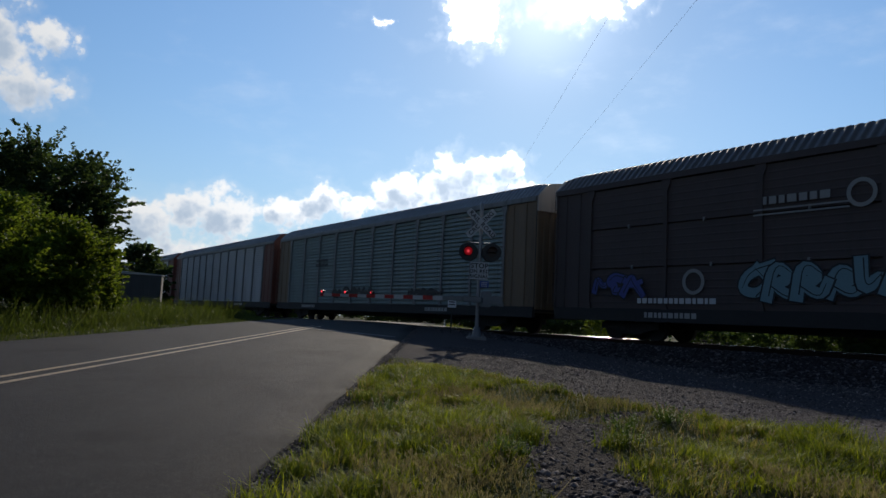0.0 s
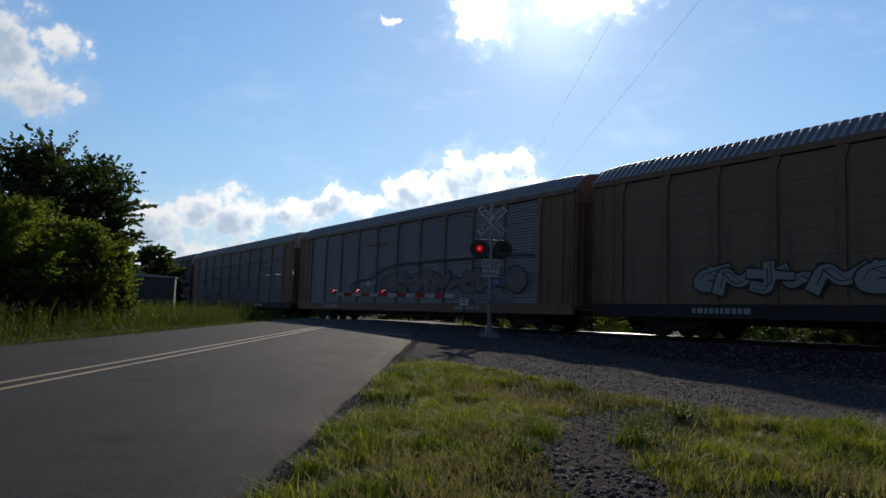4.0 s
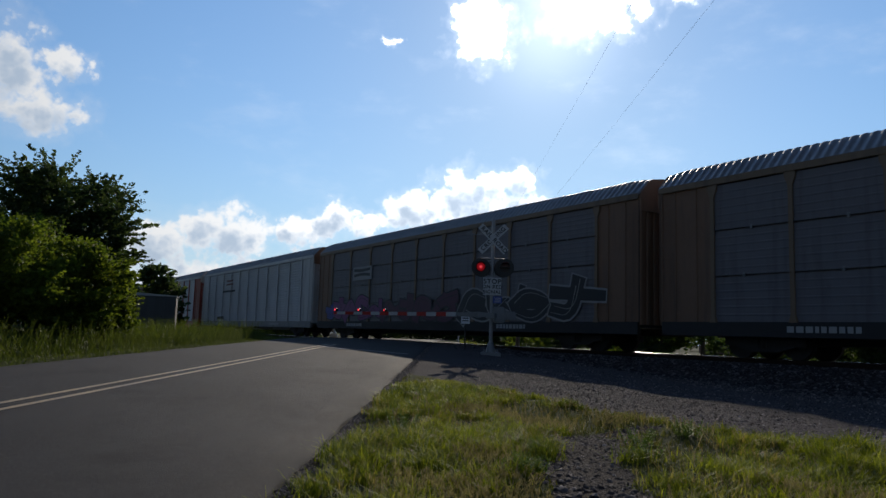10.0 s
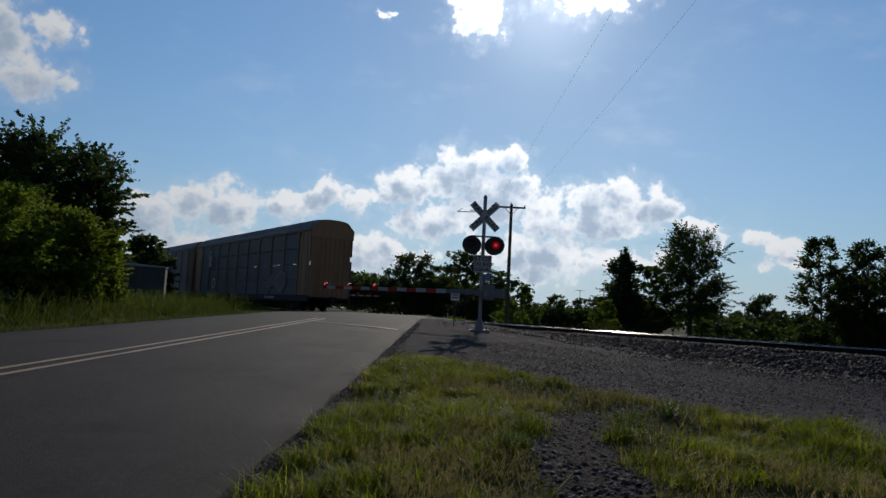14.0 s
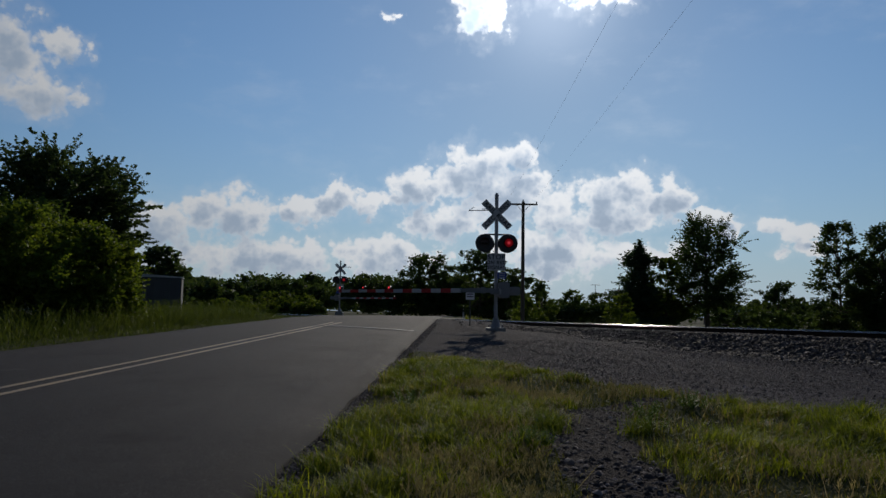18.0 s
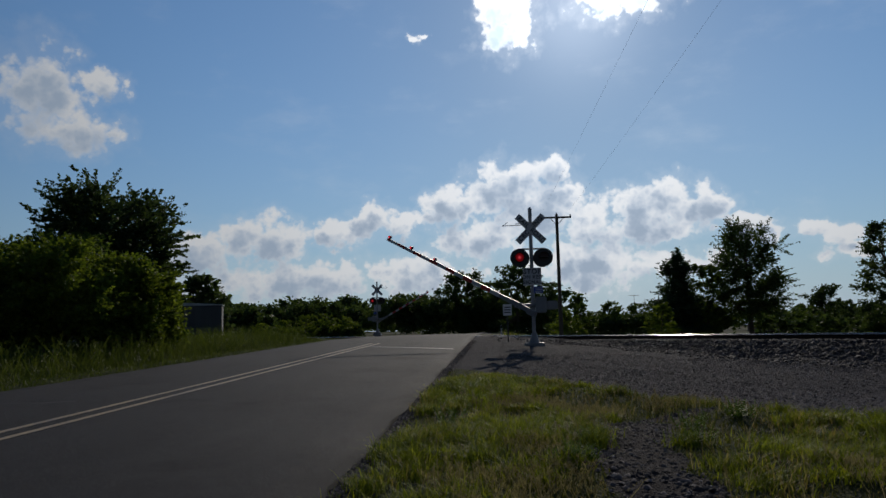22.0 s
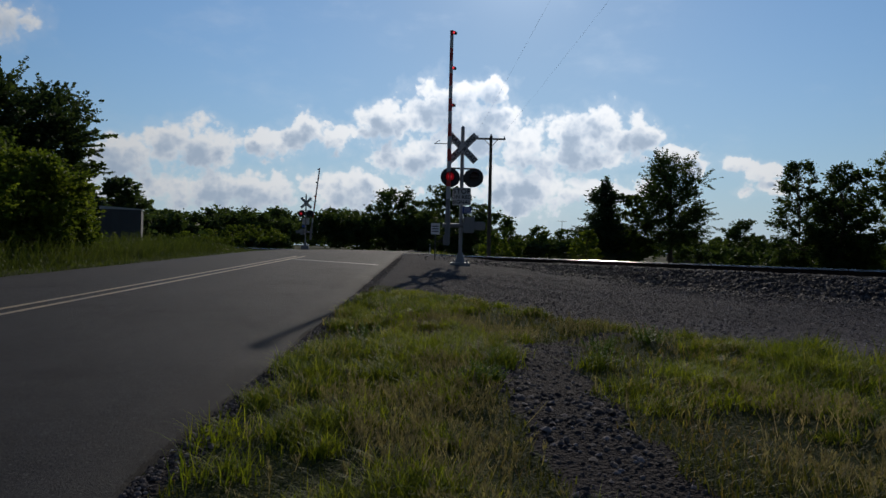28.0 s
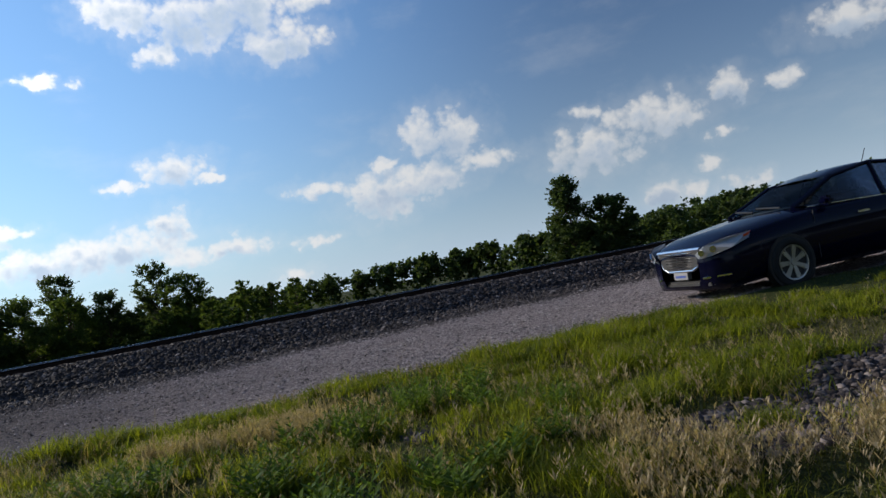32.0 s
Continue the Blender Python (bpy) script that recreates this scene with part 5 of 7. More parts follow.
def flash_lamp(parent, x, y, z, face):
    """A signal lamp: round black background, hood, lens. face: -1 looks to -y, 1 to +y. Returns the glowing lens."""
    bm = bmesh.new()
    rod(bm, (x, y, z), (x, y + 0.012 * face, z), 0.305, seg=36)
    disc = part("background_disc", bm, BLACK_METAL, parent)
    bm = bmesh.new()
    rod(bm, (x, y - 0.16 * face, z), (x, y, z), 0.17, seg=20)
    part("lamp_housing", bm, BLACK_METAL, parent)
    bm = bmesh.new()
    n = 20
    ring = []
    for k in range(n + 1):
        a = math.pi * (-0.12 + 1.24 * k / n)
        cx, cz = x + math.cos(a) * 0.165, z + math.sin(a) * 0.165
        ring.append((bm.verts.new((cx, y + 0.015 * face, cz)), bm.verts.new((cx, y + (0.10 + 0.2 * max(0.0, math.sin(a))) * face, cz))))
    for k in range(n):
        bm.faces.new((ring[k][0], ring[k + 1][0], ring[k + 1][1], ring[k][1]))
    bmesh.ops.solidify(bm, geom=bm.faces[:], thickness=0.006)
    part("hood", bm, BLACK_METAL, parent)
    bm = bmesh.new()
    rod(bm, (x, y + 0.013 * face, z), (x, y + 0.022 * face, z), 0.15, 0.14, seg=24)
    part("lens", bm, RED_DARK, parent)
    return disc


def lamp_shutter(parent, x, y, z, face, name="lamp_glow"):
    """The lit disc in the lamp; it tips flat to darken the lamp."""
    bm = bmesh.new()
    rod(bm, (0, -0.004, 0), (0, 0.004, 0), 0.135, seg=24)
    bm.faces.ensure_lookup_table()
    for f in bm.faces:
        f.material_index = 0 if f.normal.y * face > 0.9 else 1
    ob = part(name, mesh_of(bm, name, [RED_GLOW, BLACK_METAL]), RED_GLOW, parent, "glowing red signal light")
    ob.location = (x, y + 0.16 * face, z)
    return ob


ARM_GLOW = []


def crossing_signal(m, arm_sign, arm_len, group):
    """Mast with crossbuck, lamps, sign, gate motor; the gate arm is a thing's part that turns. Local -y looks to the coming traffic."""
    sig = thing("crossing_signal", "grey crossing signal mast with crossbuck, red lamps and gate arm", "crossing signal", m, group)
    bm = bmesh.new()
    rod(bm, (0, 0, 0.10), (0, 0, 4.52), 0.062, seg=16)
    rod(bm, (0, 0, 4.52), (0, 0, 4.60), 0.075, 0.03, seg=16)
    part("mast", bm, ALUMINIUM, sig)
    bm = bmesh.new()
    box(bm, -0.32, 0.32, -0.32, 0.32, -0.2, 0.10, 0.02)
    for x in (-0.22, 0.22):
        for y in (-0.22, 0.22):
            rod(bm, (x, y, 0.10), (x, y, 0.2), 0.02, seg=6)
    rod(bm, (0, 0, 0.1), (0, 0, 0.42), 0.17, 0.09, seg=14)
    part("base", bm, GALVANISED, sig)
    # crossbuck on both faces
    for face in (-1,):
        for turn, words in ((-45, "RAIL ROAD"), (45, "CROSSING")):
            b = part("crossbuck_blade", blade(1.24, words, 0), SIGN_WHITE, sig)
            off = -0.105 if turn < 0 else -0.09
            b.location, b.rotation_euler = (0, off, 3.86), (0, radians(-turn), 0)
            halves = words.split(" ") if " " in words else [words]
            for q, word in enumerate(halves):
                t = part("lettering", text_mesh(word, 0.205, SIGN_BLACK, 1.12), SIGN_BLACK, b)
                t.location = ((-0.32 if q == 0 else 0.32) if len(halves) == 2 else 0, -0.003, 0)
                t.rotation_euler = (radians(90), 0, 0)
    bm = bmesh.new()
    rod(bm, (-0.5, 0.02, 4.06), (0.0, 0.02, 4.06), 0.012, seg=6)
    rod(bm, (-0.93, 0.02, 4.0), (-0.1, 0.02, 4.02), 0.014, seg=6)
    rod(bm, (-0.93, 0.02, 4.0), (-0.75, 0.02, 4.12), 0.010, seg=6)
    part("bracket", bm, GALVANISED, sig)
    # lamps on a cross arm, facing both ways
    bm = bmesh.new()
    rod(bm, (-0.42, 0.02, 3.20), (0.42, 0.02, 3.20), 0.03, seg=8)
    for x in (-0.38, 0.38):
        rod(bm, (x, 0.02, 3.20), (x, 0.02, 2.96), 0.028, seg=8)
    part("lamp_arm", bm, GALVANISED, sig)
    glows, backs = [], []
    for x in (-0.40, 0.40):
        flash_lamp(sig, x, -0.11, 2.90, -1)
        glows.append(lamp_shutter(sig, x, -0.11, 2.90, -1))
    for x in (-0.36, 0.36):
        flash_lamp(sig, x, 0.15, 2.90, 1)
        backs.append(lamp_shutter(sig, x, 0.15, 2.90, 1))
    # signs
    bm = bmesh.new()
    box(bm, -0.30, 0.30, -0.108, -0.098, 1.98, 2.56, 0.004)
    stop = part("sign_plate", bm, SIGN_WHITE, sig, "white sign reading STOP ON RED SIGNAL")
    for word, size, z in (("STOP", 0.225, 2.43), ("ON RED", 0.165, 2.25), ("SIGNAL", 0.165, 2.08)):
        t = part("lettering", text_mesh(word, size, SIGN_BLACK, 1.12), SIGN_BLACK, stop)
        t.location, t.rotation_euler = (0, -0.1095, z), (radians(90), 0, 0)
    bm = bmesh.new()
    box(bm, 0.04, 0.33, -0.104, -0.096, 1.72, 1.94, 0.003)
    blue = part("notice_plate", bm, SIGN_BLUE, sig, "small blue notice plate")
    bm = bmesh.new()
    for k in range(3):
        box(bm, 0.08, 0.29, -0.107, -0.104, 1.755 + k * 0.06, 1.778 + k * 0.06)
    part("lettering_bars", bm, SIGN_WHITE, blue)
    # gate motor case, counterweight, arm
    bm = bmesh.new()
    box(bm, 0.08, 0.44, -0.16, 0.24, 1.08, 1.60, 0.03)
    box(bm, 0.44, 0.80, -0.1, 0.2, 1.18, 1.46, 0.03)
    part("gate_motor", bm, GALVANISED, sig)
    bm = bmesh.new()
    rod(bm, (-0.60, -0.16, 1.32), (0.12, 0.0, 1.32), 0.07, seg=12)
    box(bm, -0.52, -0.34, -0.28, 0.06, 1.23, 1.42, 0.02)
    part("gate_shaft", bm, GALVANISED, sig)
    arm = new("gate_arm")
    arm.parent = sig
    arm["label"] = "red and white striped gate arm"
    arm.location = (-0.44, -0.24, 1.32)
    arm.rotation_euler = (0, 0, radians(-33))
    bm = bmesh.new()
    shape(bm, [(0.0, -0.085), (-0.85, -0.06), (-0.85, 0.06), (0.0, 0.085), (0.45, 0.06), (0.58, 0.0), (0.45, -0.07)], -0.05, 0.03)
    part("arm_bracket", bm, GALVANISED, arm)
    bm = bmesh.new()
    box(bm, 0.32, 0.66, -0.08, 0.08, -0.13, 0.05, 0.02)
    part("counterweight", bm, GALVANISED, arm)
    x = -0.85
    k = 0
    while x > -arm_len:
        w = min(0.41, x + arm_len)
        bm = bmesh.new()
        tap = 0.075 - 0.025 * (-x / arm_len)
        shape(bm, [(x, -tap), (x - w + 0.002, -tap), (x - w + 0.002, tap), (x, tap)], -0.022, 0.022)
        part("stripe", bm, SIGN_RED if k % 2 else SIGN_WHITE, arm)
        x -= w
        k += 1
    arm_lights = []
    for q, xx in enumerate((-arm_len + 0.10, -arm_len + 1.25, -arm_len + 2.45)):
        bm = bmesh.new()
        rod(bm, (xx, -0.05, 0.12), (xx, 0.05, 0.12), 0.055, seg=14)
        box(bm, xx - 0.03, xx + 0.03, -0.03, 0.03, 0.05, 0.09)
        part("arm_lamp", bm, BLACK_METAL, arm)
        bm = bmesh.new()
        rod(bm, (xx, -0.054, 0.12), (xx, -0.050, 0.12), 0.052, seg=14)
        part("arm_lamp_lens", bm, RED_DARK, arm)
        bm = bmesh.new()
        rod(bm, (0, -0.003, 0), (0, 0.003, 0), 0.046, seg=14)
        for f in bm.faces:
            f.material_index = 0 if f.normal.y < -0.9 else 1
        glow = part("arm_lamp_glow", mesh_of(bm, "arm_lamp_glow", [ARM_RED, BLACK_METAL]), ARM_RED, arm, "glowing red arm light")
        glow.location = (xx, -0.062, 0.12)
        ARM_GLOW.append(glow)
        arm_lights.append(xx)
    # a white number plate hung from the motor case, its writing as bars
    return sig, arm, glows, backs


def build_signals():
    z = float(ground_z(1.24, 24.05))
    near = crossing_signal(pose(1.24, 24.05, z, 0, 0, 0), -1, 6.35, "crossing signals")
    far = crossing_signal(pose(-10.4, 63.2, float(ground_z(-10.4, 63.2)) + 0.45, 0, 0, 180), -1, 5.6, "crossing signals")
    return near, far


def build_pole():
    zb = float(ground_z(4.4, 49.8))
    pole = thing("utility_pole", "weathered wooden utility pole with one crossarm", "utility pole", pose(4.4, 49.8, zb))
    bm = bmesh.new()
    rod(bm, (0, 0, -0.5), (0, 0, 9.0), 0.15, 0.10, seg=14)
    part("post", bm, POLE_WOOD, pole)
    bm = bmesh.new()
    box(bm, -0.98, 0.98, -0.17, -0.07, 8.72, 8.84, 0.01)
    for x in (-0.45, 0.45):
        rod(bm, (x, -0.12, 8.72), (0, -0.12, 8.25), 0.02, seg=6)
    part("crossarm", bm, POLE_WOOD, pole)
    for x in (-0.92, 0.0, 0.92):
        bm = bmesh.new()
        z0 = 8.84 if x else 9.0
        rod(bm, (x, -0.12 if x else 0, z0), (x, -0.12 if x else 0, z0 + 0.14), 0.05, 0.03, seg=8)
        part("insulator", bm, CONCRETE, pole)
    return zb


def wire_run(a, b, sag, r=0.0026, steps=24):
    bm = bmesh.new()
    prev = None
    for i in range(steps + 1):
        f = i / steps
        p = Vector(a).lerp(Vector(b), f) - Vector((0, 0, sag * 4 * f * (1 - f)))
        if prev is not None:
            rod(bm, prev, p, r, seg=5, caps=False)
        prev = p
    return mesh_of(bm, "overhead_wire", WIRE)


def build_hut():
    hut = thing("signal_hut", "grey metal signal hut with a pale sloping roof edge", "equipment hut", pose(-17.3, 42.0, float(ground_z(-17.3, 42.0)), 0, 0, 18))
    bm = bmesh.new()
    box(bm, -1.05, 1.05, -0.95, 0.95, 0.0, 2.25, 0.02)
    part("wall", bm, painted("hut_grey", (0.085, 0.085, 0.085), 0.7, 0.3), hut)
    bm = bmesh.new()
    shape(bm, [(-1.1, 2.25), (1.1, 2.25), (1.1, 2.30), (-1.1, 2.42)], -1.0, 1.0)
    part("roof", bm, SIGN_WHITE, hut)
    bm = bmesh.new()
    box(bm, -0.45, 0.45, -0.985, -0.95, 0.15, 2.1, 0.01)
    d = part("door", bm, painted("hut_door", (0.095, 0.095, 0.095), 0.7, 0.3), hut)
    bm = bmesh.new()
    rod(bm, (0.34, -0.985, 1.1), (0.34, -1.03, 1.1), 0.03, seg=8)
    part("handle", bm, BLACK_METAL, d)


def build_antenna():
    """A house antenna on a thin mast, far beyond the track."""
    zb = float(ground_z(25.9, 137.6))
    a = thing("television_antenna", "thin grey television antenna on a mast beyond the track", "antenna", pose(25.9, 137.6, zb, 0, 0, 20))
    part("mast", rod(bmesh.new(), (0, 0, -0.2), (0, 0, 6.7 - zb), 0.05, seg=8), GALVANISED, a)
    part("boom", rod(bmesh.new(), (-0.9, 0, 6.6 - zb), (0.9, 0, 6.6 - zb), 0.035, seg=6), GALVANISED, a)
    for k in range(5):
        x = -0.8 + 0.4 * k
        part("element", rod(bmesh.new(), (x, -0.7 + 0.08 * k, 6.6 - zb), (x, 0.7 - 0.08 * k, 6.6 - zb), 0.025, seg=6), GALVANISED, a)


def build_small_signs():
    s = thing("marker_sign", "small white square sign on a thin dark post", "sign", pose(0.46, 28.6, float(ground_z(0.46, 28.6))))
    bm = bmesh.new()
    rod(bm, (0, 0.02, -0.2), (0, 0.02, 1.5), 0.025, seg=8)
    part("post", bm, BLACK_METAL, s)
    bm = bmesh.new()
    box(bm, -0.17, 0.17, -0.012, 0.0, 1.02, 1.46, 0.004)
    pl = part("plate", bm, plain("bright_white_plate", (0.80, 0.80, 0.79), 0.5), s)
    bm = bmesh.new()
    for k in range(3):
        box(bm, -0.12, 0.12, -0.015, -0.012, 1.12 + k * 0.1, 1.16 + k * 0.1)
    part("lettering_bars", bm, SIGN_BLACK, pl)
    s = thing("reflector_post", "short white reflector post beside the far road", "marker post", pose(-3.0 + 3.4, 58.0, float(ground_z(0.4, 58.0))))
    bm = bmesh.new()
    rod(bm, (0, 0, -0.2), (0, 0, 0.75), 0.05, seg=10)
    part("post", bm, SIGN_WHITE, s)
    bm = bmesh.new()
    box(bm, -0.05, 0.05, -0.06, -0.05, 0.5, 0.7)
    part("reflector", bm, BLACK_METAL, s)


(NEAR_SIG, NEAR_ARM, NEAR_GLOW, NEAR_BACK), (FAR_SIG, FAR_ARM, FAR_FRONT, FAR_GLOW) = build_signals()
build_pole()
build_hut()
build_antenna()
build_small_signs()
for a, b in (((5.32, 49.7, 9.1), (6.02, -12.0, 9.1)), ((3.48, 49.7, 9.1), (4.25, -12.0, 9.1))):
    tagged(new("overhead_wire", wire_run(a, b, 0.25)), "thin dark overhead wire", "wire", "overhead wires")
# ---- trees ----
def leaf_cloud(centres, radii, count, size, rng, stretch=1.0, droop=0.0, spray=0.5, heart=None, reach=1.0):
    """Leaves as small quads: loose lumps, and sprays that run out from them along twigs."""
    w = radii[:, 0] * radii[:, 1] * radii[:, 2]
    pick = rng.choice(len(centres), count, p=w / w.sum())
    d = rng.normal(0, 1, (count, 3))
    d /= np.linalg.norm(d, axis=1, keepdims=True)
    r = np.abs(rng.normal(0, 0.62, count))
    pos = centres[pick] + d * np.minimum(r, 1.5)[:, None] * radii[pick]
    # twigs: seven to a lump, reaching out and up from the tree's middle
    twigs = 7
    heart = centres.mean(0) if heart is None else heart
    td = rng.normal(0, 0.75, (len(centres), twigs, 3)) + 1.0 * ((centres - heart) / (np.linalg.norm(centres - heart, axis=1, keepdims=True) + 1e-6))[:, None, :]
    td[..., 2] += 0.30
    td /= np.linalg.norm(td, axis=2, keepdims=True)
    tl = rng.uniform(0.9, 1.75, (len(centres), twigs)) * reach
    on = rng.uniform(0, 1, count) < spray
    q = rng.integers(0, twigs, count)
    u = rng.uniform(0.25, 1.0, count)
    along = td[pick, q] * (u * tl[pick, q])[:, None] * radii[pick]
    puff = rng.normal(0, 1, (count, 3)) * (0.17 * (1.25 - u))[:, None] * radii[pick]
    pos = np.where(on[:, None], centres[pick] + along + puff, pos)
    a = rng.normal(0, 1, (count, 3)) + np.where(on[:, None], td[pick, q] * 1.0, 0)
    a /= np.linalg.norm(a, axis=1, keepdims=True)
    a[:, 2] = a[:, 2] * 0.6 - droop
    b = np.cross(a, rng.normal(0, 1, (count, 3)))
    b /= np.linalg.norm(b, axis=1, keepdims=True) + 1e-9
    s = (size * rng.uniform(0.55, 1.25, count))[:, None]
    v = np.stack([pos - a * s * stretch, pos + b * s * 0.5, pos + a * s * stretch, pos - b * s * 0.5], 1).reshape(-1, 3)
    f = np.arange(count * 4).reshape(-1, 4)
    return v, f


def broad_tree(name, x, y, height, width, mat, label, seed, leaves=2600, size=0.30, trunk=0.28, lumps=34, base=0.22, gaps=0.0, z=None, group="", lean=0.0, reach=1.0, spray=0.5, form="round"):
    """A leafy tree: tapered trunk, limbs that reach the lumps of the crown, leaves."""
    rng = np.random.default_rng(seed)
    zb = float(ground_z(x, y)) if z is None else z
    lumps = int(lumps * 3.2)
    if x > ROAD_R and NX * x + NY * y > 24:
        height += -0.25 - zb          # crowns stand level with the others though the field dips
    tree = thing(name, label, "tree" if name != "bush" else "bush", pose(x, y, zb, 0, 0, 0), group)
    cz0, cz1 = height * base, height
    cs, rs = [], []
    for k in range(lumps):
        t = (k + rng.uniform(0.2, 0.8)) / lumps
        zz = cz0 + (cz1 - cz0) * t
        if form == "vase":          # limbs fan out to a broad, open top
            prof = 0.45 + 0.55 * math.sin(math.pi * min(1.0, 0.08 + 0.66 * t)) ** 0.8
        elif form == "cone":        # broad skirts and a pointed top
            prof = 0.12 + 0.95 * (1 - t) ** 0.75
        else:
            prof = math.sin(math.pi * min(1.0, 0.16 + 0.80 * t) ** 0.85) ** 0.45
        a = rng.uniform(0, 2 * math.pi)
        side = 1 + 0.16 * math.sin(2 * a + seed) + 0.12 * math.sin(3 * a + 5 * t + seed * 2.3)
        rad = width / 2 * prof * math.sqrt(rng.uniform(0.05, 1.0)) * 0.90 * side
        rr = width * rng.uniform(0.065, 0.15) * (1.15 - 0.40 * t)
        cs.append((math.cos(a) * rad + lean * zz, math.sin(a) * rad, min(zz, height - rr * 0.6)))
        rs.append((rr, rr, rr * rng.uniform(0.55, 0.85)))
    cs, rs = np.array(cs), np.array(rs)
    bm = bmesh.new()
    top = height * 0.72
    pts = [Vector((0.12 * trunk * math.sin(k * 1.7) + lean * top * k / 6, 0.12 * trunk * math.cos(k * 2.1), top * k / 6)) for k in range(7)]
    pts[0].z = -0.3
    for k in range(6):
        rod(bm, pts[k], pts[k + 1], trunk * (1.15 - 0.17 * k), trunk * (1.15 - 0.17 * (k + 1)), seg=9, caps=False)
    for c in cs[::3]:
        s = min(0.85, max(0.25, c[2] / height - 0.18)) * height / top
        a = pts[0].lerp(pts[6], min(0.95, max(0.2, s)))
        c = Vector(c)
        mid = a.lerp(c, 0.55) + Vector((0, 0, -0.05 * height * 0.5))
        rod(bm, a, mid, trunk * 0.30, trunk * 0.17, seg=6, caps=False)
        rod(bm, mid, c, trunk * 0.17, trunk * 0.05, seg=5, caps=False)
    part("trunk", bm, BARK, tree)
    v, f = leaf_cloud(cs, rs, int(leaves * 1.25), size * 0.9, rng, spray=spray, heart=np.array([0, 0, height * 0.45]), reach=reach)
    part("crown", mesh_np("crown", v, f, mat), mat, tree)
    return tree


def pine_tree(x, y, height, width, seed, label):
    rng = np.random.default_rng(seed)
    height += -0.25 - float(ground_z(x, y))
    tree = thing("pine_tree", label, "tree", pose(x, y, float(ground_z(x, y))))
    bm = bmesh.new()
    rod(bm, (0, 0, -0.3), (0, 0, height * 0.96), 0.26, 0.03, seg=9)
    cs, rs = [], []
    tiers = 18
    for k in range(tiers):
        t = k / (tiers - 1)
        z = height * (0.14 + 0.82 * t)
        rad = width / 2 * (1 - t) ** 0.55 * rng.uniform(0.62, 1.15) + 0.25
        for a in np.linspace(0, 2 * math.pi, 7, endpoint=False) + rng.uniform(0, 1):
            rr = rad * rng.uniform(0.5, 1.1)
            tip = Vector((math.cos(a) * rr, math.sin(a) * rr, z + 0.10 * rr))
            rod(bm, (0, 0, z - 0.1), tip, 0.05, 0.015, seg=5, caps=False)
            for q in (0.45, 0.8):
                cs.append((math.cos(a) * rr * q, math.sin(a) * rr * q, z + 0.08 * rr * q))
                rs.append((rr * 0.42 + 0.2, rr * 0.42 + 0.2, 0.6))
    part("trunk", bm, BARK, tree)
    v, f = leaf_cloud(np.array(cs), np.array(rs), 26000, 0.20, rng, 1.4)
    part("crown", mesh_np("crown", v, f, LEAF_PINE), LEAF_PINE, tree)


def tree_line(name, pts, height, depth, count, mat, label, seed, size=0.9):
    """A far wood as one mesh of many rough crowns down to the ground, uneven along its top."""
    rng = np.random.default_rng(seed)
    pts = np.array(pts, dtype=float)
    seg = np.linalg.norm(np.diff(pts, axis=0), axis=1)
    cum = np.concatenate([[0], np.cumsum(seg)])
    n = max(8, int(cum[-1] / (height * 0.20)))
    for_height = 0.90 + 0.14 * np.sin(np.arange(n) * 0.9 + seed) * np.sin(np.arange(n) * 0.37 + 2 * seed)
    cs, rs = [], []
    for k in range(n):
        s = cum[-1] * (k + rng.uniform(0, 1)) / n
        c = np.array([np.interp(s, cum, pts[:, 0]), np.interp(s, cum, pts[:, 1])]) + rng.normal(0, depth * 0.4, 2)
        zg = float(ground_z(c[0], c[1]))
        h = height * for_height[k] * rng.uniform(0.80, 1.10) - 0.3 - zg
        w = height * rng.uniform(0.30, 0.50)
        for q in range(24):
            u = rng.uniform(0, 1) ** 0.55
            rad = w * math.sqrt(max(0.12, 1 - u ** 5)) * math.sqrt(rng.uniform(0.05, 1))
            a = rng.uniform(0, 2 * math.pi)
            rr = height * rng.uniform(0.11, 0.19)
            cs.append((c[0] + rad * math.cos(a), c[1] + rad * math.sin(a), zg + (h - rr) * (0.10 + 0.90 * u)))
            rs.append((rr, rr, rr * 0.8))
    v, f = leaf_cloud(np.array(cs), np.array(rs), count, size, rng, 0.9, 0.0, 0.35, np.array([np.mean(pts[:, 0]), np.mean(pts[:, 1]), -50.0]))
    tagged(new(name, mesh_np(name, v, f, mat)), label, "trees", kind="stuff")


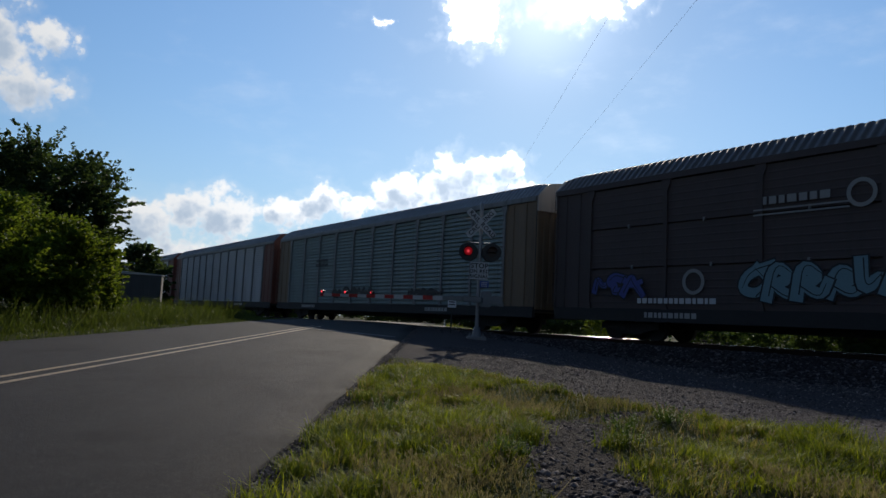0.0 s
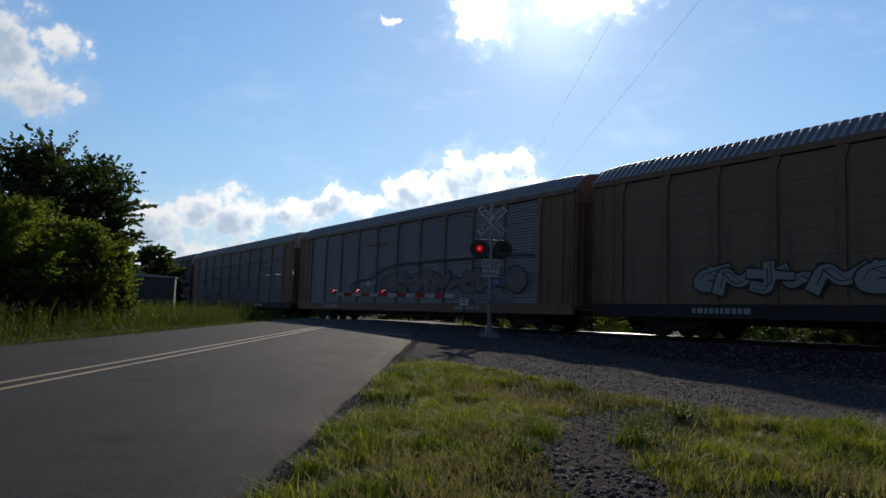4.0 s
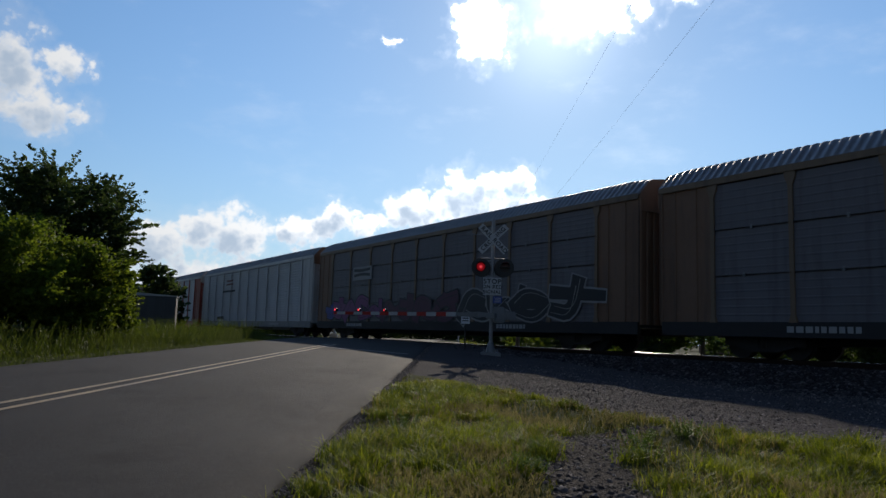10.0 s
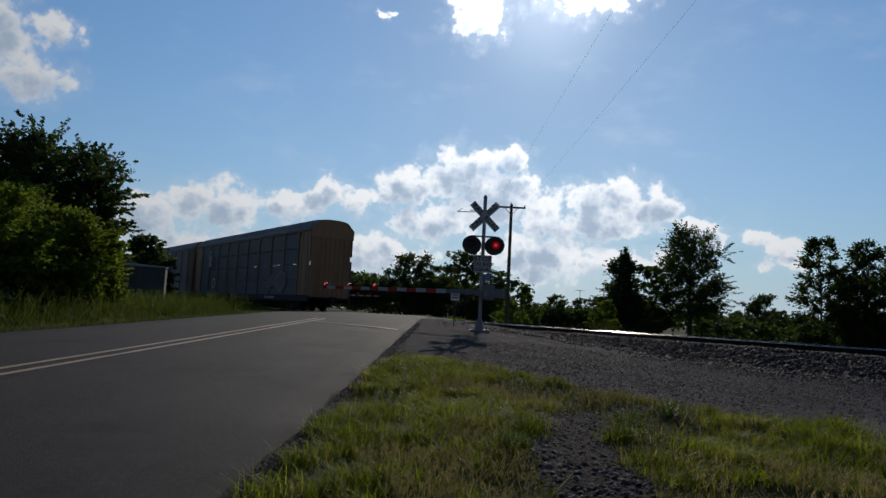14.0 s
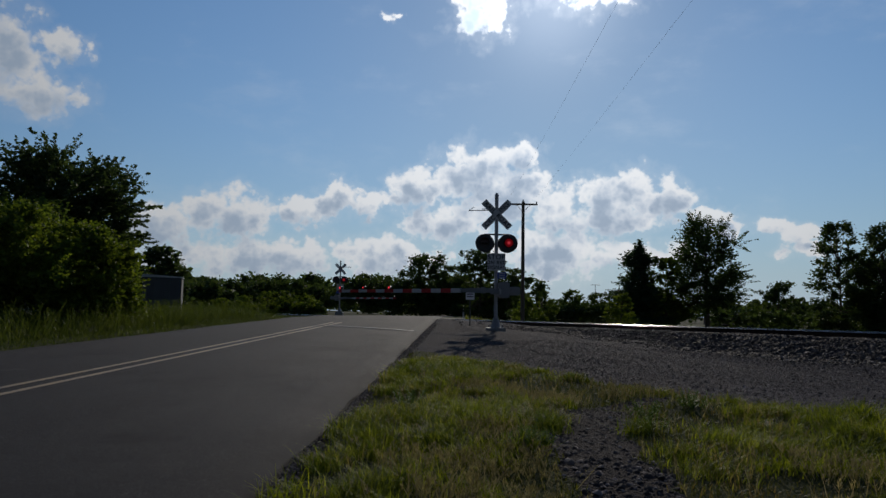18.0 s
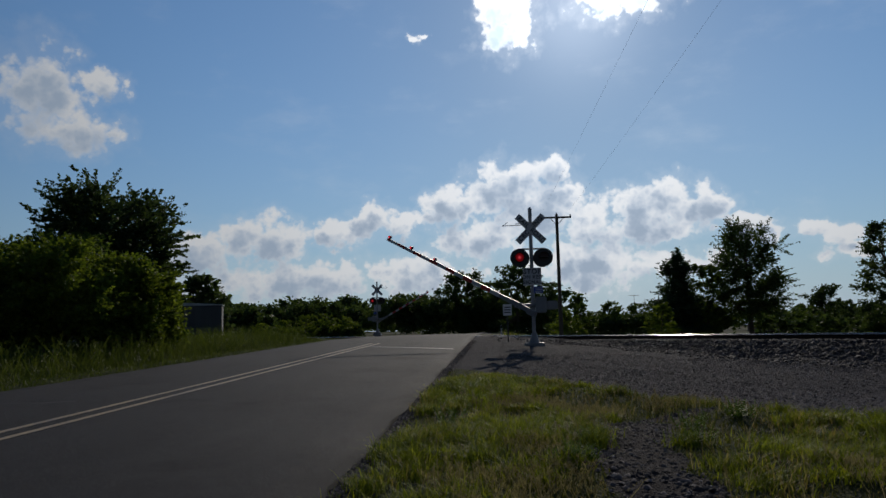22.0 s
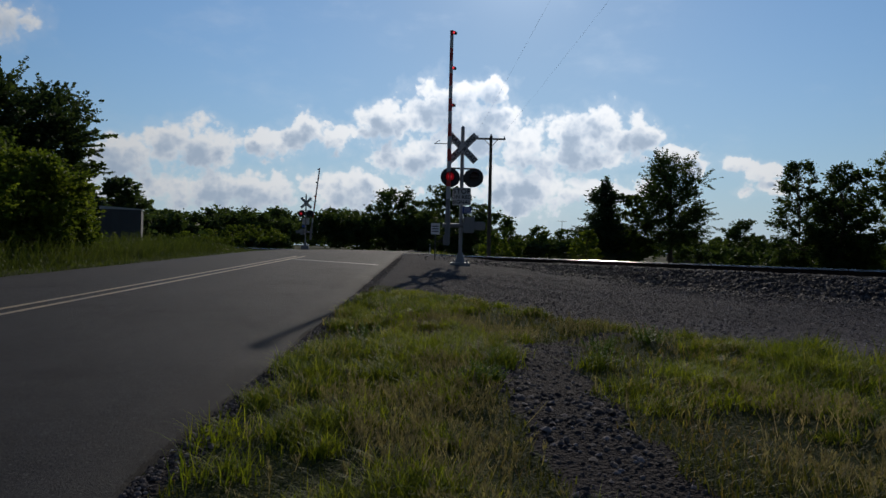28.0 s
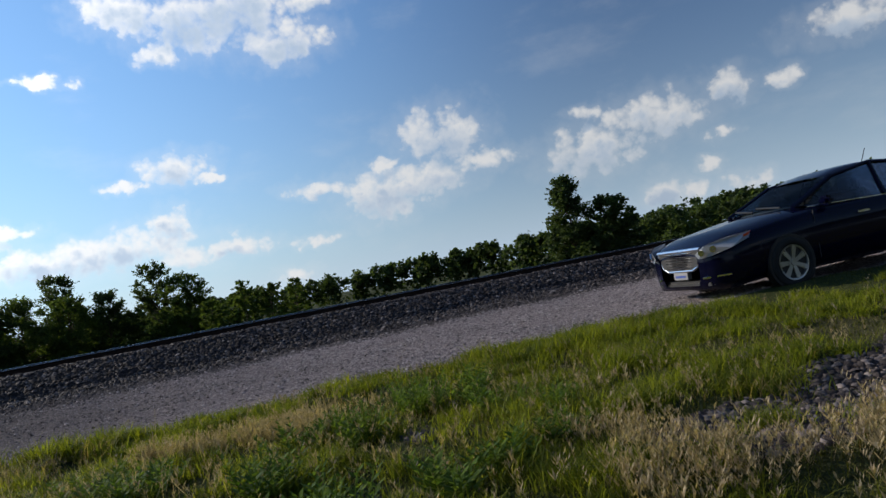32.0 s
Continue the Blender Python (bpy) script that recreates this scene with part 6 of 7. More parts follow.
def build_trees():
    # by the road on the far lane's side
    broad_tree("tree", -15.9, 28.8, 6.4, 5.8, LEAF_DEEP, "tall dark dense leafy tree behind roadside bushes", 17, 56000, 0.105, 0.24, 56, 0.34, reach=1.5, spray=0.66, form="vase")
    broad_tree("tree", -20.3, 28.6, 4.4, 4.6, LEAF_DEEP, "low dark dense leafy tree behind roadside bushes", 12, 22000, 0.12, 0.2, 40, 0.10, reach=1.3, spray=0.7)
    for k, (x, y, h, w, m, c) in enumerate([(-13.1, 20.2, 3.55, 4.0, LEAF_BRIGHT, 18000), (-11.8, 22.3, 3.2, 3.0, LEAF_BRIGHT, 14000), (-11.6, 23.8, 2.7, 2.2, LEAF_BRIGHT, 7000),
                                            (-15.6, 18.6, 3.9, 4.4, LEAF_BRIGHT, 14000), (-14.8, 24.0, 4.2, 4.4, LEAF_MID, 12000), (-17.5, 20.5, 4.4, 5.0, LEAF_MID, 9000)]):
        broad_tree("bush", x, y, h, w, m, "broad green roadside bush in long grass", 20 + k, int(c * 1.5), 0.085, 0.07, 60, 0.24, group="roadside bushes", reach=1.2)
    broad_tree("tree", -27.5, 66.0, 6.2, 6.2, LEAF_DEEP, "dark rounded tree beyond the track", 30, 6000, 0.30, 0.2, 40, 0.05)
    # beyond the track, along the road and to its right
    far = [("tree", -9.4, 200.0, 16.6, 17.0, LEAF_DARK, 3600), ("tree", -2.0, 204.0, 14.0, 12.0, LEAF_DARK, 2600), ("tree", 5.6, 190.0, 17.6, 17.0, LEAF_DARK, 4000), ("tree", 13.5, 192.0, 13.0, 11, LEAF_DARK, 2500),
           ("tree", -18.5, 205.0, 11.0, 12.0, LEAF_DARK, 2400), ("bush", 12.6, 109.0, 4.6, 4.6, LEAF_MID, 1600), ("bush", 18.6, 118.0, 5.1, 5.0, LEAF_MID, 1600), ("bush", 22.8, 118.0, 4.6, 4.6, LEAF_MID, 1500),
           ("bush", 9.6, 100.0, 3.4, 4.0, LEAF_BRIGHT, 1200), ("bush", 17.4, 78.0, 3.5, 3.0, LEAF_BRIGHT, 1300), ("bush", 14.8, 116.0, 3.4, 4.0, LEAF_MID, 1000)]
    for k, (n, x, y, h, w, m, c) in enumerate(far):
        broad_tree(n, x, y, h, w, m, "dark spreading tree beyond the crossing" if n == "tree" else "low green bush in the field beyond the track", 50 + k, int(c * 2.6), 0.045 * h ** 0.75 + 0.10, 0.025 * h, 36, 0.05,
                   group="trees beyond the crossing" if n == "tree" else "field bushes")
    for k, (x, y, h) in enumerate([(-33.4, 125.6, 4.4), (-30.0, 126.5, 4.5), (-26.2, 127.3, 3.9), (-37, 126.0, 3.6), (-41.5, 126, 3.2)]):
        broad_tree("bush", x, y, h, 4.0, LEAF_BRIGHT, "bright green bush on the far side of the road", 70 + k, 1500, 0.25, 0.08, 26, 0.05, group="bushes by the far road")
    pine_tree(26.6, 106.8, 12.2, 8.4, 80, "dark layered pine tree in a field beyond the track")
    broad_tree("tree", 35.5, 104.2, 15.1, 11.4, LEAF_DARK, "tall dark oak tree with a bare lower trunk", 81, 30000, 0.21, 0.34, 42, 0.26, reach=1.5, spray=0.6)
    broad_tree("tree", 30.2, 106.0, 9.6, 6.6, LEAF_MID, "leafy tree between a pine and an oak", 82, 12000, 0.25, 0.2, 30, 0.08)
    broad_tree("tree", 68.2, 155.7, 8.6, 9.4, LEAF_DARK, "lone rounded tree far out in the field", 83, 10000, 0.30, 0.32, 26, 0.26)
    broad_tree("bush", 62.0, 150.0, 4.0, 7.0, LEAF_MID, "low bush by a distant farm building", 84, 1200, 0.4, 0.1, 20, 0.03)
    # the grove that the camera sweeps along
    grove = [(48.6, 93.1, 13.2, 8.0, LEAF_DARK), (53.0, 91.0, 12.9, 7.2, LEAF_DARK), (57.6, 87.8, 14.2, 8.0, LEAF_MID), (61.5, 84.5, 11.0, 8.0, LEAF_DARK), (65.6, 82.1, 8.8, 7.0, LEAF_DARK),
             (70.0, 79.5, 7.6, 7.0, LEAF_MID), (79.5, 83.1, 10.6, 6.0, LEAF_DARK), (74.5, 76.5, 6.8, 6.4, LEAF_MID), (80.2, 75.5, 7.0, 5.6, LEAF_DARK), (84.6, 70.4, 9.9, 5.6, LEAF_DARK),
             (83.0, 64.5, 7.5, 6.0, LEAF_MID), (55.0, 96.0, 9.0, 8.0, LEAF_DARK), (63.0, 90.0, 8.5, 8.5, LEAF_DARK)]
    for k, (x, y, h, w, m) in enumerate(grove):
        broad_tree("tree", x, y, h, w * (1.3 if x > 58 else 1.0), m, "dark leafy tree in the grove beyond the track", 100 + k, 20000, 0.22, 0.2, 44, 0.06, group="grove beyond the track", reach=1.2, spray=0.45)
    for k, (x, y, h) in enumerate([(74.8, 50.0, 4.7), (76.5, 47.5, 3.8), (82.2, 47.3, 4.0), (79.0, 53.0, 4.0), (72.6, 53.2, 3.0)]):
        broad_tree("bush", x, y, h, 3.6, LEAF_MID, "young leafy tree at the field edge", 130 + k, 3600, 0.24, 0.07, 26, 0.04, group="young trees at the field edge")
    broad_tree("tree", 79.4, 10.8, 8.9, 8.0, LEAF_DARK, "dark dense pointed tree beside the track", 140, 22000, 0.22, 0.2, 50, 0.02, form="cone")
    broad_tree("tree", 80.5, 6.6, 6.0, 6.6, LEAF_DARK, "dark low dense tree beside the track", 141, 10000, 0.28, 0.2, 34, 0.02)
    # far woods round the fields
    tree_line("far_wood", [(-190, 250), (-120, 262), (-60, 276), (-20, 285), (30, 300)], 16.0, 10, 50000, LEAF_DARK, "long dark far wood behind the fields", 150, 1.1)
    tree_line("far_wood", [(-95, 168), (-60, 178), (-28, 188), (2, 200), (20, 215)], 10.5, 6, 80000, LEAF_DARK, "dark wood behind the crossing", 157, 0.46)
    tree_line("far_wood", [(-75, 150), (-52, 142), (-46, 140)], 7.5, 4, 16000, LEAF_DARK, "dark hedge trees beyond the track", 151, 0.5)
    tree_line("far_hedge", [(-64, 128), (-48, 126), (-24, 128)], 2.6, 2, 12000, LEAF_DARK, "low dark hedge along the far field", 152, 0.34)
    tree_line("far_hedge", [(9, 112), (18, 114), (26, 113), (34, 110)], 3.3, 1.5, 8000, LEAF_DARK, "low dark growth at the feet of the field trees", 159, 0.35)
    tree_line("far_hedge", [(42, 122), (56, 118), (66, 108), (88, 82), (92, 62)], 2.6, 1.5, 12000, LEAF_DARK, "low dark hedge behind the grove", 160, 0.4)
    tree_line("far_wood", [(120, 330), (190, 230), (252, 121), (262, 100), (252, 70), (240, 40), (232, 10), (215, -30), (190, -70)], 9.6, 12, 90000, LEAF_DARK, "far wood along the fields", 153, 1.0)
    tree_line("far_wood", [(150, 6), (150, -8), (149, -22), (146, -45), (135, -80)], 5.8, 6, 40000, LEAF_DARK, "row of dark trees behind the parked car", 154, 0.40)
    tree_line("far_wood", [(-400, 500), (-100, 700), (300, 720), (560, 420)], 15, 20, 22000, LEAF_DARK, "very far low wood on the horizon", 155, 3.2)
    # a wood added behind the camera, never in view, to darken the car's reflections
    tree_line("far_wood", [(-160, -60), (-60, -95), (40, -100), (130, -90)], 15, 8, 14000, LEAF_DARK, "dark wood behind the road", 158, 1.6)
    # the wall of growth up the far lane, out of view
    tree_line("roadside_growth", [(-36, 6), (-28, 14), (-24, 20), (-27, 28)], 6.5, 2, 9000, LEAF_DARK, "dark thick roadside growth", 156, 0.4)


def build_farmhouse():
    h = thing("farm_building", "low dark farm building far beyond the field trees", "building", pose(52.0, 141.0, float(ground_z(52, 141)), 0, 0, -20))
    wallm = plain("farm_wall", (0.035, 0.033, 0.032), 0.95)
    bm = box(bmesh.new(), -4.0, 4.0, -3, 3, 0, 1.5)
    part("wall", bm, wallm, h)
    bm = bmesh.new()
    shape(bm, [(-3.4, 1.5), (3.4, 1.5), (0, 2.9)], -4.4, 4.4, "x")
    part("roof", bm, plain("farm_roof", (0.025, 0.023, 0.023), 0.95, 0.0, 0.05), h)
    for x in (-2, 2):
        bm = box(bmesh.new(), x - 0.4, x + 0.4, -3.03, -2.99, 0.5, 1.2)
        part("window", bm, BLACK_METAL, h)


build_trees()
build_farmhouse()
# ---- the parked saloon ----
CAR_PAINT = plain("car_navy", (0.0020, 0.0027, 0.015), 0.10, 0.0, 0.20)
CHROME = plain("chrome", (0.75, 0.75, 0.76), 0.12, 1.0)
RUBBER = plain("tyre_rubber", (0.014, 0.014, 0.014), 0.85)
RIM = plain("alloy_rim", (0.45, 0.46, 0.48), 0.3, 0.9)
TRIM_BLACK = plain("black_trim", (0.012, 0.012, 0.013), 0.5)
SEAT = plain("seat_cloth", (0.16, 0.15, 0.14), 0.9)


def glass_build(n):
    g = n.add("ShaderNodeBsdfGlossy")
    g.inputs[0].default_value, g.inputs[1].default_value = (0.9, 0.95, 1.0, 1), 0.03
    t = n.add("ShaderNodeBsdfTransparent")
    t.inputs[0].default_value = (0.20, 0.22, 0.23, 1)
    f = n.add("ShaderNodeFresnel")
    f.inputs[0].default_value = 1.32
    s = n.add("ShaderNodeMixShader")
    n.put(s.inputs[0], n.math("MULTIPLY", f.outputs[0], 0.5))
    n.put(s.inputs[1], t.outputs[0])
    n.put(s.inputs[2], g.outputs[0])
    return s.outputs[0]


CAR_GLASS = surface("tinted_glass", glass_build)
LAMP_GLASS = plain("lamp_glass", (0.42, 0.43, 0.45), 0.22, 0.35)
AMBER = plain("amber_lens", (0.50, 0.10, 0.02), 0.25)


def loft(sections, mat, name, closed=False, smooth=True):
    """Skin over cross sections, each a list of (x, y, z) of one length; mirrored to -y."""
    bm = bmesh.new()
    for sgn in (1, -1):
        rows = [[bm.verts.new((x, y * sgn, z)) for x, y, z in s] for s in sections]
        for a, b in zip(rows, rows[1:]):
            for i in range(len(a) - 1):
                q = (a[i], b[i], b[i + 1], a[i + 1])
                bm.faces.new(q if sgn > 0 else q[::-1])
    bmesh.ops.remove_doubles(bm, verts=bm.verts[:], dist=0.002)
    bmesh.ops.recalc_face_normals(bm, faces=bm.faces[:])
    return mesh_of(bm, name, mat, smooth)


# x, half width, sill z, belt z, top z at the middle
BODY = [(2.43, 0.44, 0.24, 0.61, 0.655), (2.385, 0.64, 0.18, 0.67, 0.73), (2.27, 0.775, 0.16, 0.72, 0.80), (2.07, 0.865, 0.17, 0.775, 0.88), (1.75, 0.905, 0.20, 0.82, 0.93), (1.38, 0.92, 0.20, 0.86, 0.985),
        (1.0, 0.92, 0.20, 0.90, 1.03), (0.70, 0.92, 0.20, 0.925, 1.05), (0.0, 0.92, 0.20, 0.94, 1.02), (-0.8, 0.92, 0.20, 0.96, 1.02), (-1.5, 0.915, 0.20, 0.985, 1.06), (-1.9, 0.89, 0.22, 1.0, 1.10),
        (-2.2, 0.84, 0.26, 0.99, 1.10), (-2.38, 0.72, 0.32, 0.90, 1.02), (-2.44, 0.5, 0.4, 0.8, 0.86)]
# roof line: x, half width at the glass foot, foot z, half width at the roof, roof z
CABIN = [(1.02, 0.62, 1.03, 0.60, 1.045), (0.62, 0.72, 1.0, 0.60, 1.20), (0.22, 0.79, 0.99, 0.585, 1.36), (-0.12, 0.80, 0.985, 0.58, 1.445), (-0.5, 0.80, 0.99, 0.575, 1.475), (-0.95, 0.80, 1.0, 0.57, 1.46),
         (-1.35, 0.79, 1.02, 0.555, 1.39), (-1.72, 0.74, 1.05, 0.53, 1.25), (-2.02, 0.66, 1.09, 0.52, 1.11)]


def lerp3(a, b, t):
    return tuple(u + (v - u) * t for u, v in zip(a, b))


def wheel(parent, x, y):
    w = new("wheel")
    w.parent = parent
    w.location = (x, y, 0.335)
    s = 1 if y > 0 else -1
    bm = bmesh.new()
    n = 36
    prof = [(0.225, -0.10), (0.29, -0.11), (0.325, -0.095), (0.335, -0.05), (0.335, 0.05), (0.325, 0.095), (0.29, 0.11), (0.225, 0.10)]
    rings = [[bm.verts.new((r * math.cos(k * 2 * math.pi / n), yy, r * math.sin(k * 2 * math.pi / n))) for r, yy in prof] for k in range(n)]
    for k in range(n):
        a, b = rings[k], rings[(k + 1) % n]
        for i in range(len(prof)):
            j = (i + 1) % len(prof)
            bm.faces.new((a[i], b[i], b[j], a[j]))
    bmesh.ops.recalc_face_normals(bm, faces=bm.faces[:])
    part("tyre", bm, RUBBER, w, smooth=True)
    bm = bmesh.new()
    rod(bm, (0, 0.00 * s, 0), (0, 0.02 * s, 0), 0.225, seg=36)
    part("brake_disc", bm, TRIM_BLACK, w)
    bm = bmesh.new()
    rod(bm, (0, 0.05 * s, 0), (0, 0.10 * s, 0), 0.045, 0.04, seg=16)
    for k in range(7):
        a = k * 2 * math.pi / 7
        d, e = Vector((math.cos(a), 0, math.sin(a))), Vector((-math.sin(a), 0, math.cos(a)))
        vs = []
        for r, wd, yy in ((0.035, 0.022, 0.09), (0.215, 0.036, 0.098)):
            for q in (-1, 1):
                vs.append(d * r + e * wd * q + Vector((0, yy * s, 0)))
        top = [bm.verts.new(v) for v in (vs[0], vs[1], vs[3], vs[2])]
        low = [bm.verts.new(v - Vector((0, 0.03 * s, 0))) for v in (vs[0], vs[1], vs[3], vs[2])]
        bm.faces.new(top)
        bm.faces.new(low[::-1])
        for q in range(4):
            bm.faces.new((top[q], low[q], low[(q + 1) % 4], top[(q + 1) % 4]))
    prev = None
    rings = []
    for k in range(36):
        a = k * math.pi / 18
        rings.append([bm.verts.new((r * math.cos(a), yy * s, r * math.sin(a))) for r, yy in ((0.205, 0.07), (0.21, 0.105), (0.228, 0.108), (0.23, 0.09))])
    for k in range(36):
        a, b = rings[k], rings[(k + 1) % 36]
        for i in range(3):
            bm.faces.new((a[i], b[i], b[i + 1], a[i + 1]))
    bmesh.ops.recalc_face_normals(bm, faces=bm.faces[:])
    part("rim", bm, RIM, w)


def build_car():
    c = thing("car", "dark navy blue four-door saloon car parked on the gravel lot", "car", pose(11.75, -1.80, float(ground_z(11.2, -1.5)) - 0.01, 0, 0, math.degrees(math.atan2(DY, DX))))
    secs = []
    for x, w, zs, zb, zt in BODY:
        secs.append([(x, 0.0, zs - 0.0), (x, w * 0.86, zs), (x, w * 0.97, zs + 0.10), (x, w, zs + (zb - zs) * 0.45), (x, w * 0.995, zs + (zb - zs) * 0.75), (x, w * 0.965, zb), (x, w * 0.90, zb + (zt - zb) * 0.35),
                     (x, w * 0.62, zb + (zt - zb) * 0.85), (x, 0.0, zt)])
    part("body", loft(secs, CAR_PAINT, "body"), CAR_PAINT, c)
    # roof skin and pillars over the glass
    roof = []
    for x, w0, z0, w1, z1 in CABIN[2:8]:
        roof.append([(x, w1 + 0.015, z1 - 0.035), (x, w1 - 0.03, z1 + 0.002), (x, w1 * 0.5, z1 + 0.022), (x, 0, z1 + 0.028)])
    part("roof", loft(roof[0:6], CAR_PAINT, "roof"), CAR_PAINT, c)

    def pillar(a, b, r, name="pillar"):
        for s in (1, -1):
            part(name, rod(bmesh.new(), (a[0], a[1] * s, a[2]), (b[0], b[1] * s, b[2]), r, seg=8), CAR_PAINT, c)
    pillar((0.98, 0.66, 1.02), (0.22, 0.60, 1.355), 0.035)
    pillar((0.22, 0.60, 1.355), (-0.5, 0.59, 1.462), 0.03)
    pillar((-0.42, 0.80, 0.98), (-0.5, 0.585, 1.46), 0.035)
    pillar((-0.5, 0.59, 1.462), (-1.35, 0.57, 1.38), 0.03)
    pillar((-1.35, 0.57, 1.38), (-1.9, 0.70, 1.06), 0.06)
    # panes
    def pane(name, pts, both=True):
        for s in ((1, -1) if both else (1,)):
            bm = bmesh.new()
            bm.faces.new([bm.verts.new((x, y * s, z)) for x, y, z in pts])
            bmesh.ops.solidify(bm, geom=bm.faces[:], thickness=0.005)
            part(name, bm, CAR_GLASS, c)
    pane("windscreen", [(1.0, 0.62, 1.03), (1.06, 0.0, 1.04), (1.0, -0.62, 1.03), (0.22, -0.57, 1.365), (0.19, 0.0, 1.385), (0.22, 0.57, 1.365)], False)
    pane("front_window", [(0.86, 0.73, 1.01), (-0.40, 0.80, 0.985), (-0.47, 0.60, 1.43), (0.22, 0.615, 1.345)])
    pane("rear_window", [(-0.50, 0.80, 0.985), (-1.55, 0.77, 1.03), (-1.30, 0.59, 1.36), (-0.53, 0.60, 1.43)])
    pane("rear_screen", [(-1.38, 0.53, 1.385), (-1.38, -0.53, 1.385), (-2.0, -0.60, 1.09), (-2.0, 0.60, 1.09)], False)
    # inside: dash, seats, wheel
    bm = bmesh.new()
    box(bm, 0.45, 0.95, -0.66, 0.66, 0.80, 1.0, 0.04)
    part("dashboard", bm, TRIM_BLACK, c)
    for y in (-0.36, 0.36):
        for x in (-0.25, -1.15):
            bm = bmesh.new()
            box(bm, x - 0.10, x + 0.08, y - 0.24, y + 0.24, 0.5, 1.1, 0.05)
            box(bm, x - 0.08, x + 0.03, y - 0.13, y + 0.13, 1.12, 1.30, 0.04)
            part("seat", bm, SEAT, c)
    bm = bmesh.new()
    for k in range(20):
        a, b = k * math.pi / 10, (k + 1) * math.pi / 10
        rod(bm, (0.32 + 0.06 * math.sin(a), 0.36 + 0.18 * math.cos(a), 0.98 + 0.17 * math.sin(a)), (0.32 + 0.06 * math.sin(b), 0.36 + 0.18 * math.cos(b), 0.98 + 0.17 * math.sin(b)), 0.015, seg=6)
    part("steering_wheel", bm, TRIM_BLACK, c)
    # nose: a broad grille with chrome frame and bars, headlamps, intake, plate, fog strip
    bm = bmesh.new()
    shape(bm, [(-0.48, 0.715), (0.48, 0.715), (0.39, 0.50), (0.28, 0.45), (-0.28, 0.45), (-0.39, 0.50)], 2.36, 2.42, "x")
    grille = part("grille", bm, TRIM_BLACK, c)
    for k in range(6):
        z = 0.49 + k * 0.038
        hw = 0.36 + 0.09 * k / 5
        bm = bmesh.new()
        for s in (1, -1):
            rod(bm, (2.445, 0.0, z), (2.40, hw * s, z + 0.004), 0.012, seg=6)
        part("grille_bar", bm, CHROME, grille)
    bm = bmesh.new()
    ring = [(-0.49, 0.72), (0.49, 0.72), (0.40, 0.50), (0.28, 0.445), (-0.28, 0.445), (-0.40, 0.50)]
    for k in range(6):
        a, b = ring[k], ring[(k + 1) % 6]
        rod(bm, (2.395 + 0.035 * (1 - abs(a[0]) / 0.52), a[0], a[1]), (2.395 + 0.035 * (1 - abs(b[0]) / 0.52), b[0], b[1]), 0.018 if k else 0.028, seg=8)
    part("grille_frame", bm, CHROME, grille)
    for s in (1, -1):
        bm = bmesh.new()
        pts = [(2.385, 0.44, 0.64), (2.34, 0.58, 0.735), (2.17, 0.76, 0.80), (1.86, 0.905, 0.835), (1.90, 0.905, 0.75), (2.12, 0.83, 0.665), (2.30, 0.68, 0.60), (2.38, 0.50, 0.575)]
        bm.faces.new([bm.verts.new((x + 0.085, y * s * 1.05, z + 0.015)) for x, y, z in pts])
        bmesh.ops.solidify(bm, geom=bm.faces[:], thickness=0.02)
        lamp = part("headlamp", bm, LAMP_GLASS, c, "clear headlamp glass")
        for x, y, z, r in ((2.27, 0.70, 0.675, 0.045), (2.36, 0.57, 0.645, 0.04)):
            bm = bmesh.new()
            rod(bm, (x + 0.09, y * s * 1.03, z + 0.02), (x + 0.115, (y + 0.01) * s * 1.04, z + 0.02), r, seg=14)
            part("reflector", bm, CHROME, lamp)
        bm = bmesh.new()
        bm.faces.new([bm.verts.new((x + 0.09, y * s * 1.055, z + 0.012)) for x, y, z in ((1.96, 0.885, 0.80), (1.86, 0.912, 0.835), (1.90, 0.912, 0.79), (1.97, 0.89, 0.77))])
        bmesh.ops.solidify(bm, geom=bm.faces[:], thickness=0.015)
        part("side_marker", bm, AMBER, lamp)
        bm = bmesh.new()
        rod(bm, (2.435, 0.50 * s, 0.335), (2.24, 0.83 * s, 0.35), 0.016, seg=6)
        part("fog_strip", bm, CHROME, c)
        bm = bmesh.new()
        box(bm, 0.58, 0.72, 0.90 * s - 0.09, 0.90 * s + 0.09, 0.98, 1.10, 0.04)
        part("wing_mirror", bm, CAR_PAINT, c)
        for x in (0.1, -0.95):
            bm = bmesh.new()
            box(bm, x - 0.1, x + 0.1, 0.915 * s - 0.015, 0.915 * s + 0.02, 0.80, 0.825, 0.006)
            part("door_handle", bm, CHROME, c)
        bm = bmesh.new()
        for x0, z0, x1, z1 in ((0.9, 1.0, -0.4, 0.975), (-0.4, 0.975, -1.6, 1.02)):
            rod(bm, (x0, 0.825 * s, z0), (x1, 0.825 * s, z1), 0.010, seg=6)
        part("belt_trim", bm, CHROME, c)
    bm = bmesh.new()
    box(bm, 2.36, 2.43, -0.16, 0.16, 0.33, 0.43, 0.005)
    part("number_plate", bm, ALUMINIUM, c, "pale plate with plain bars")
    bm = bmesh.new()
    box(bm, 2.43, 2.434, -0.12, 0.12, 0.36, 0.39)
    part("plate_bar", bm, SIGN_BLUE, c)
    bm = bmesh.new()
    box(bm, 2.20, 2.40, -0.62, 0.62, 0.20, 0.30, 0.03)
    part("lower_intake", bm, TRIM_BLACK, c)
    bm = bmesh.new()
    for y0, y1 in ((0.5, -0.1), (-0.05, -0.55)):
        rod(bm, (1.04, y0, 1.055), (0.92, y1, 1.10), 0.012, seg=6)
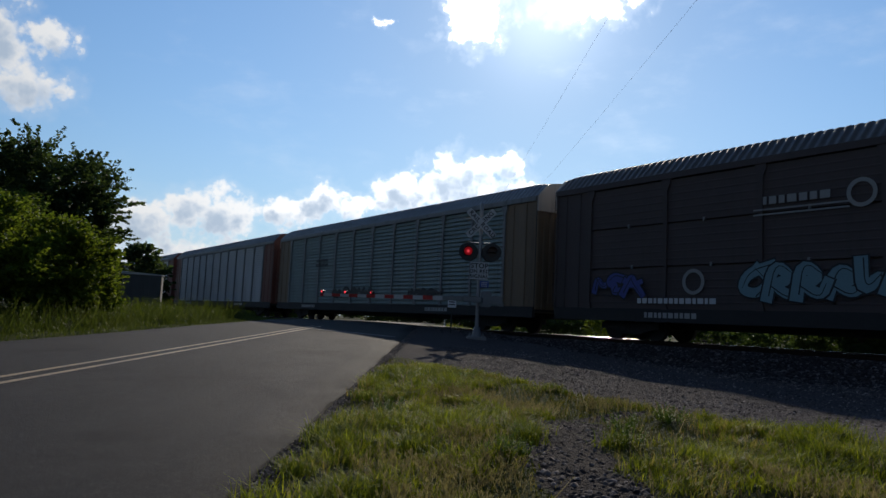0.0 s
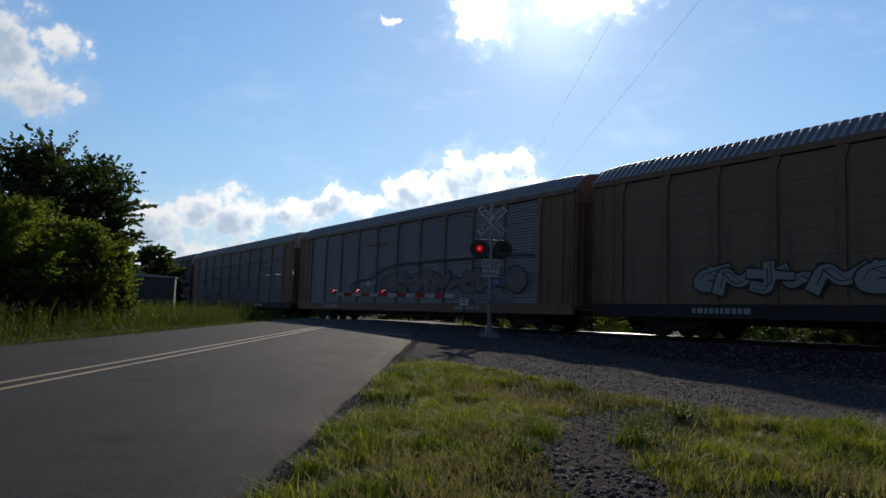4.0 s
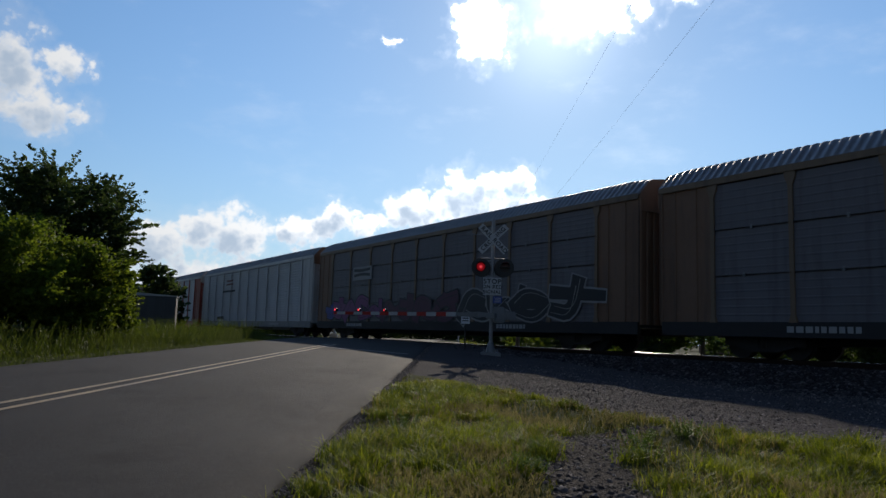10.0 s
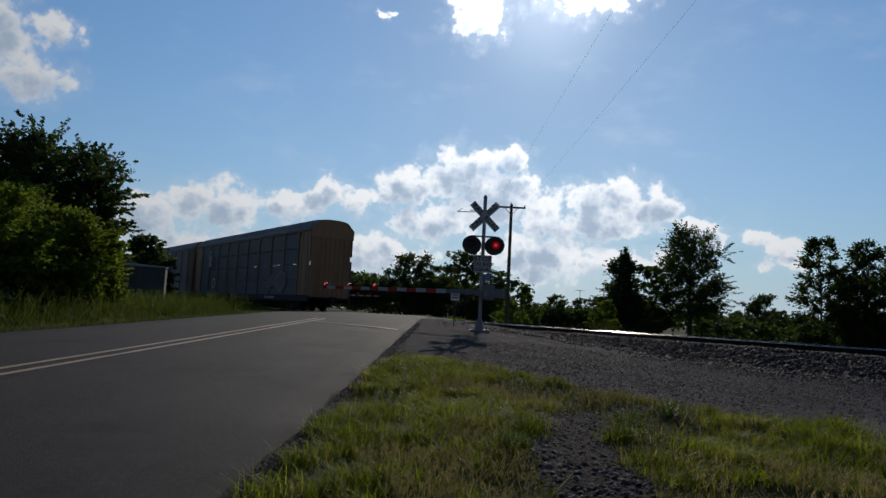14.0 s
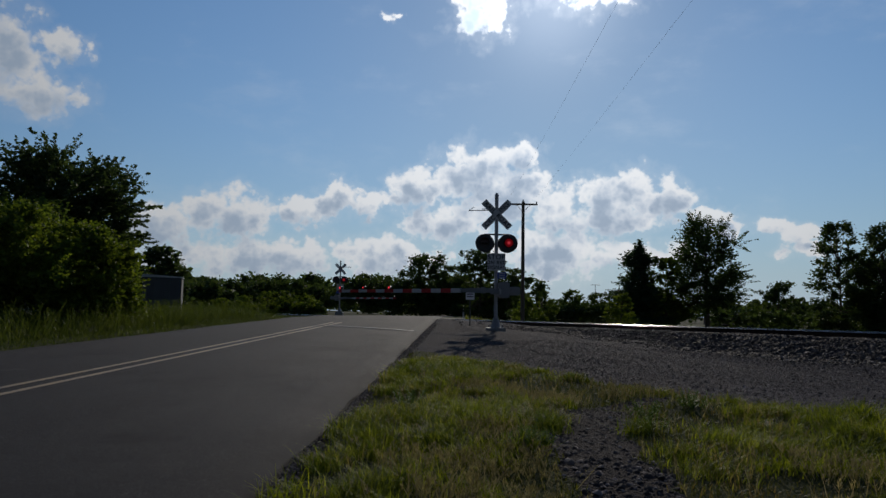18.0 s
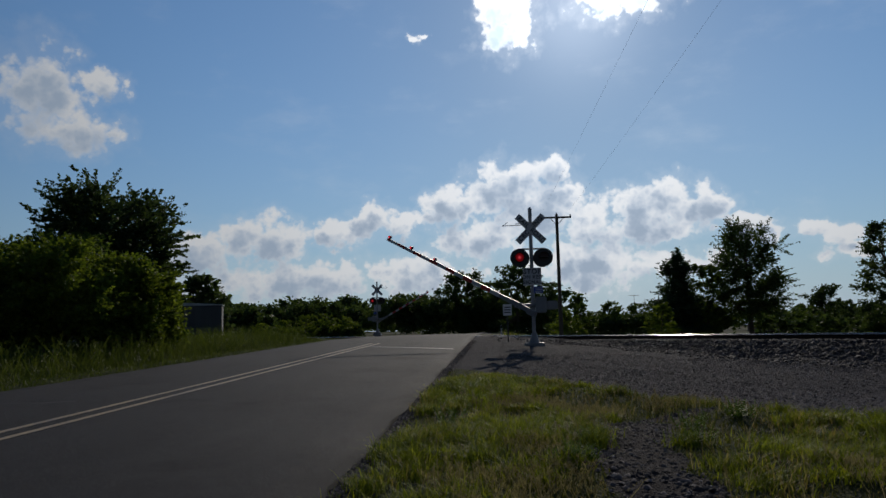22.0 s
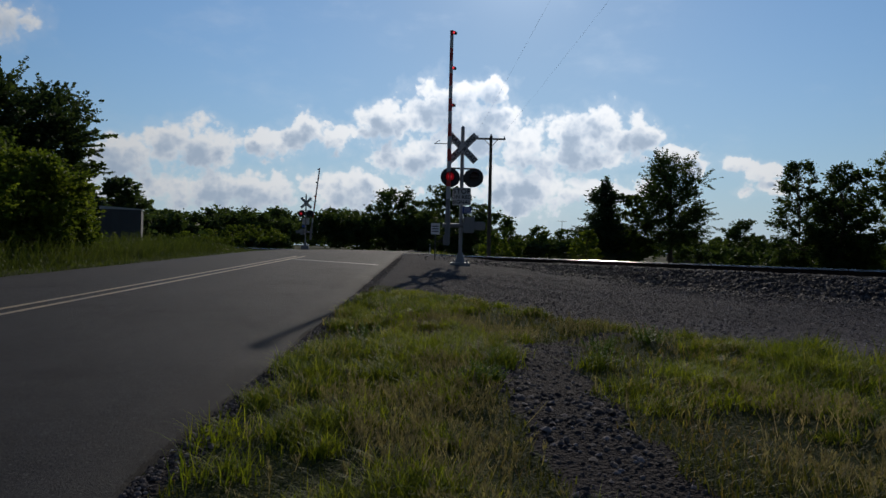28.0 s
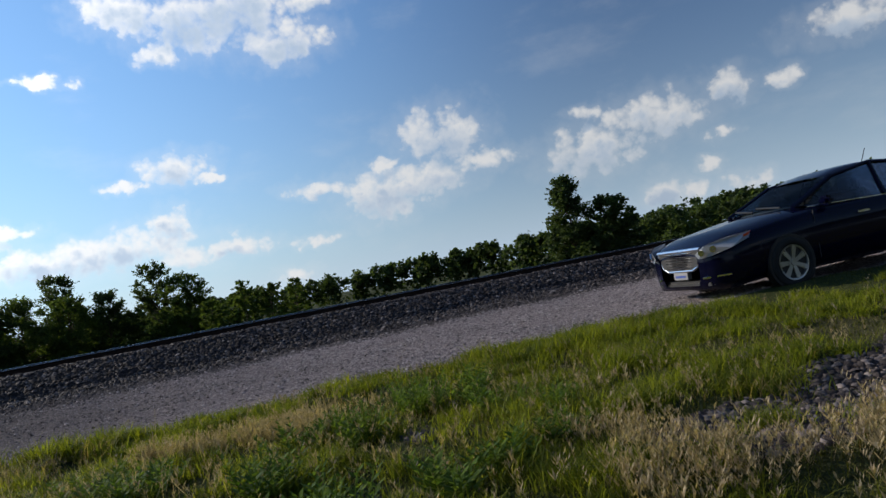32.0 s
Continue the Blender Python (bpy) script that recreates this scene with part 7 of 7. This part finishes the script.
    part("wiper", bm, TRIM_BLACK, c)
    bm = bmesh.new()
    rod(bm, (-1.0, 0, 1.48), (-1.12, 0, 1.70), 0.006, seg=5)
    part("aerial", bm, TRIM_BLACK, c)
    # shut lines of the doors and the dark wheel housings
    for x in (0.92, -0.45, -1.45):
        for s in (1, -1):
            bm = bmesh.new()
            rod(bm, (x, 0.921 * s, 0.32), (x - 0.02, 0.90 * s, 0.94), 0.005, seg=5)
            part("shut_line", bm, TRIM_BLACK, c)
    for x in (1.38, -1.385):
        for y in (0.80, -0.80):
            bm = bmesh.new()
            rod(bm, (x, y * 1.02, 0.345), (x, y * 1.152, 0.345), 0.362, seg=32)
            part("wheel_arch", bm, TRIM_BLACK, c)
            wheel(c, x, y * 1.05)


build_car()
# ---- grass and weeds ----
def blades(name, x, y, h, w, bend, mat, label, rng, category="grass", segs=3):
    """Tapered bent blades joined into one mesh."""
    n = len(x)
    z = ground_z(x, y) - 0.01
    a = rng.uniform(0, 2 * np.pi, n)
    fx, fy = np.cos(a), np.sin(a)
    sx, sy = -fy, fx
    rows = []
    for k in range(segs + 1):
        t = k / segs
        out = bend * h * t * t
        hh = h * (t - 0.28 * bend * t * t)
        ww = w * (1 - t) ** 0.7 * 0.5
        cx, cy, cz = x + fx * out, y + fy * out, z + hh
        if k < segs:
            rows += [np.stack([cx - sx * ww, cy - sy * ww, cz], 1), np.stack([cx + sx * ww, cy + sy * ww, cz], 1)]
        else:
            rows += [np.stack([cx, cy, cz], 1)]
    m = len(rows)
    verts = np.stack(rows, 1).reshape(-1, 3)
    base = np.arange(n) * m
    tris = []
    for k in range(segs - 1):
        p = 2 * k
        tris += [np.stack([base + p, base + p + 1, base + p + 3], 1), np.stack([base + p, base + p + 3, base + p + 2], 1)]
    p = 2 * (segs - 1)
    tris.append(np.stack([base + p, base + p + 1, base + p + 2], 1))
    faces = np.concatenate(tris)
    return tagged(new(name, mesh_np(name, verts, faces, mat)), label, category, kind="stuff")


def seed_tops(name, x, y, h, size, mat, label, rng, hairs=9):
    """Bushy seed heads: short hairs fanned along the upper part of leaning stalks."""
    n = len(x)
    z = ground_z(x, y)
    lean = rng.normal(0, 0.42, (n, 2))
    k = np.repeat(np.arange(n), hairs)
    m = len(k)
    f = rng.uniform(0.45, 1.0, m)
    base = np.stack([x[k] + lean[k, 0] * h[k] * f * f, y[k] + lean[k, 1] * h[k] * f * f, z[k] + h[k] * f], 1)
    ang = rng.uniform(0, 2 * np.pi, m)
    out = np.stack([np.cos(ang) * 0.55, np.sin(ang) * 0.55, np.full(m, 0.8)], 1)
    ln = size[k] * rng.uniform(0.6, 1.3, m) * (1.35 - f * 0.7)
    side = np.stack([-np.sin(ang), np.cos(ang), np.zeros(m)], 1) * (ln * 0.09)[:, None]
    mid, tip = base + out * (ln * 0.45)[:, None], base + out * ln[:, None]
    v1 = np.stack([base, mid + side, tip, mid - side], 1).reshape(-1, 3)
    # the stalk itself, a thin blade
    w = 0.0011 + 0.0003 * np.hypot(x, y)
    foot = np.stack([x, y, z - 0.01], 1)
    top = np.stack([x + lean[:, 0] * h, y + lean[:, 1] * h, z + h], 1)
    sx = np.stack([w, np.zeros(n), np.zeros(n)], 1)
    v2 = np.stack([foot - sx, foot + sx, top + sx * 0.4, top - sx * 0.4], 1).reshape(-1, 3)
    v = np.concatenate([v1, v2])
    faces = np.arange(len(v)).reshape(-1, 4)
    return tagged(new(name, mesh_np(name, v, faces, mat)), label, "grass", kind="stuff")


# dry seeding zones: middle, radius, share
STRAW_ZONES = [(3.65, 0.5, 0.4), (3.2, 0.1, 0.45), (4.9, 3.3, 0.4), (4.55, 2.9, 0.3), (4.5, 3.9, 0.35), (4.1, 4.9, 0.3), (3.3, -0.7, 0.6), (4.6, -0.9, 0.5), (2.9, 0.3, 0.3)]
BROWN_ZONES = [(0.1, 4.6, 0.6), (0.35, 5.6, 0.35), (0.2, 3.6, 0.6), (1.0, 7.75, 0.5), (2.5, 4.6, 0.45), (3.1, 4.0, 0.5), (2.1, 3.2, 0.6), (2.6, 3.5, 0.5), (0.3, 8.5, 0.5), (1.9, 7.9, 0.4), (4.3, 5.4, 0.4), (0.4, 2.6, 0.5)]


def near_zones(x, y, zones):
    out = np.zeros(len(x))
    for cx, cy, r in zones:
        out = np.maximum(out, sstep(np.hypot(x - cx, y - cy) + 0.12 * np.sin(7 * x + 3 * y), r, r * 0.45))
    return out


def build_grass():
    rng = np.random.default_rng(9)
    # short dull turf everywhere on the verge
    n = 300000
    r = 1.3 + 16 * rng.uniform(0, 1, n) ** 1.5
    a = rng.uniform(-0.75, 2.35, n)
    x, y = r * np.sin(a), r * np.cos(a)
    st = stone_share(x, y)
    p = NX * x + NY * y
    lush = bumpy(x, y, 1.0)
    keep = (x > ROAD_R + 0.04) & (rng.uniform(0, 1, n) > st * 1.1) & (p < 11.5) & (rng.uniform(0, 1, n) < 0.5 + 0.6 * lush)
    x, y, r, lush = x[keep], y[keep], r[keep], lush[keep]
    h = rng.uniform(0.03, 0.085, len(x)) * (0.6 + 0.8 * lush) * (0.5 + 0.5 * sstep(7.4 - (NX * x + NY * y), -0.5, 1.2))
    blades("verge_turf", x, y, h, 0.004 + 0.0010 * r, rng.uniform(0.3, 1.3, len(x)), TURF, "short dull green and brown turf on the verge", rng)
    # the trodden verge round the standing place
    n = 20000
    x, y = rng.uniform(ROAD_R + 0.06, 7.0, n), rng.uniform(-7.0, 2.5, n)
    ok = (rng.uniform(0, 1, n) > stone_share(x, y)) & ((np.hypot(x, y) < 1.4) | (np.arctan2(x, y) > 2.2) | (np.arctan2(x, y) < -0.7))
    x, y = x[ok], y[ok]
    blades("trodden_turf", x, y, rng.uniform(0.02, 0.06, len(x)), np.full(len(x), 0.010), rng.uniform(0.4, 1.4, len(x)), TURF, "short trodden turf at the roadside", rng)
    # clumps of brighter, longer, arching grass
    m = 2300
    cx, cy = rng.uniform(-0.9, 9.5, m), rng.uniform(-2.5, 12.5, m)
    zone = bumpy(cx * 1.0 + 1.0, cy, 1.25)
    ok = (stone_share(cx, cy) < 0.45) & (NX * cx + NY * cy < 8.0) & (rng.uniform(0, 1, m) < sstep(zone + 0.26 * sstep(cx, 1.4, 3.0), 0.30, 0.62)) & (np.hypot(cx, cy) > 1.3)
    ok &= (near_zones(cx, cy, STRAW_ZONES + BROWN_ZONES) < 0.6) | (rng.uniform(0, 1, m) < 0.5)
    cx, cy, zone = cx[ok], cy[ok], zone[ok]
    tall = rng.uniform(0.10, 0.21, len(cx)) * (0.7 + 0.5 * zone) * (1 + (0.45 * sstep(cx, 2.5, 4.0) * sstep(cy, 4.2, 6.0) - 0.35 * sstep(cx, 2.5, 1.0)) * sstep(NX * cx + NY * cy, 5.6, 7.2))
    wide = rng.uniform(0.05, 0.13, len(cx))
    tone = rng.uniform(0, 1, len(cx)) + 0.3 * sstep(cx, 2.5, 4.5)
    k = rng.integers(0, len(cx), 150000)
    d = rng.normal(0, 1, (len(k), 2)) * wide[k][:, None]
    x, y = cx[k] + d[:, 0], cy[k] + d[:, 1]
    h = tall[k] * rng.uniform(0.5, 1.1, len(k))
    w, bend = 0.0042 + 0.0009 * np.hypot(x, y), rng.uniform(0.3, 1.4, len(k))
    for lo, hi, mat, name, label in ((-1, 0.55, GRASS, "grass_clumps", "longer green grass clumps in the verge"), (0.55, 2, LUSH, "lush_grass_clumps", "bright yellow-green arching grass clumps")):
        q = (tone[k] >= lo) & (tone[k] < hi) & (x > ROAD_R + 0.06)
        blades(name, x[q], y[q], h[q], w[q], bend[q], mat, label, rng, segs=4)
    # brown seeding grass in patches, dry straw by the lot
    n = 60000
    x, y = rng.uniform(-0.7, 8.5, n), rng.uniform(-1.5, 10, n)
    z = near_zones(x, y, BROWN_ZONES)
    ok = (rng.uniform(0, 1, n) < 0.035 + 0.5 * z) & (stone_share(x, y) < 0.45) & (NX * x + NY * y < 7.9) & (np.hypot(x, y) > 1.2)
    x, y = x[ok], y[ok]
    seed_tops("brown_seed_grass", x, y, rng.uniform(0.06, 0.15, len(x)), rng.uniform(0.022, 0.046, len(x)), BROWN_SEED, "brown seeding grass in low patches", rng, 16)
    n = 42000
    x, y = rng.uniform(2.0, 6.0, n), rng.uniform(-2, 4.2, n)
    z = near_zones(x, y, STRAW_ZONES)
    ok = (rng.uniform(0, 1, n) < 0.02 + 0.55 * z) & (stone_share(x, y) < 0.6)
    x, y = x[ok], y[ok]
    seed_tops("dry_straw", x, y, rng.uniform(0.08, 0.21, len(x)), rng.uniform(0.025, 0.05, len(x)), STRAW, "dry pale bushy seeding straw", rng, 15)
    # a few tall thin stalks over the grass
    n = 45
    x, y = rng.uniform(0.6, 9.0, n), rng.uniform(-2.0, 6, n)
    ok = (stone_share(x, y) < 0.5) & (NX * x + NY * y < 7.8) & (np.hypot(x, y) > 4.4)
    x, y = x[ok], y[ok]
    seed_tops("tall_stalks", x, y, rng.uniform(0.22, 0.42, len(x)), np.full(len(x), 0.03), STRAW, "single tall dry grass stalks", rng, 6)
    # far lane's verge: mown strip, then long grass under the bushes
    n = 60000
    x, y = rng.uniform(-17, ROAD_L - 0.10, n), rng.uniform(5, 40, n)
    h = rng.uniform(0.10, 0.36, n) * (0.30 + 1.7 * sstep(-x, 8.7, 10.8)) * (0.7 + 0.6 * bumpy(x, y, 0.7))
    blades("far_verge_grass", x, y, h, np.full(n, 0.024), rng.uniform(0.2, 1.0, n), FAR_GRASS, "long green grass under the roadside bushes", rng)
    n = 1300
    x, y = rng.uniform(-14, -9.2, n), rng.uniform(12, 36, n)
    seed_tops("far_verge_seed_grass", x, y, rng.uniform(0.4, 0.95, n), np.full(n, 0.10), FAR_GRASS, "tall seeding grass under the roadside bushes", rng, 6)
    # field edge beyond the track
    n = 26000
    s, p = rng.uniform(-90, 40, n), rng.uniform(23.6, 40, n)
    x, y = s * DX + p * NX, s * DY + p * NY
    ok = (x > ROAD_R + 1.5)
    blades("field_grass", x[ok], y[ok], rng.uniform(0.15, 0.5, ok.sum()), np.full(ok.sum(), 0.05), rng.uniform(0.1, 0.8, ok.sum()), GRASS, "tall rough grass beyond the track", rng)


def weed(x, y, height, seed, spread=0.5, stems=9, leaf=0.085):
    """A leafy weed: several upright stems set with narrow leaves."""
    rng = np.random.default_rng(seed)
    ob = thing("weed", "leafy green weed clump with narrow leaves", "weed", pose(x, y, float(ground_z(x, y))), "weeds in the verge")
    vs, n = [], 0
    for k in range(stems):
        a, d = rng.uniform(0, 6.28), spread * math.sqrt(rng.uniform(0, 1))
        h = height * rng.uniform(0.6, 1.0)
        b = Vector((math.cos(a) * d * 0.5, math.sin(a) * d * 0.5, -0.02))
        t = Vector((math.cos(a) * d, math.sin(a) * d, h))
        part("stem", rod(bmesh.new(), b, t, 0.005, 0.002, seg=5, caps=False), WEED, ob)
        for q in range(26):
            f = 0.12 + 0.88 * q / 25
            c = b.lerp(t, f)
            ang = q * 2.4 + k
            ln = leaf * (1.25 - 0.75 * f) * rng.uniform(0.7, 1.2)
            o = Vector((math.cos(ang), math.sin(ang), 0.55))
            sd = Vector((-math.sin(ang), math.cos(ang), 0)) * ln * 0.16
            vs += [c[:], (c + o * ln * 0.5 + sd)[:], (c + o * ln)[:], (c + o * ln * 0.5 - sd)[:]]
    f = np.arange(len(vs)).reshape(-1, 4)
    part("leaves", mesh_np("leaves", np.array(vs), f, WEED), WEED, ob)


def build_weeds():
    spots = [(3.3, 2.4, 0.30, 0.26, 16, 0.09), (2.8, 1.8, 0.30, 0.28, 18, 0.09), (4.3, 2.8, 0.26, 0.28, 14, 0.08), (5.5, 2.4, 0.24, 0.3, 14, 0.07),
             (3.2, 1.35, 0.24, 0.22, 12, 0.10), (3.55, 1.15, 0.2, 0.2, 10, 0.10), (4.9, 1.5, 0.22, 0.28, 12, 0.08), (0.70, 6.0, 0.14, 0.13, 10, 0.05),
             (0.62, 5.2, 0.12, 0.12, 8, 0.05), (1.55, 5.9, 0.16, 0.16, 10, 0.05), (1.75, 6.9, 0.18, 0.22, 12, 0.05), (2.3, 7.2, 0.18, 0.2, 12, 0.05), (-0.45, 7.2, 0.20, 0.22, 12, 0.05), (0.3, 10.5, 0.16, 0.3, 12, 0.05),
             (3.4, 3.75, 0.21, 0.28, 18, 0.08), (3.3, 3.3, 0.22, 0.26, 18, 0.08), (3.75, 3.55, 0.18, 0.24, 14, 0.07), (5.05, 2.2, 0.30, 0.28, 16, 0.08), (4.3, 2.3, 0.32, 0.28, 18, 0.08),
             (5.35, 1.9, 0.28, 0.26, 14, 0.08), (4.6, 1.1, 0.2, 0.22, 12, 0.07), (0.45, 5.15, 0.16, 0.16, 12, 0.06), (3.9, 0.9, 0.22, 0.22, 12, 0.08)]
    for k, (x, y, h, s, st, lf) in enumerate(spots):
        weed(x, y, h, 300 + k, s, st, lf)


build_grass()
build_weeds()
build_stones()
# ---- what moves ----
TURN = math.degrees(math.atan2(DY, DX))
BLINK = 1.474


def motions():
    for s0, car in TRAIN:
        rows = []
        for t in (0.0, 8.0, 16.0, 24.0, 32.0):
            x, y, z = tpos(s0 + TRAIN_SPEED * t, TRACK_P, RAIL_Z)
            rows.append((t, pose(x, y, z, 0, 0, TURN)))
        walk(car, rows)
    near = [(0, 0), (19.5, 0), (20, 8), (20.5, 14), (21, 18), (21.5, 21), (22, 25.5), (22.5, 29.5), (23, 35.5), (23.5, 40.5), (24, 46), (24.5, 54), (25, 57.8), (25.5, 63.5), (26.5, 77), (27.5, 87), (28, 90), (32, 90)]
    walk(NEAR_ARM, [(t, pose(-0.44, -0.24, 1.32, 0, a, -33)) for t, a in near])
    far = [(0, 0), (20.3, 0), (21, 10), (22, 22), (23, 34), (24, 45), (25.5, 60), (27.5, 77), (28.2, 82), (32, 82)]
    walk(FAR_ARM, [(t, pose(-0.44, -0.24, 1.32, 0, a, -33)) for t, a in far])
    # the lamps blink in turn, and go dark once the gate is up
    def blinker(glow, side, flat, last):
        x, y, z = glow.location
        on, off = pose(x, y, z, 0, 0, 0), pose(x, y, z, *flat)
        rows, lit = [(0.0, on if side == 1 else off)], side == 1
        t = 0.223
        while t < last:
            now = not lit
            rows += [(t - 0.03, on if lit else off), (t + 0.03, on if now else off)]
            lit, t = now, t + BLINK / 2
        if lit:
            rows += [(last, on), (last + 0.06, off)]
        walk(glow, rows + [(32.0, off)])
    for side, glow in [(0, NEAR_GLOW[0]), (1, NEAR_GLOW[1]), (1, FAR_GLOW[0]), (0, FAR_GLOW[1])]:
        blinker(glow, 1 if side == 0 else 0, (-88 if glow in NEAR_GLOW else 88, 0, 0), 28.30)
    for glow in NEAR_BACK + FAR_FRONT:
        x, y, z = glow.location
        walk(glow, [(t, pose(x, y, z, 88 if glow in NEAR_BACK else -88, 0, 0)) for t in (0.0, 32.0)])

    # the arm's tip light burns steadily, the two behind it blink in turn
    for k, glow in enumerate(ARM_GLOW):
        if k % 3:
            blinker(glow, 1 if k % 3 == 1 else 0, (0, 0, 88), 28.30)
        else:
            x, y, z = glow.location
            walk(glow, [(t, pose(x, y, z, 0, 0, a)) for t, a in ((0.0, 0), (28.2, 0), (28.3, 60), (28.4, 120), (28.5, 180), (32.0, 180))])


motions()
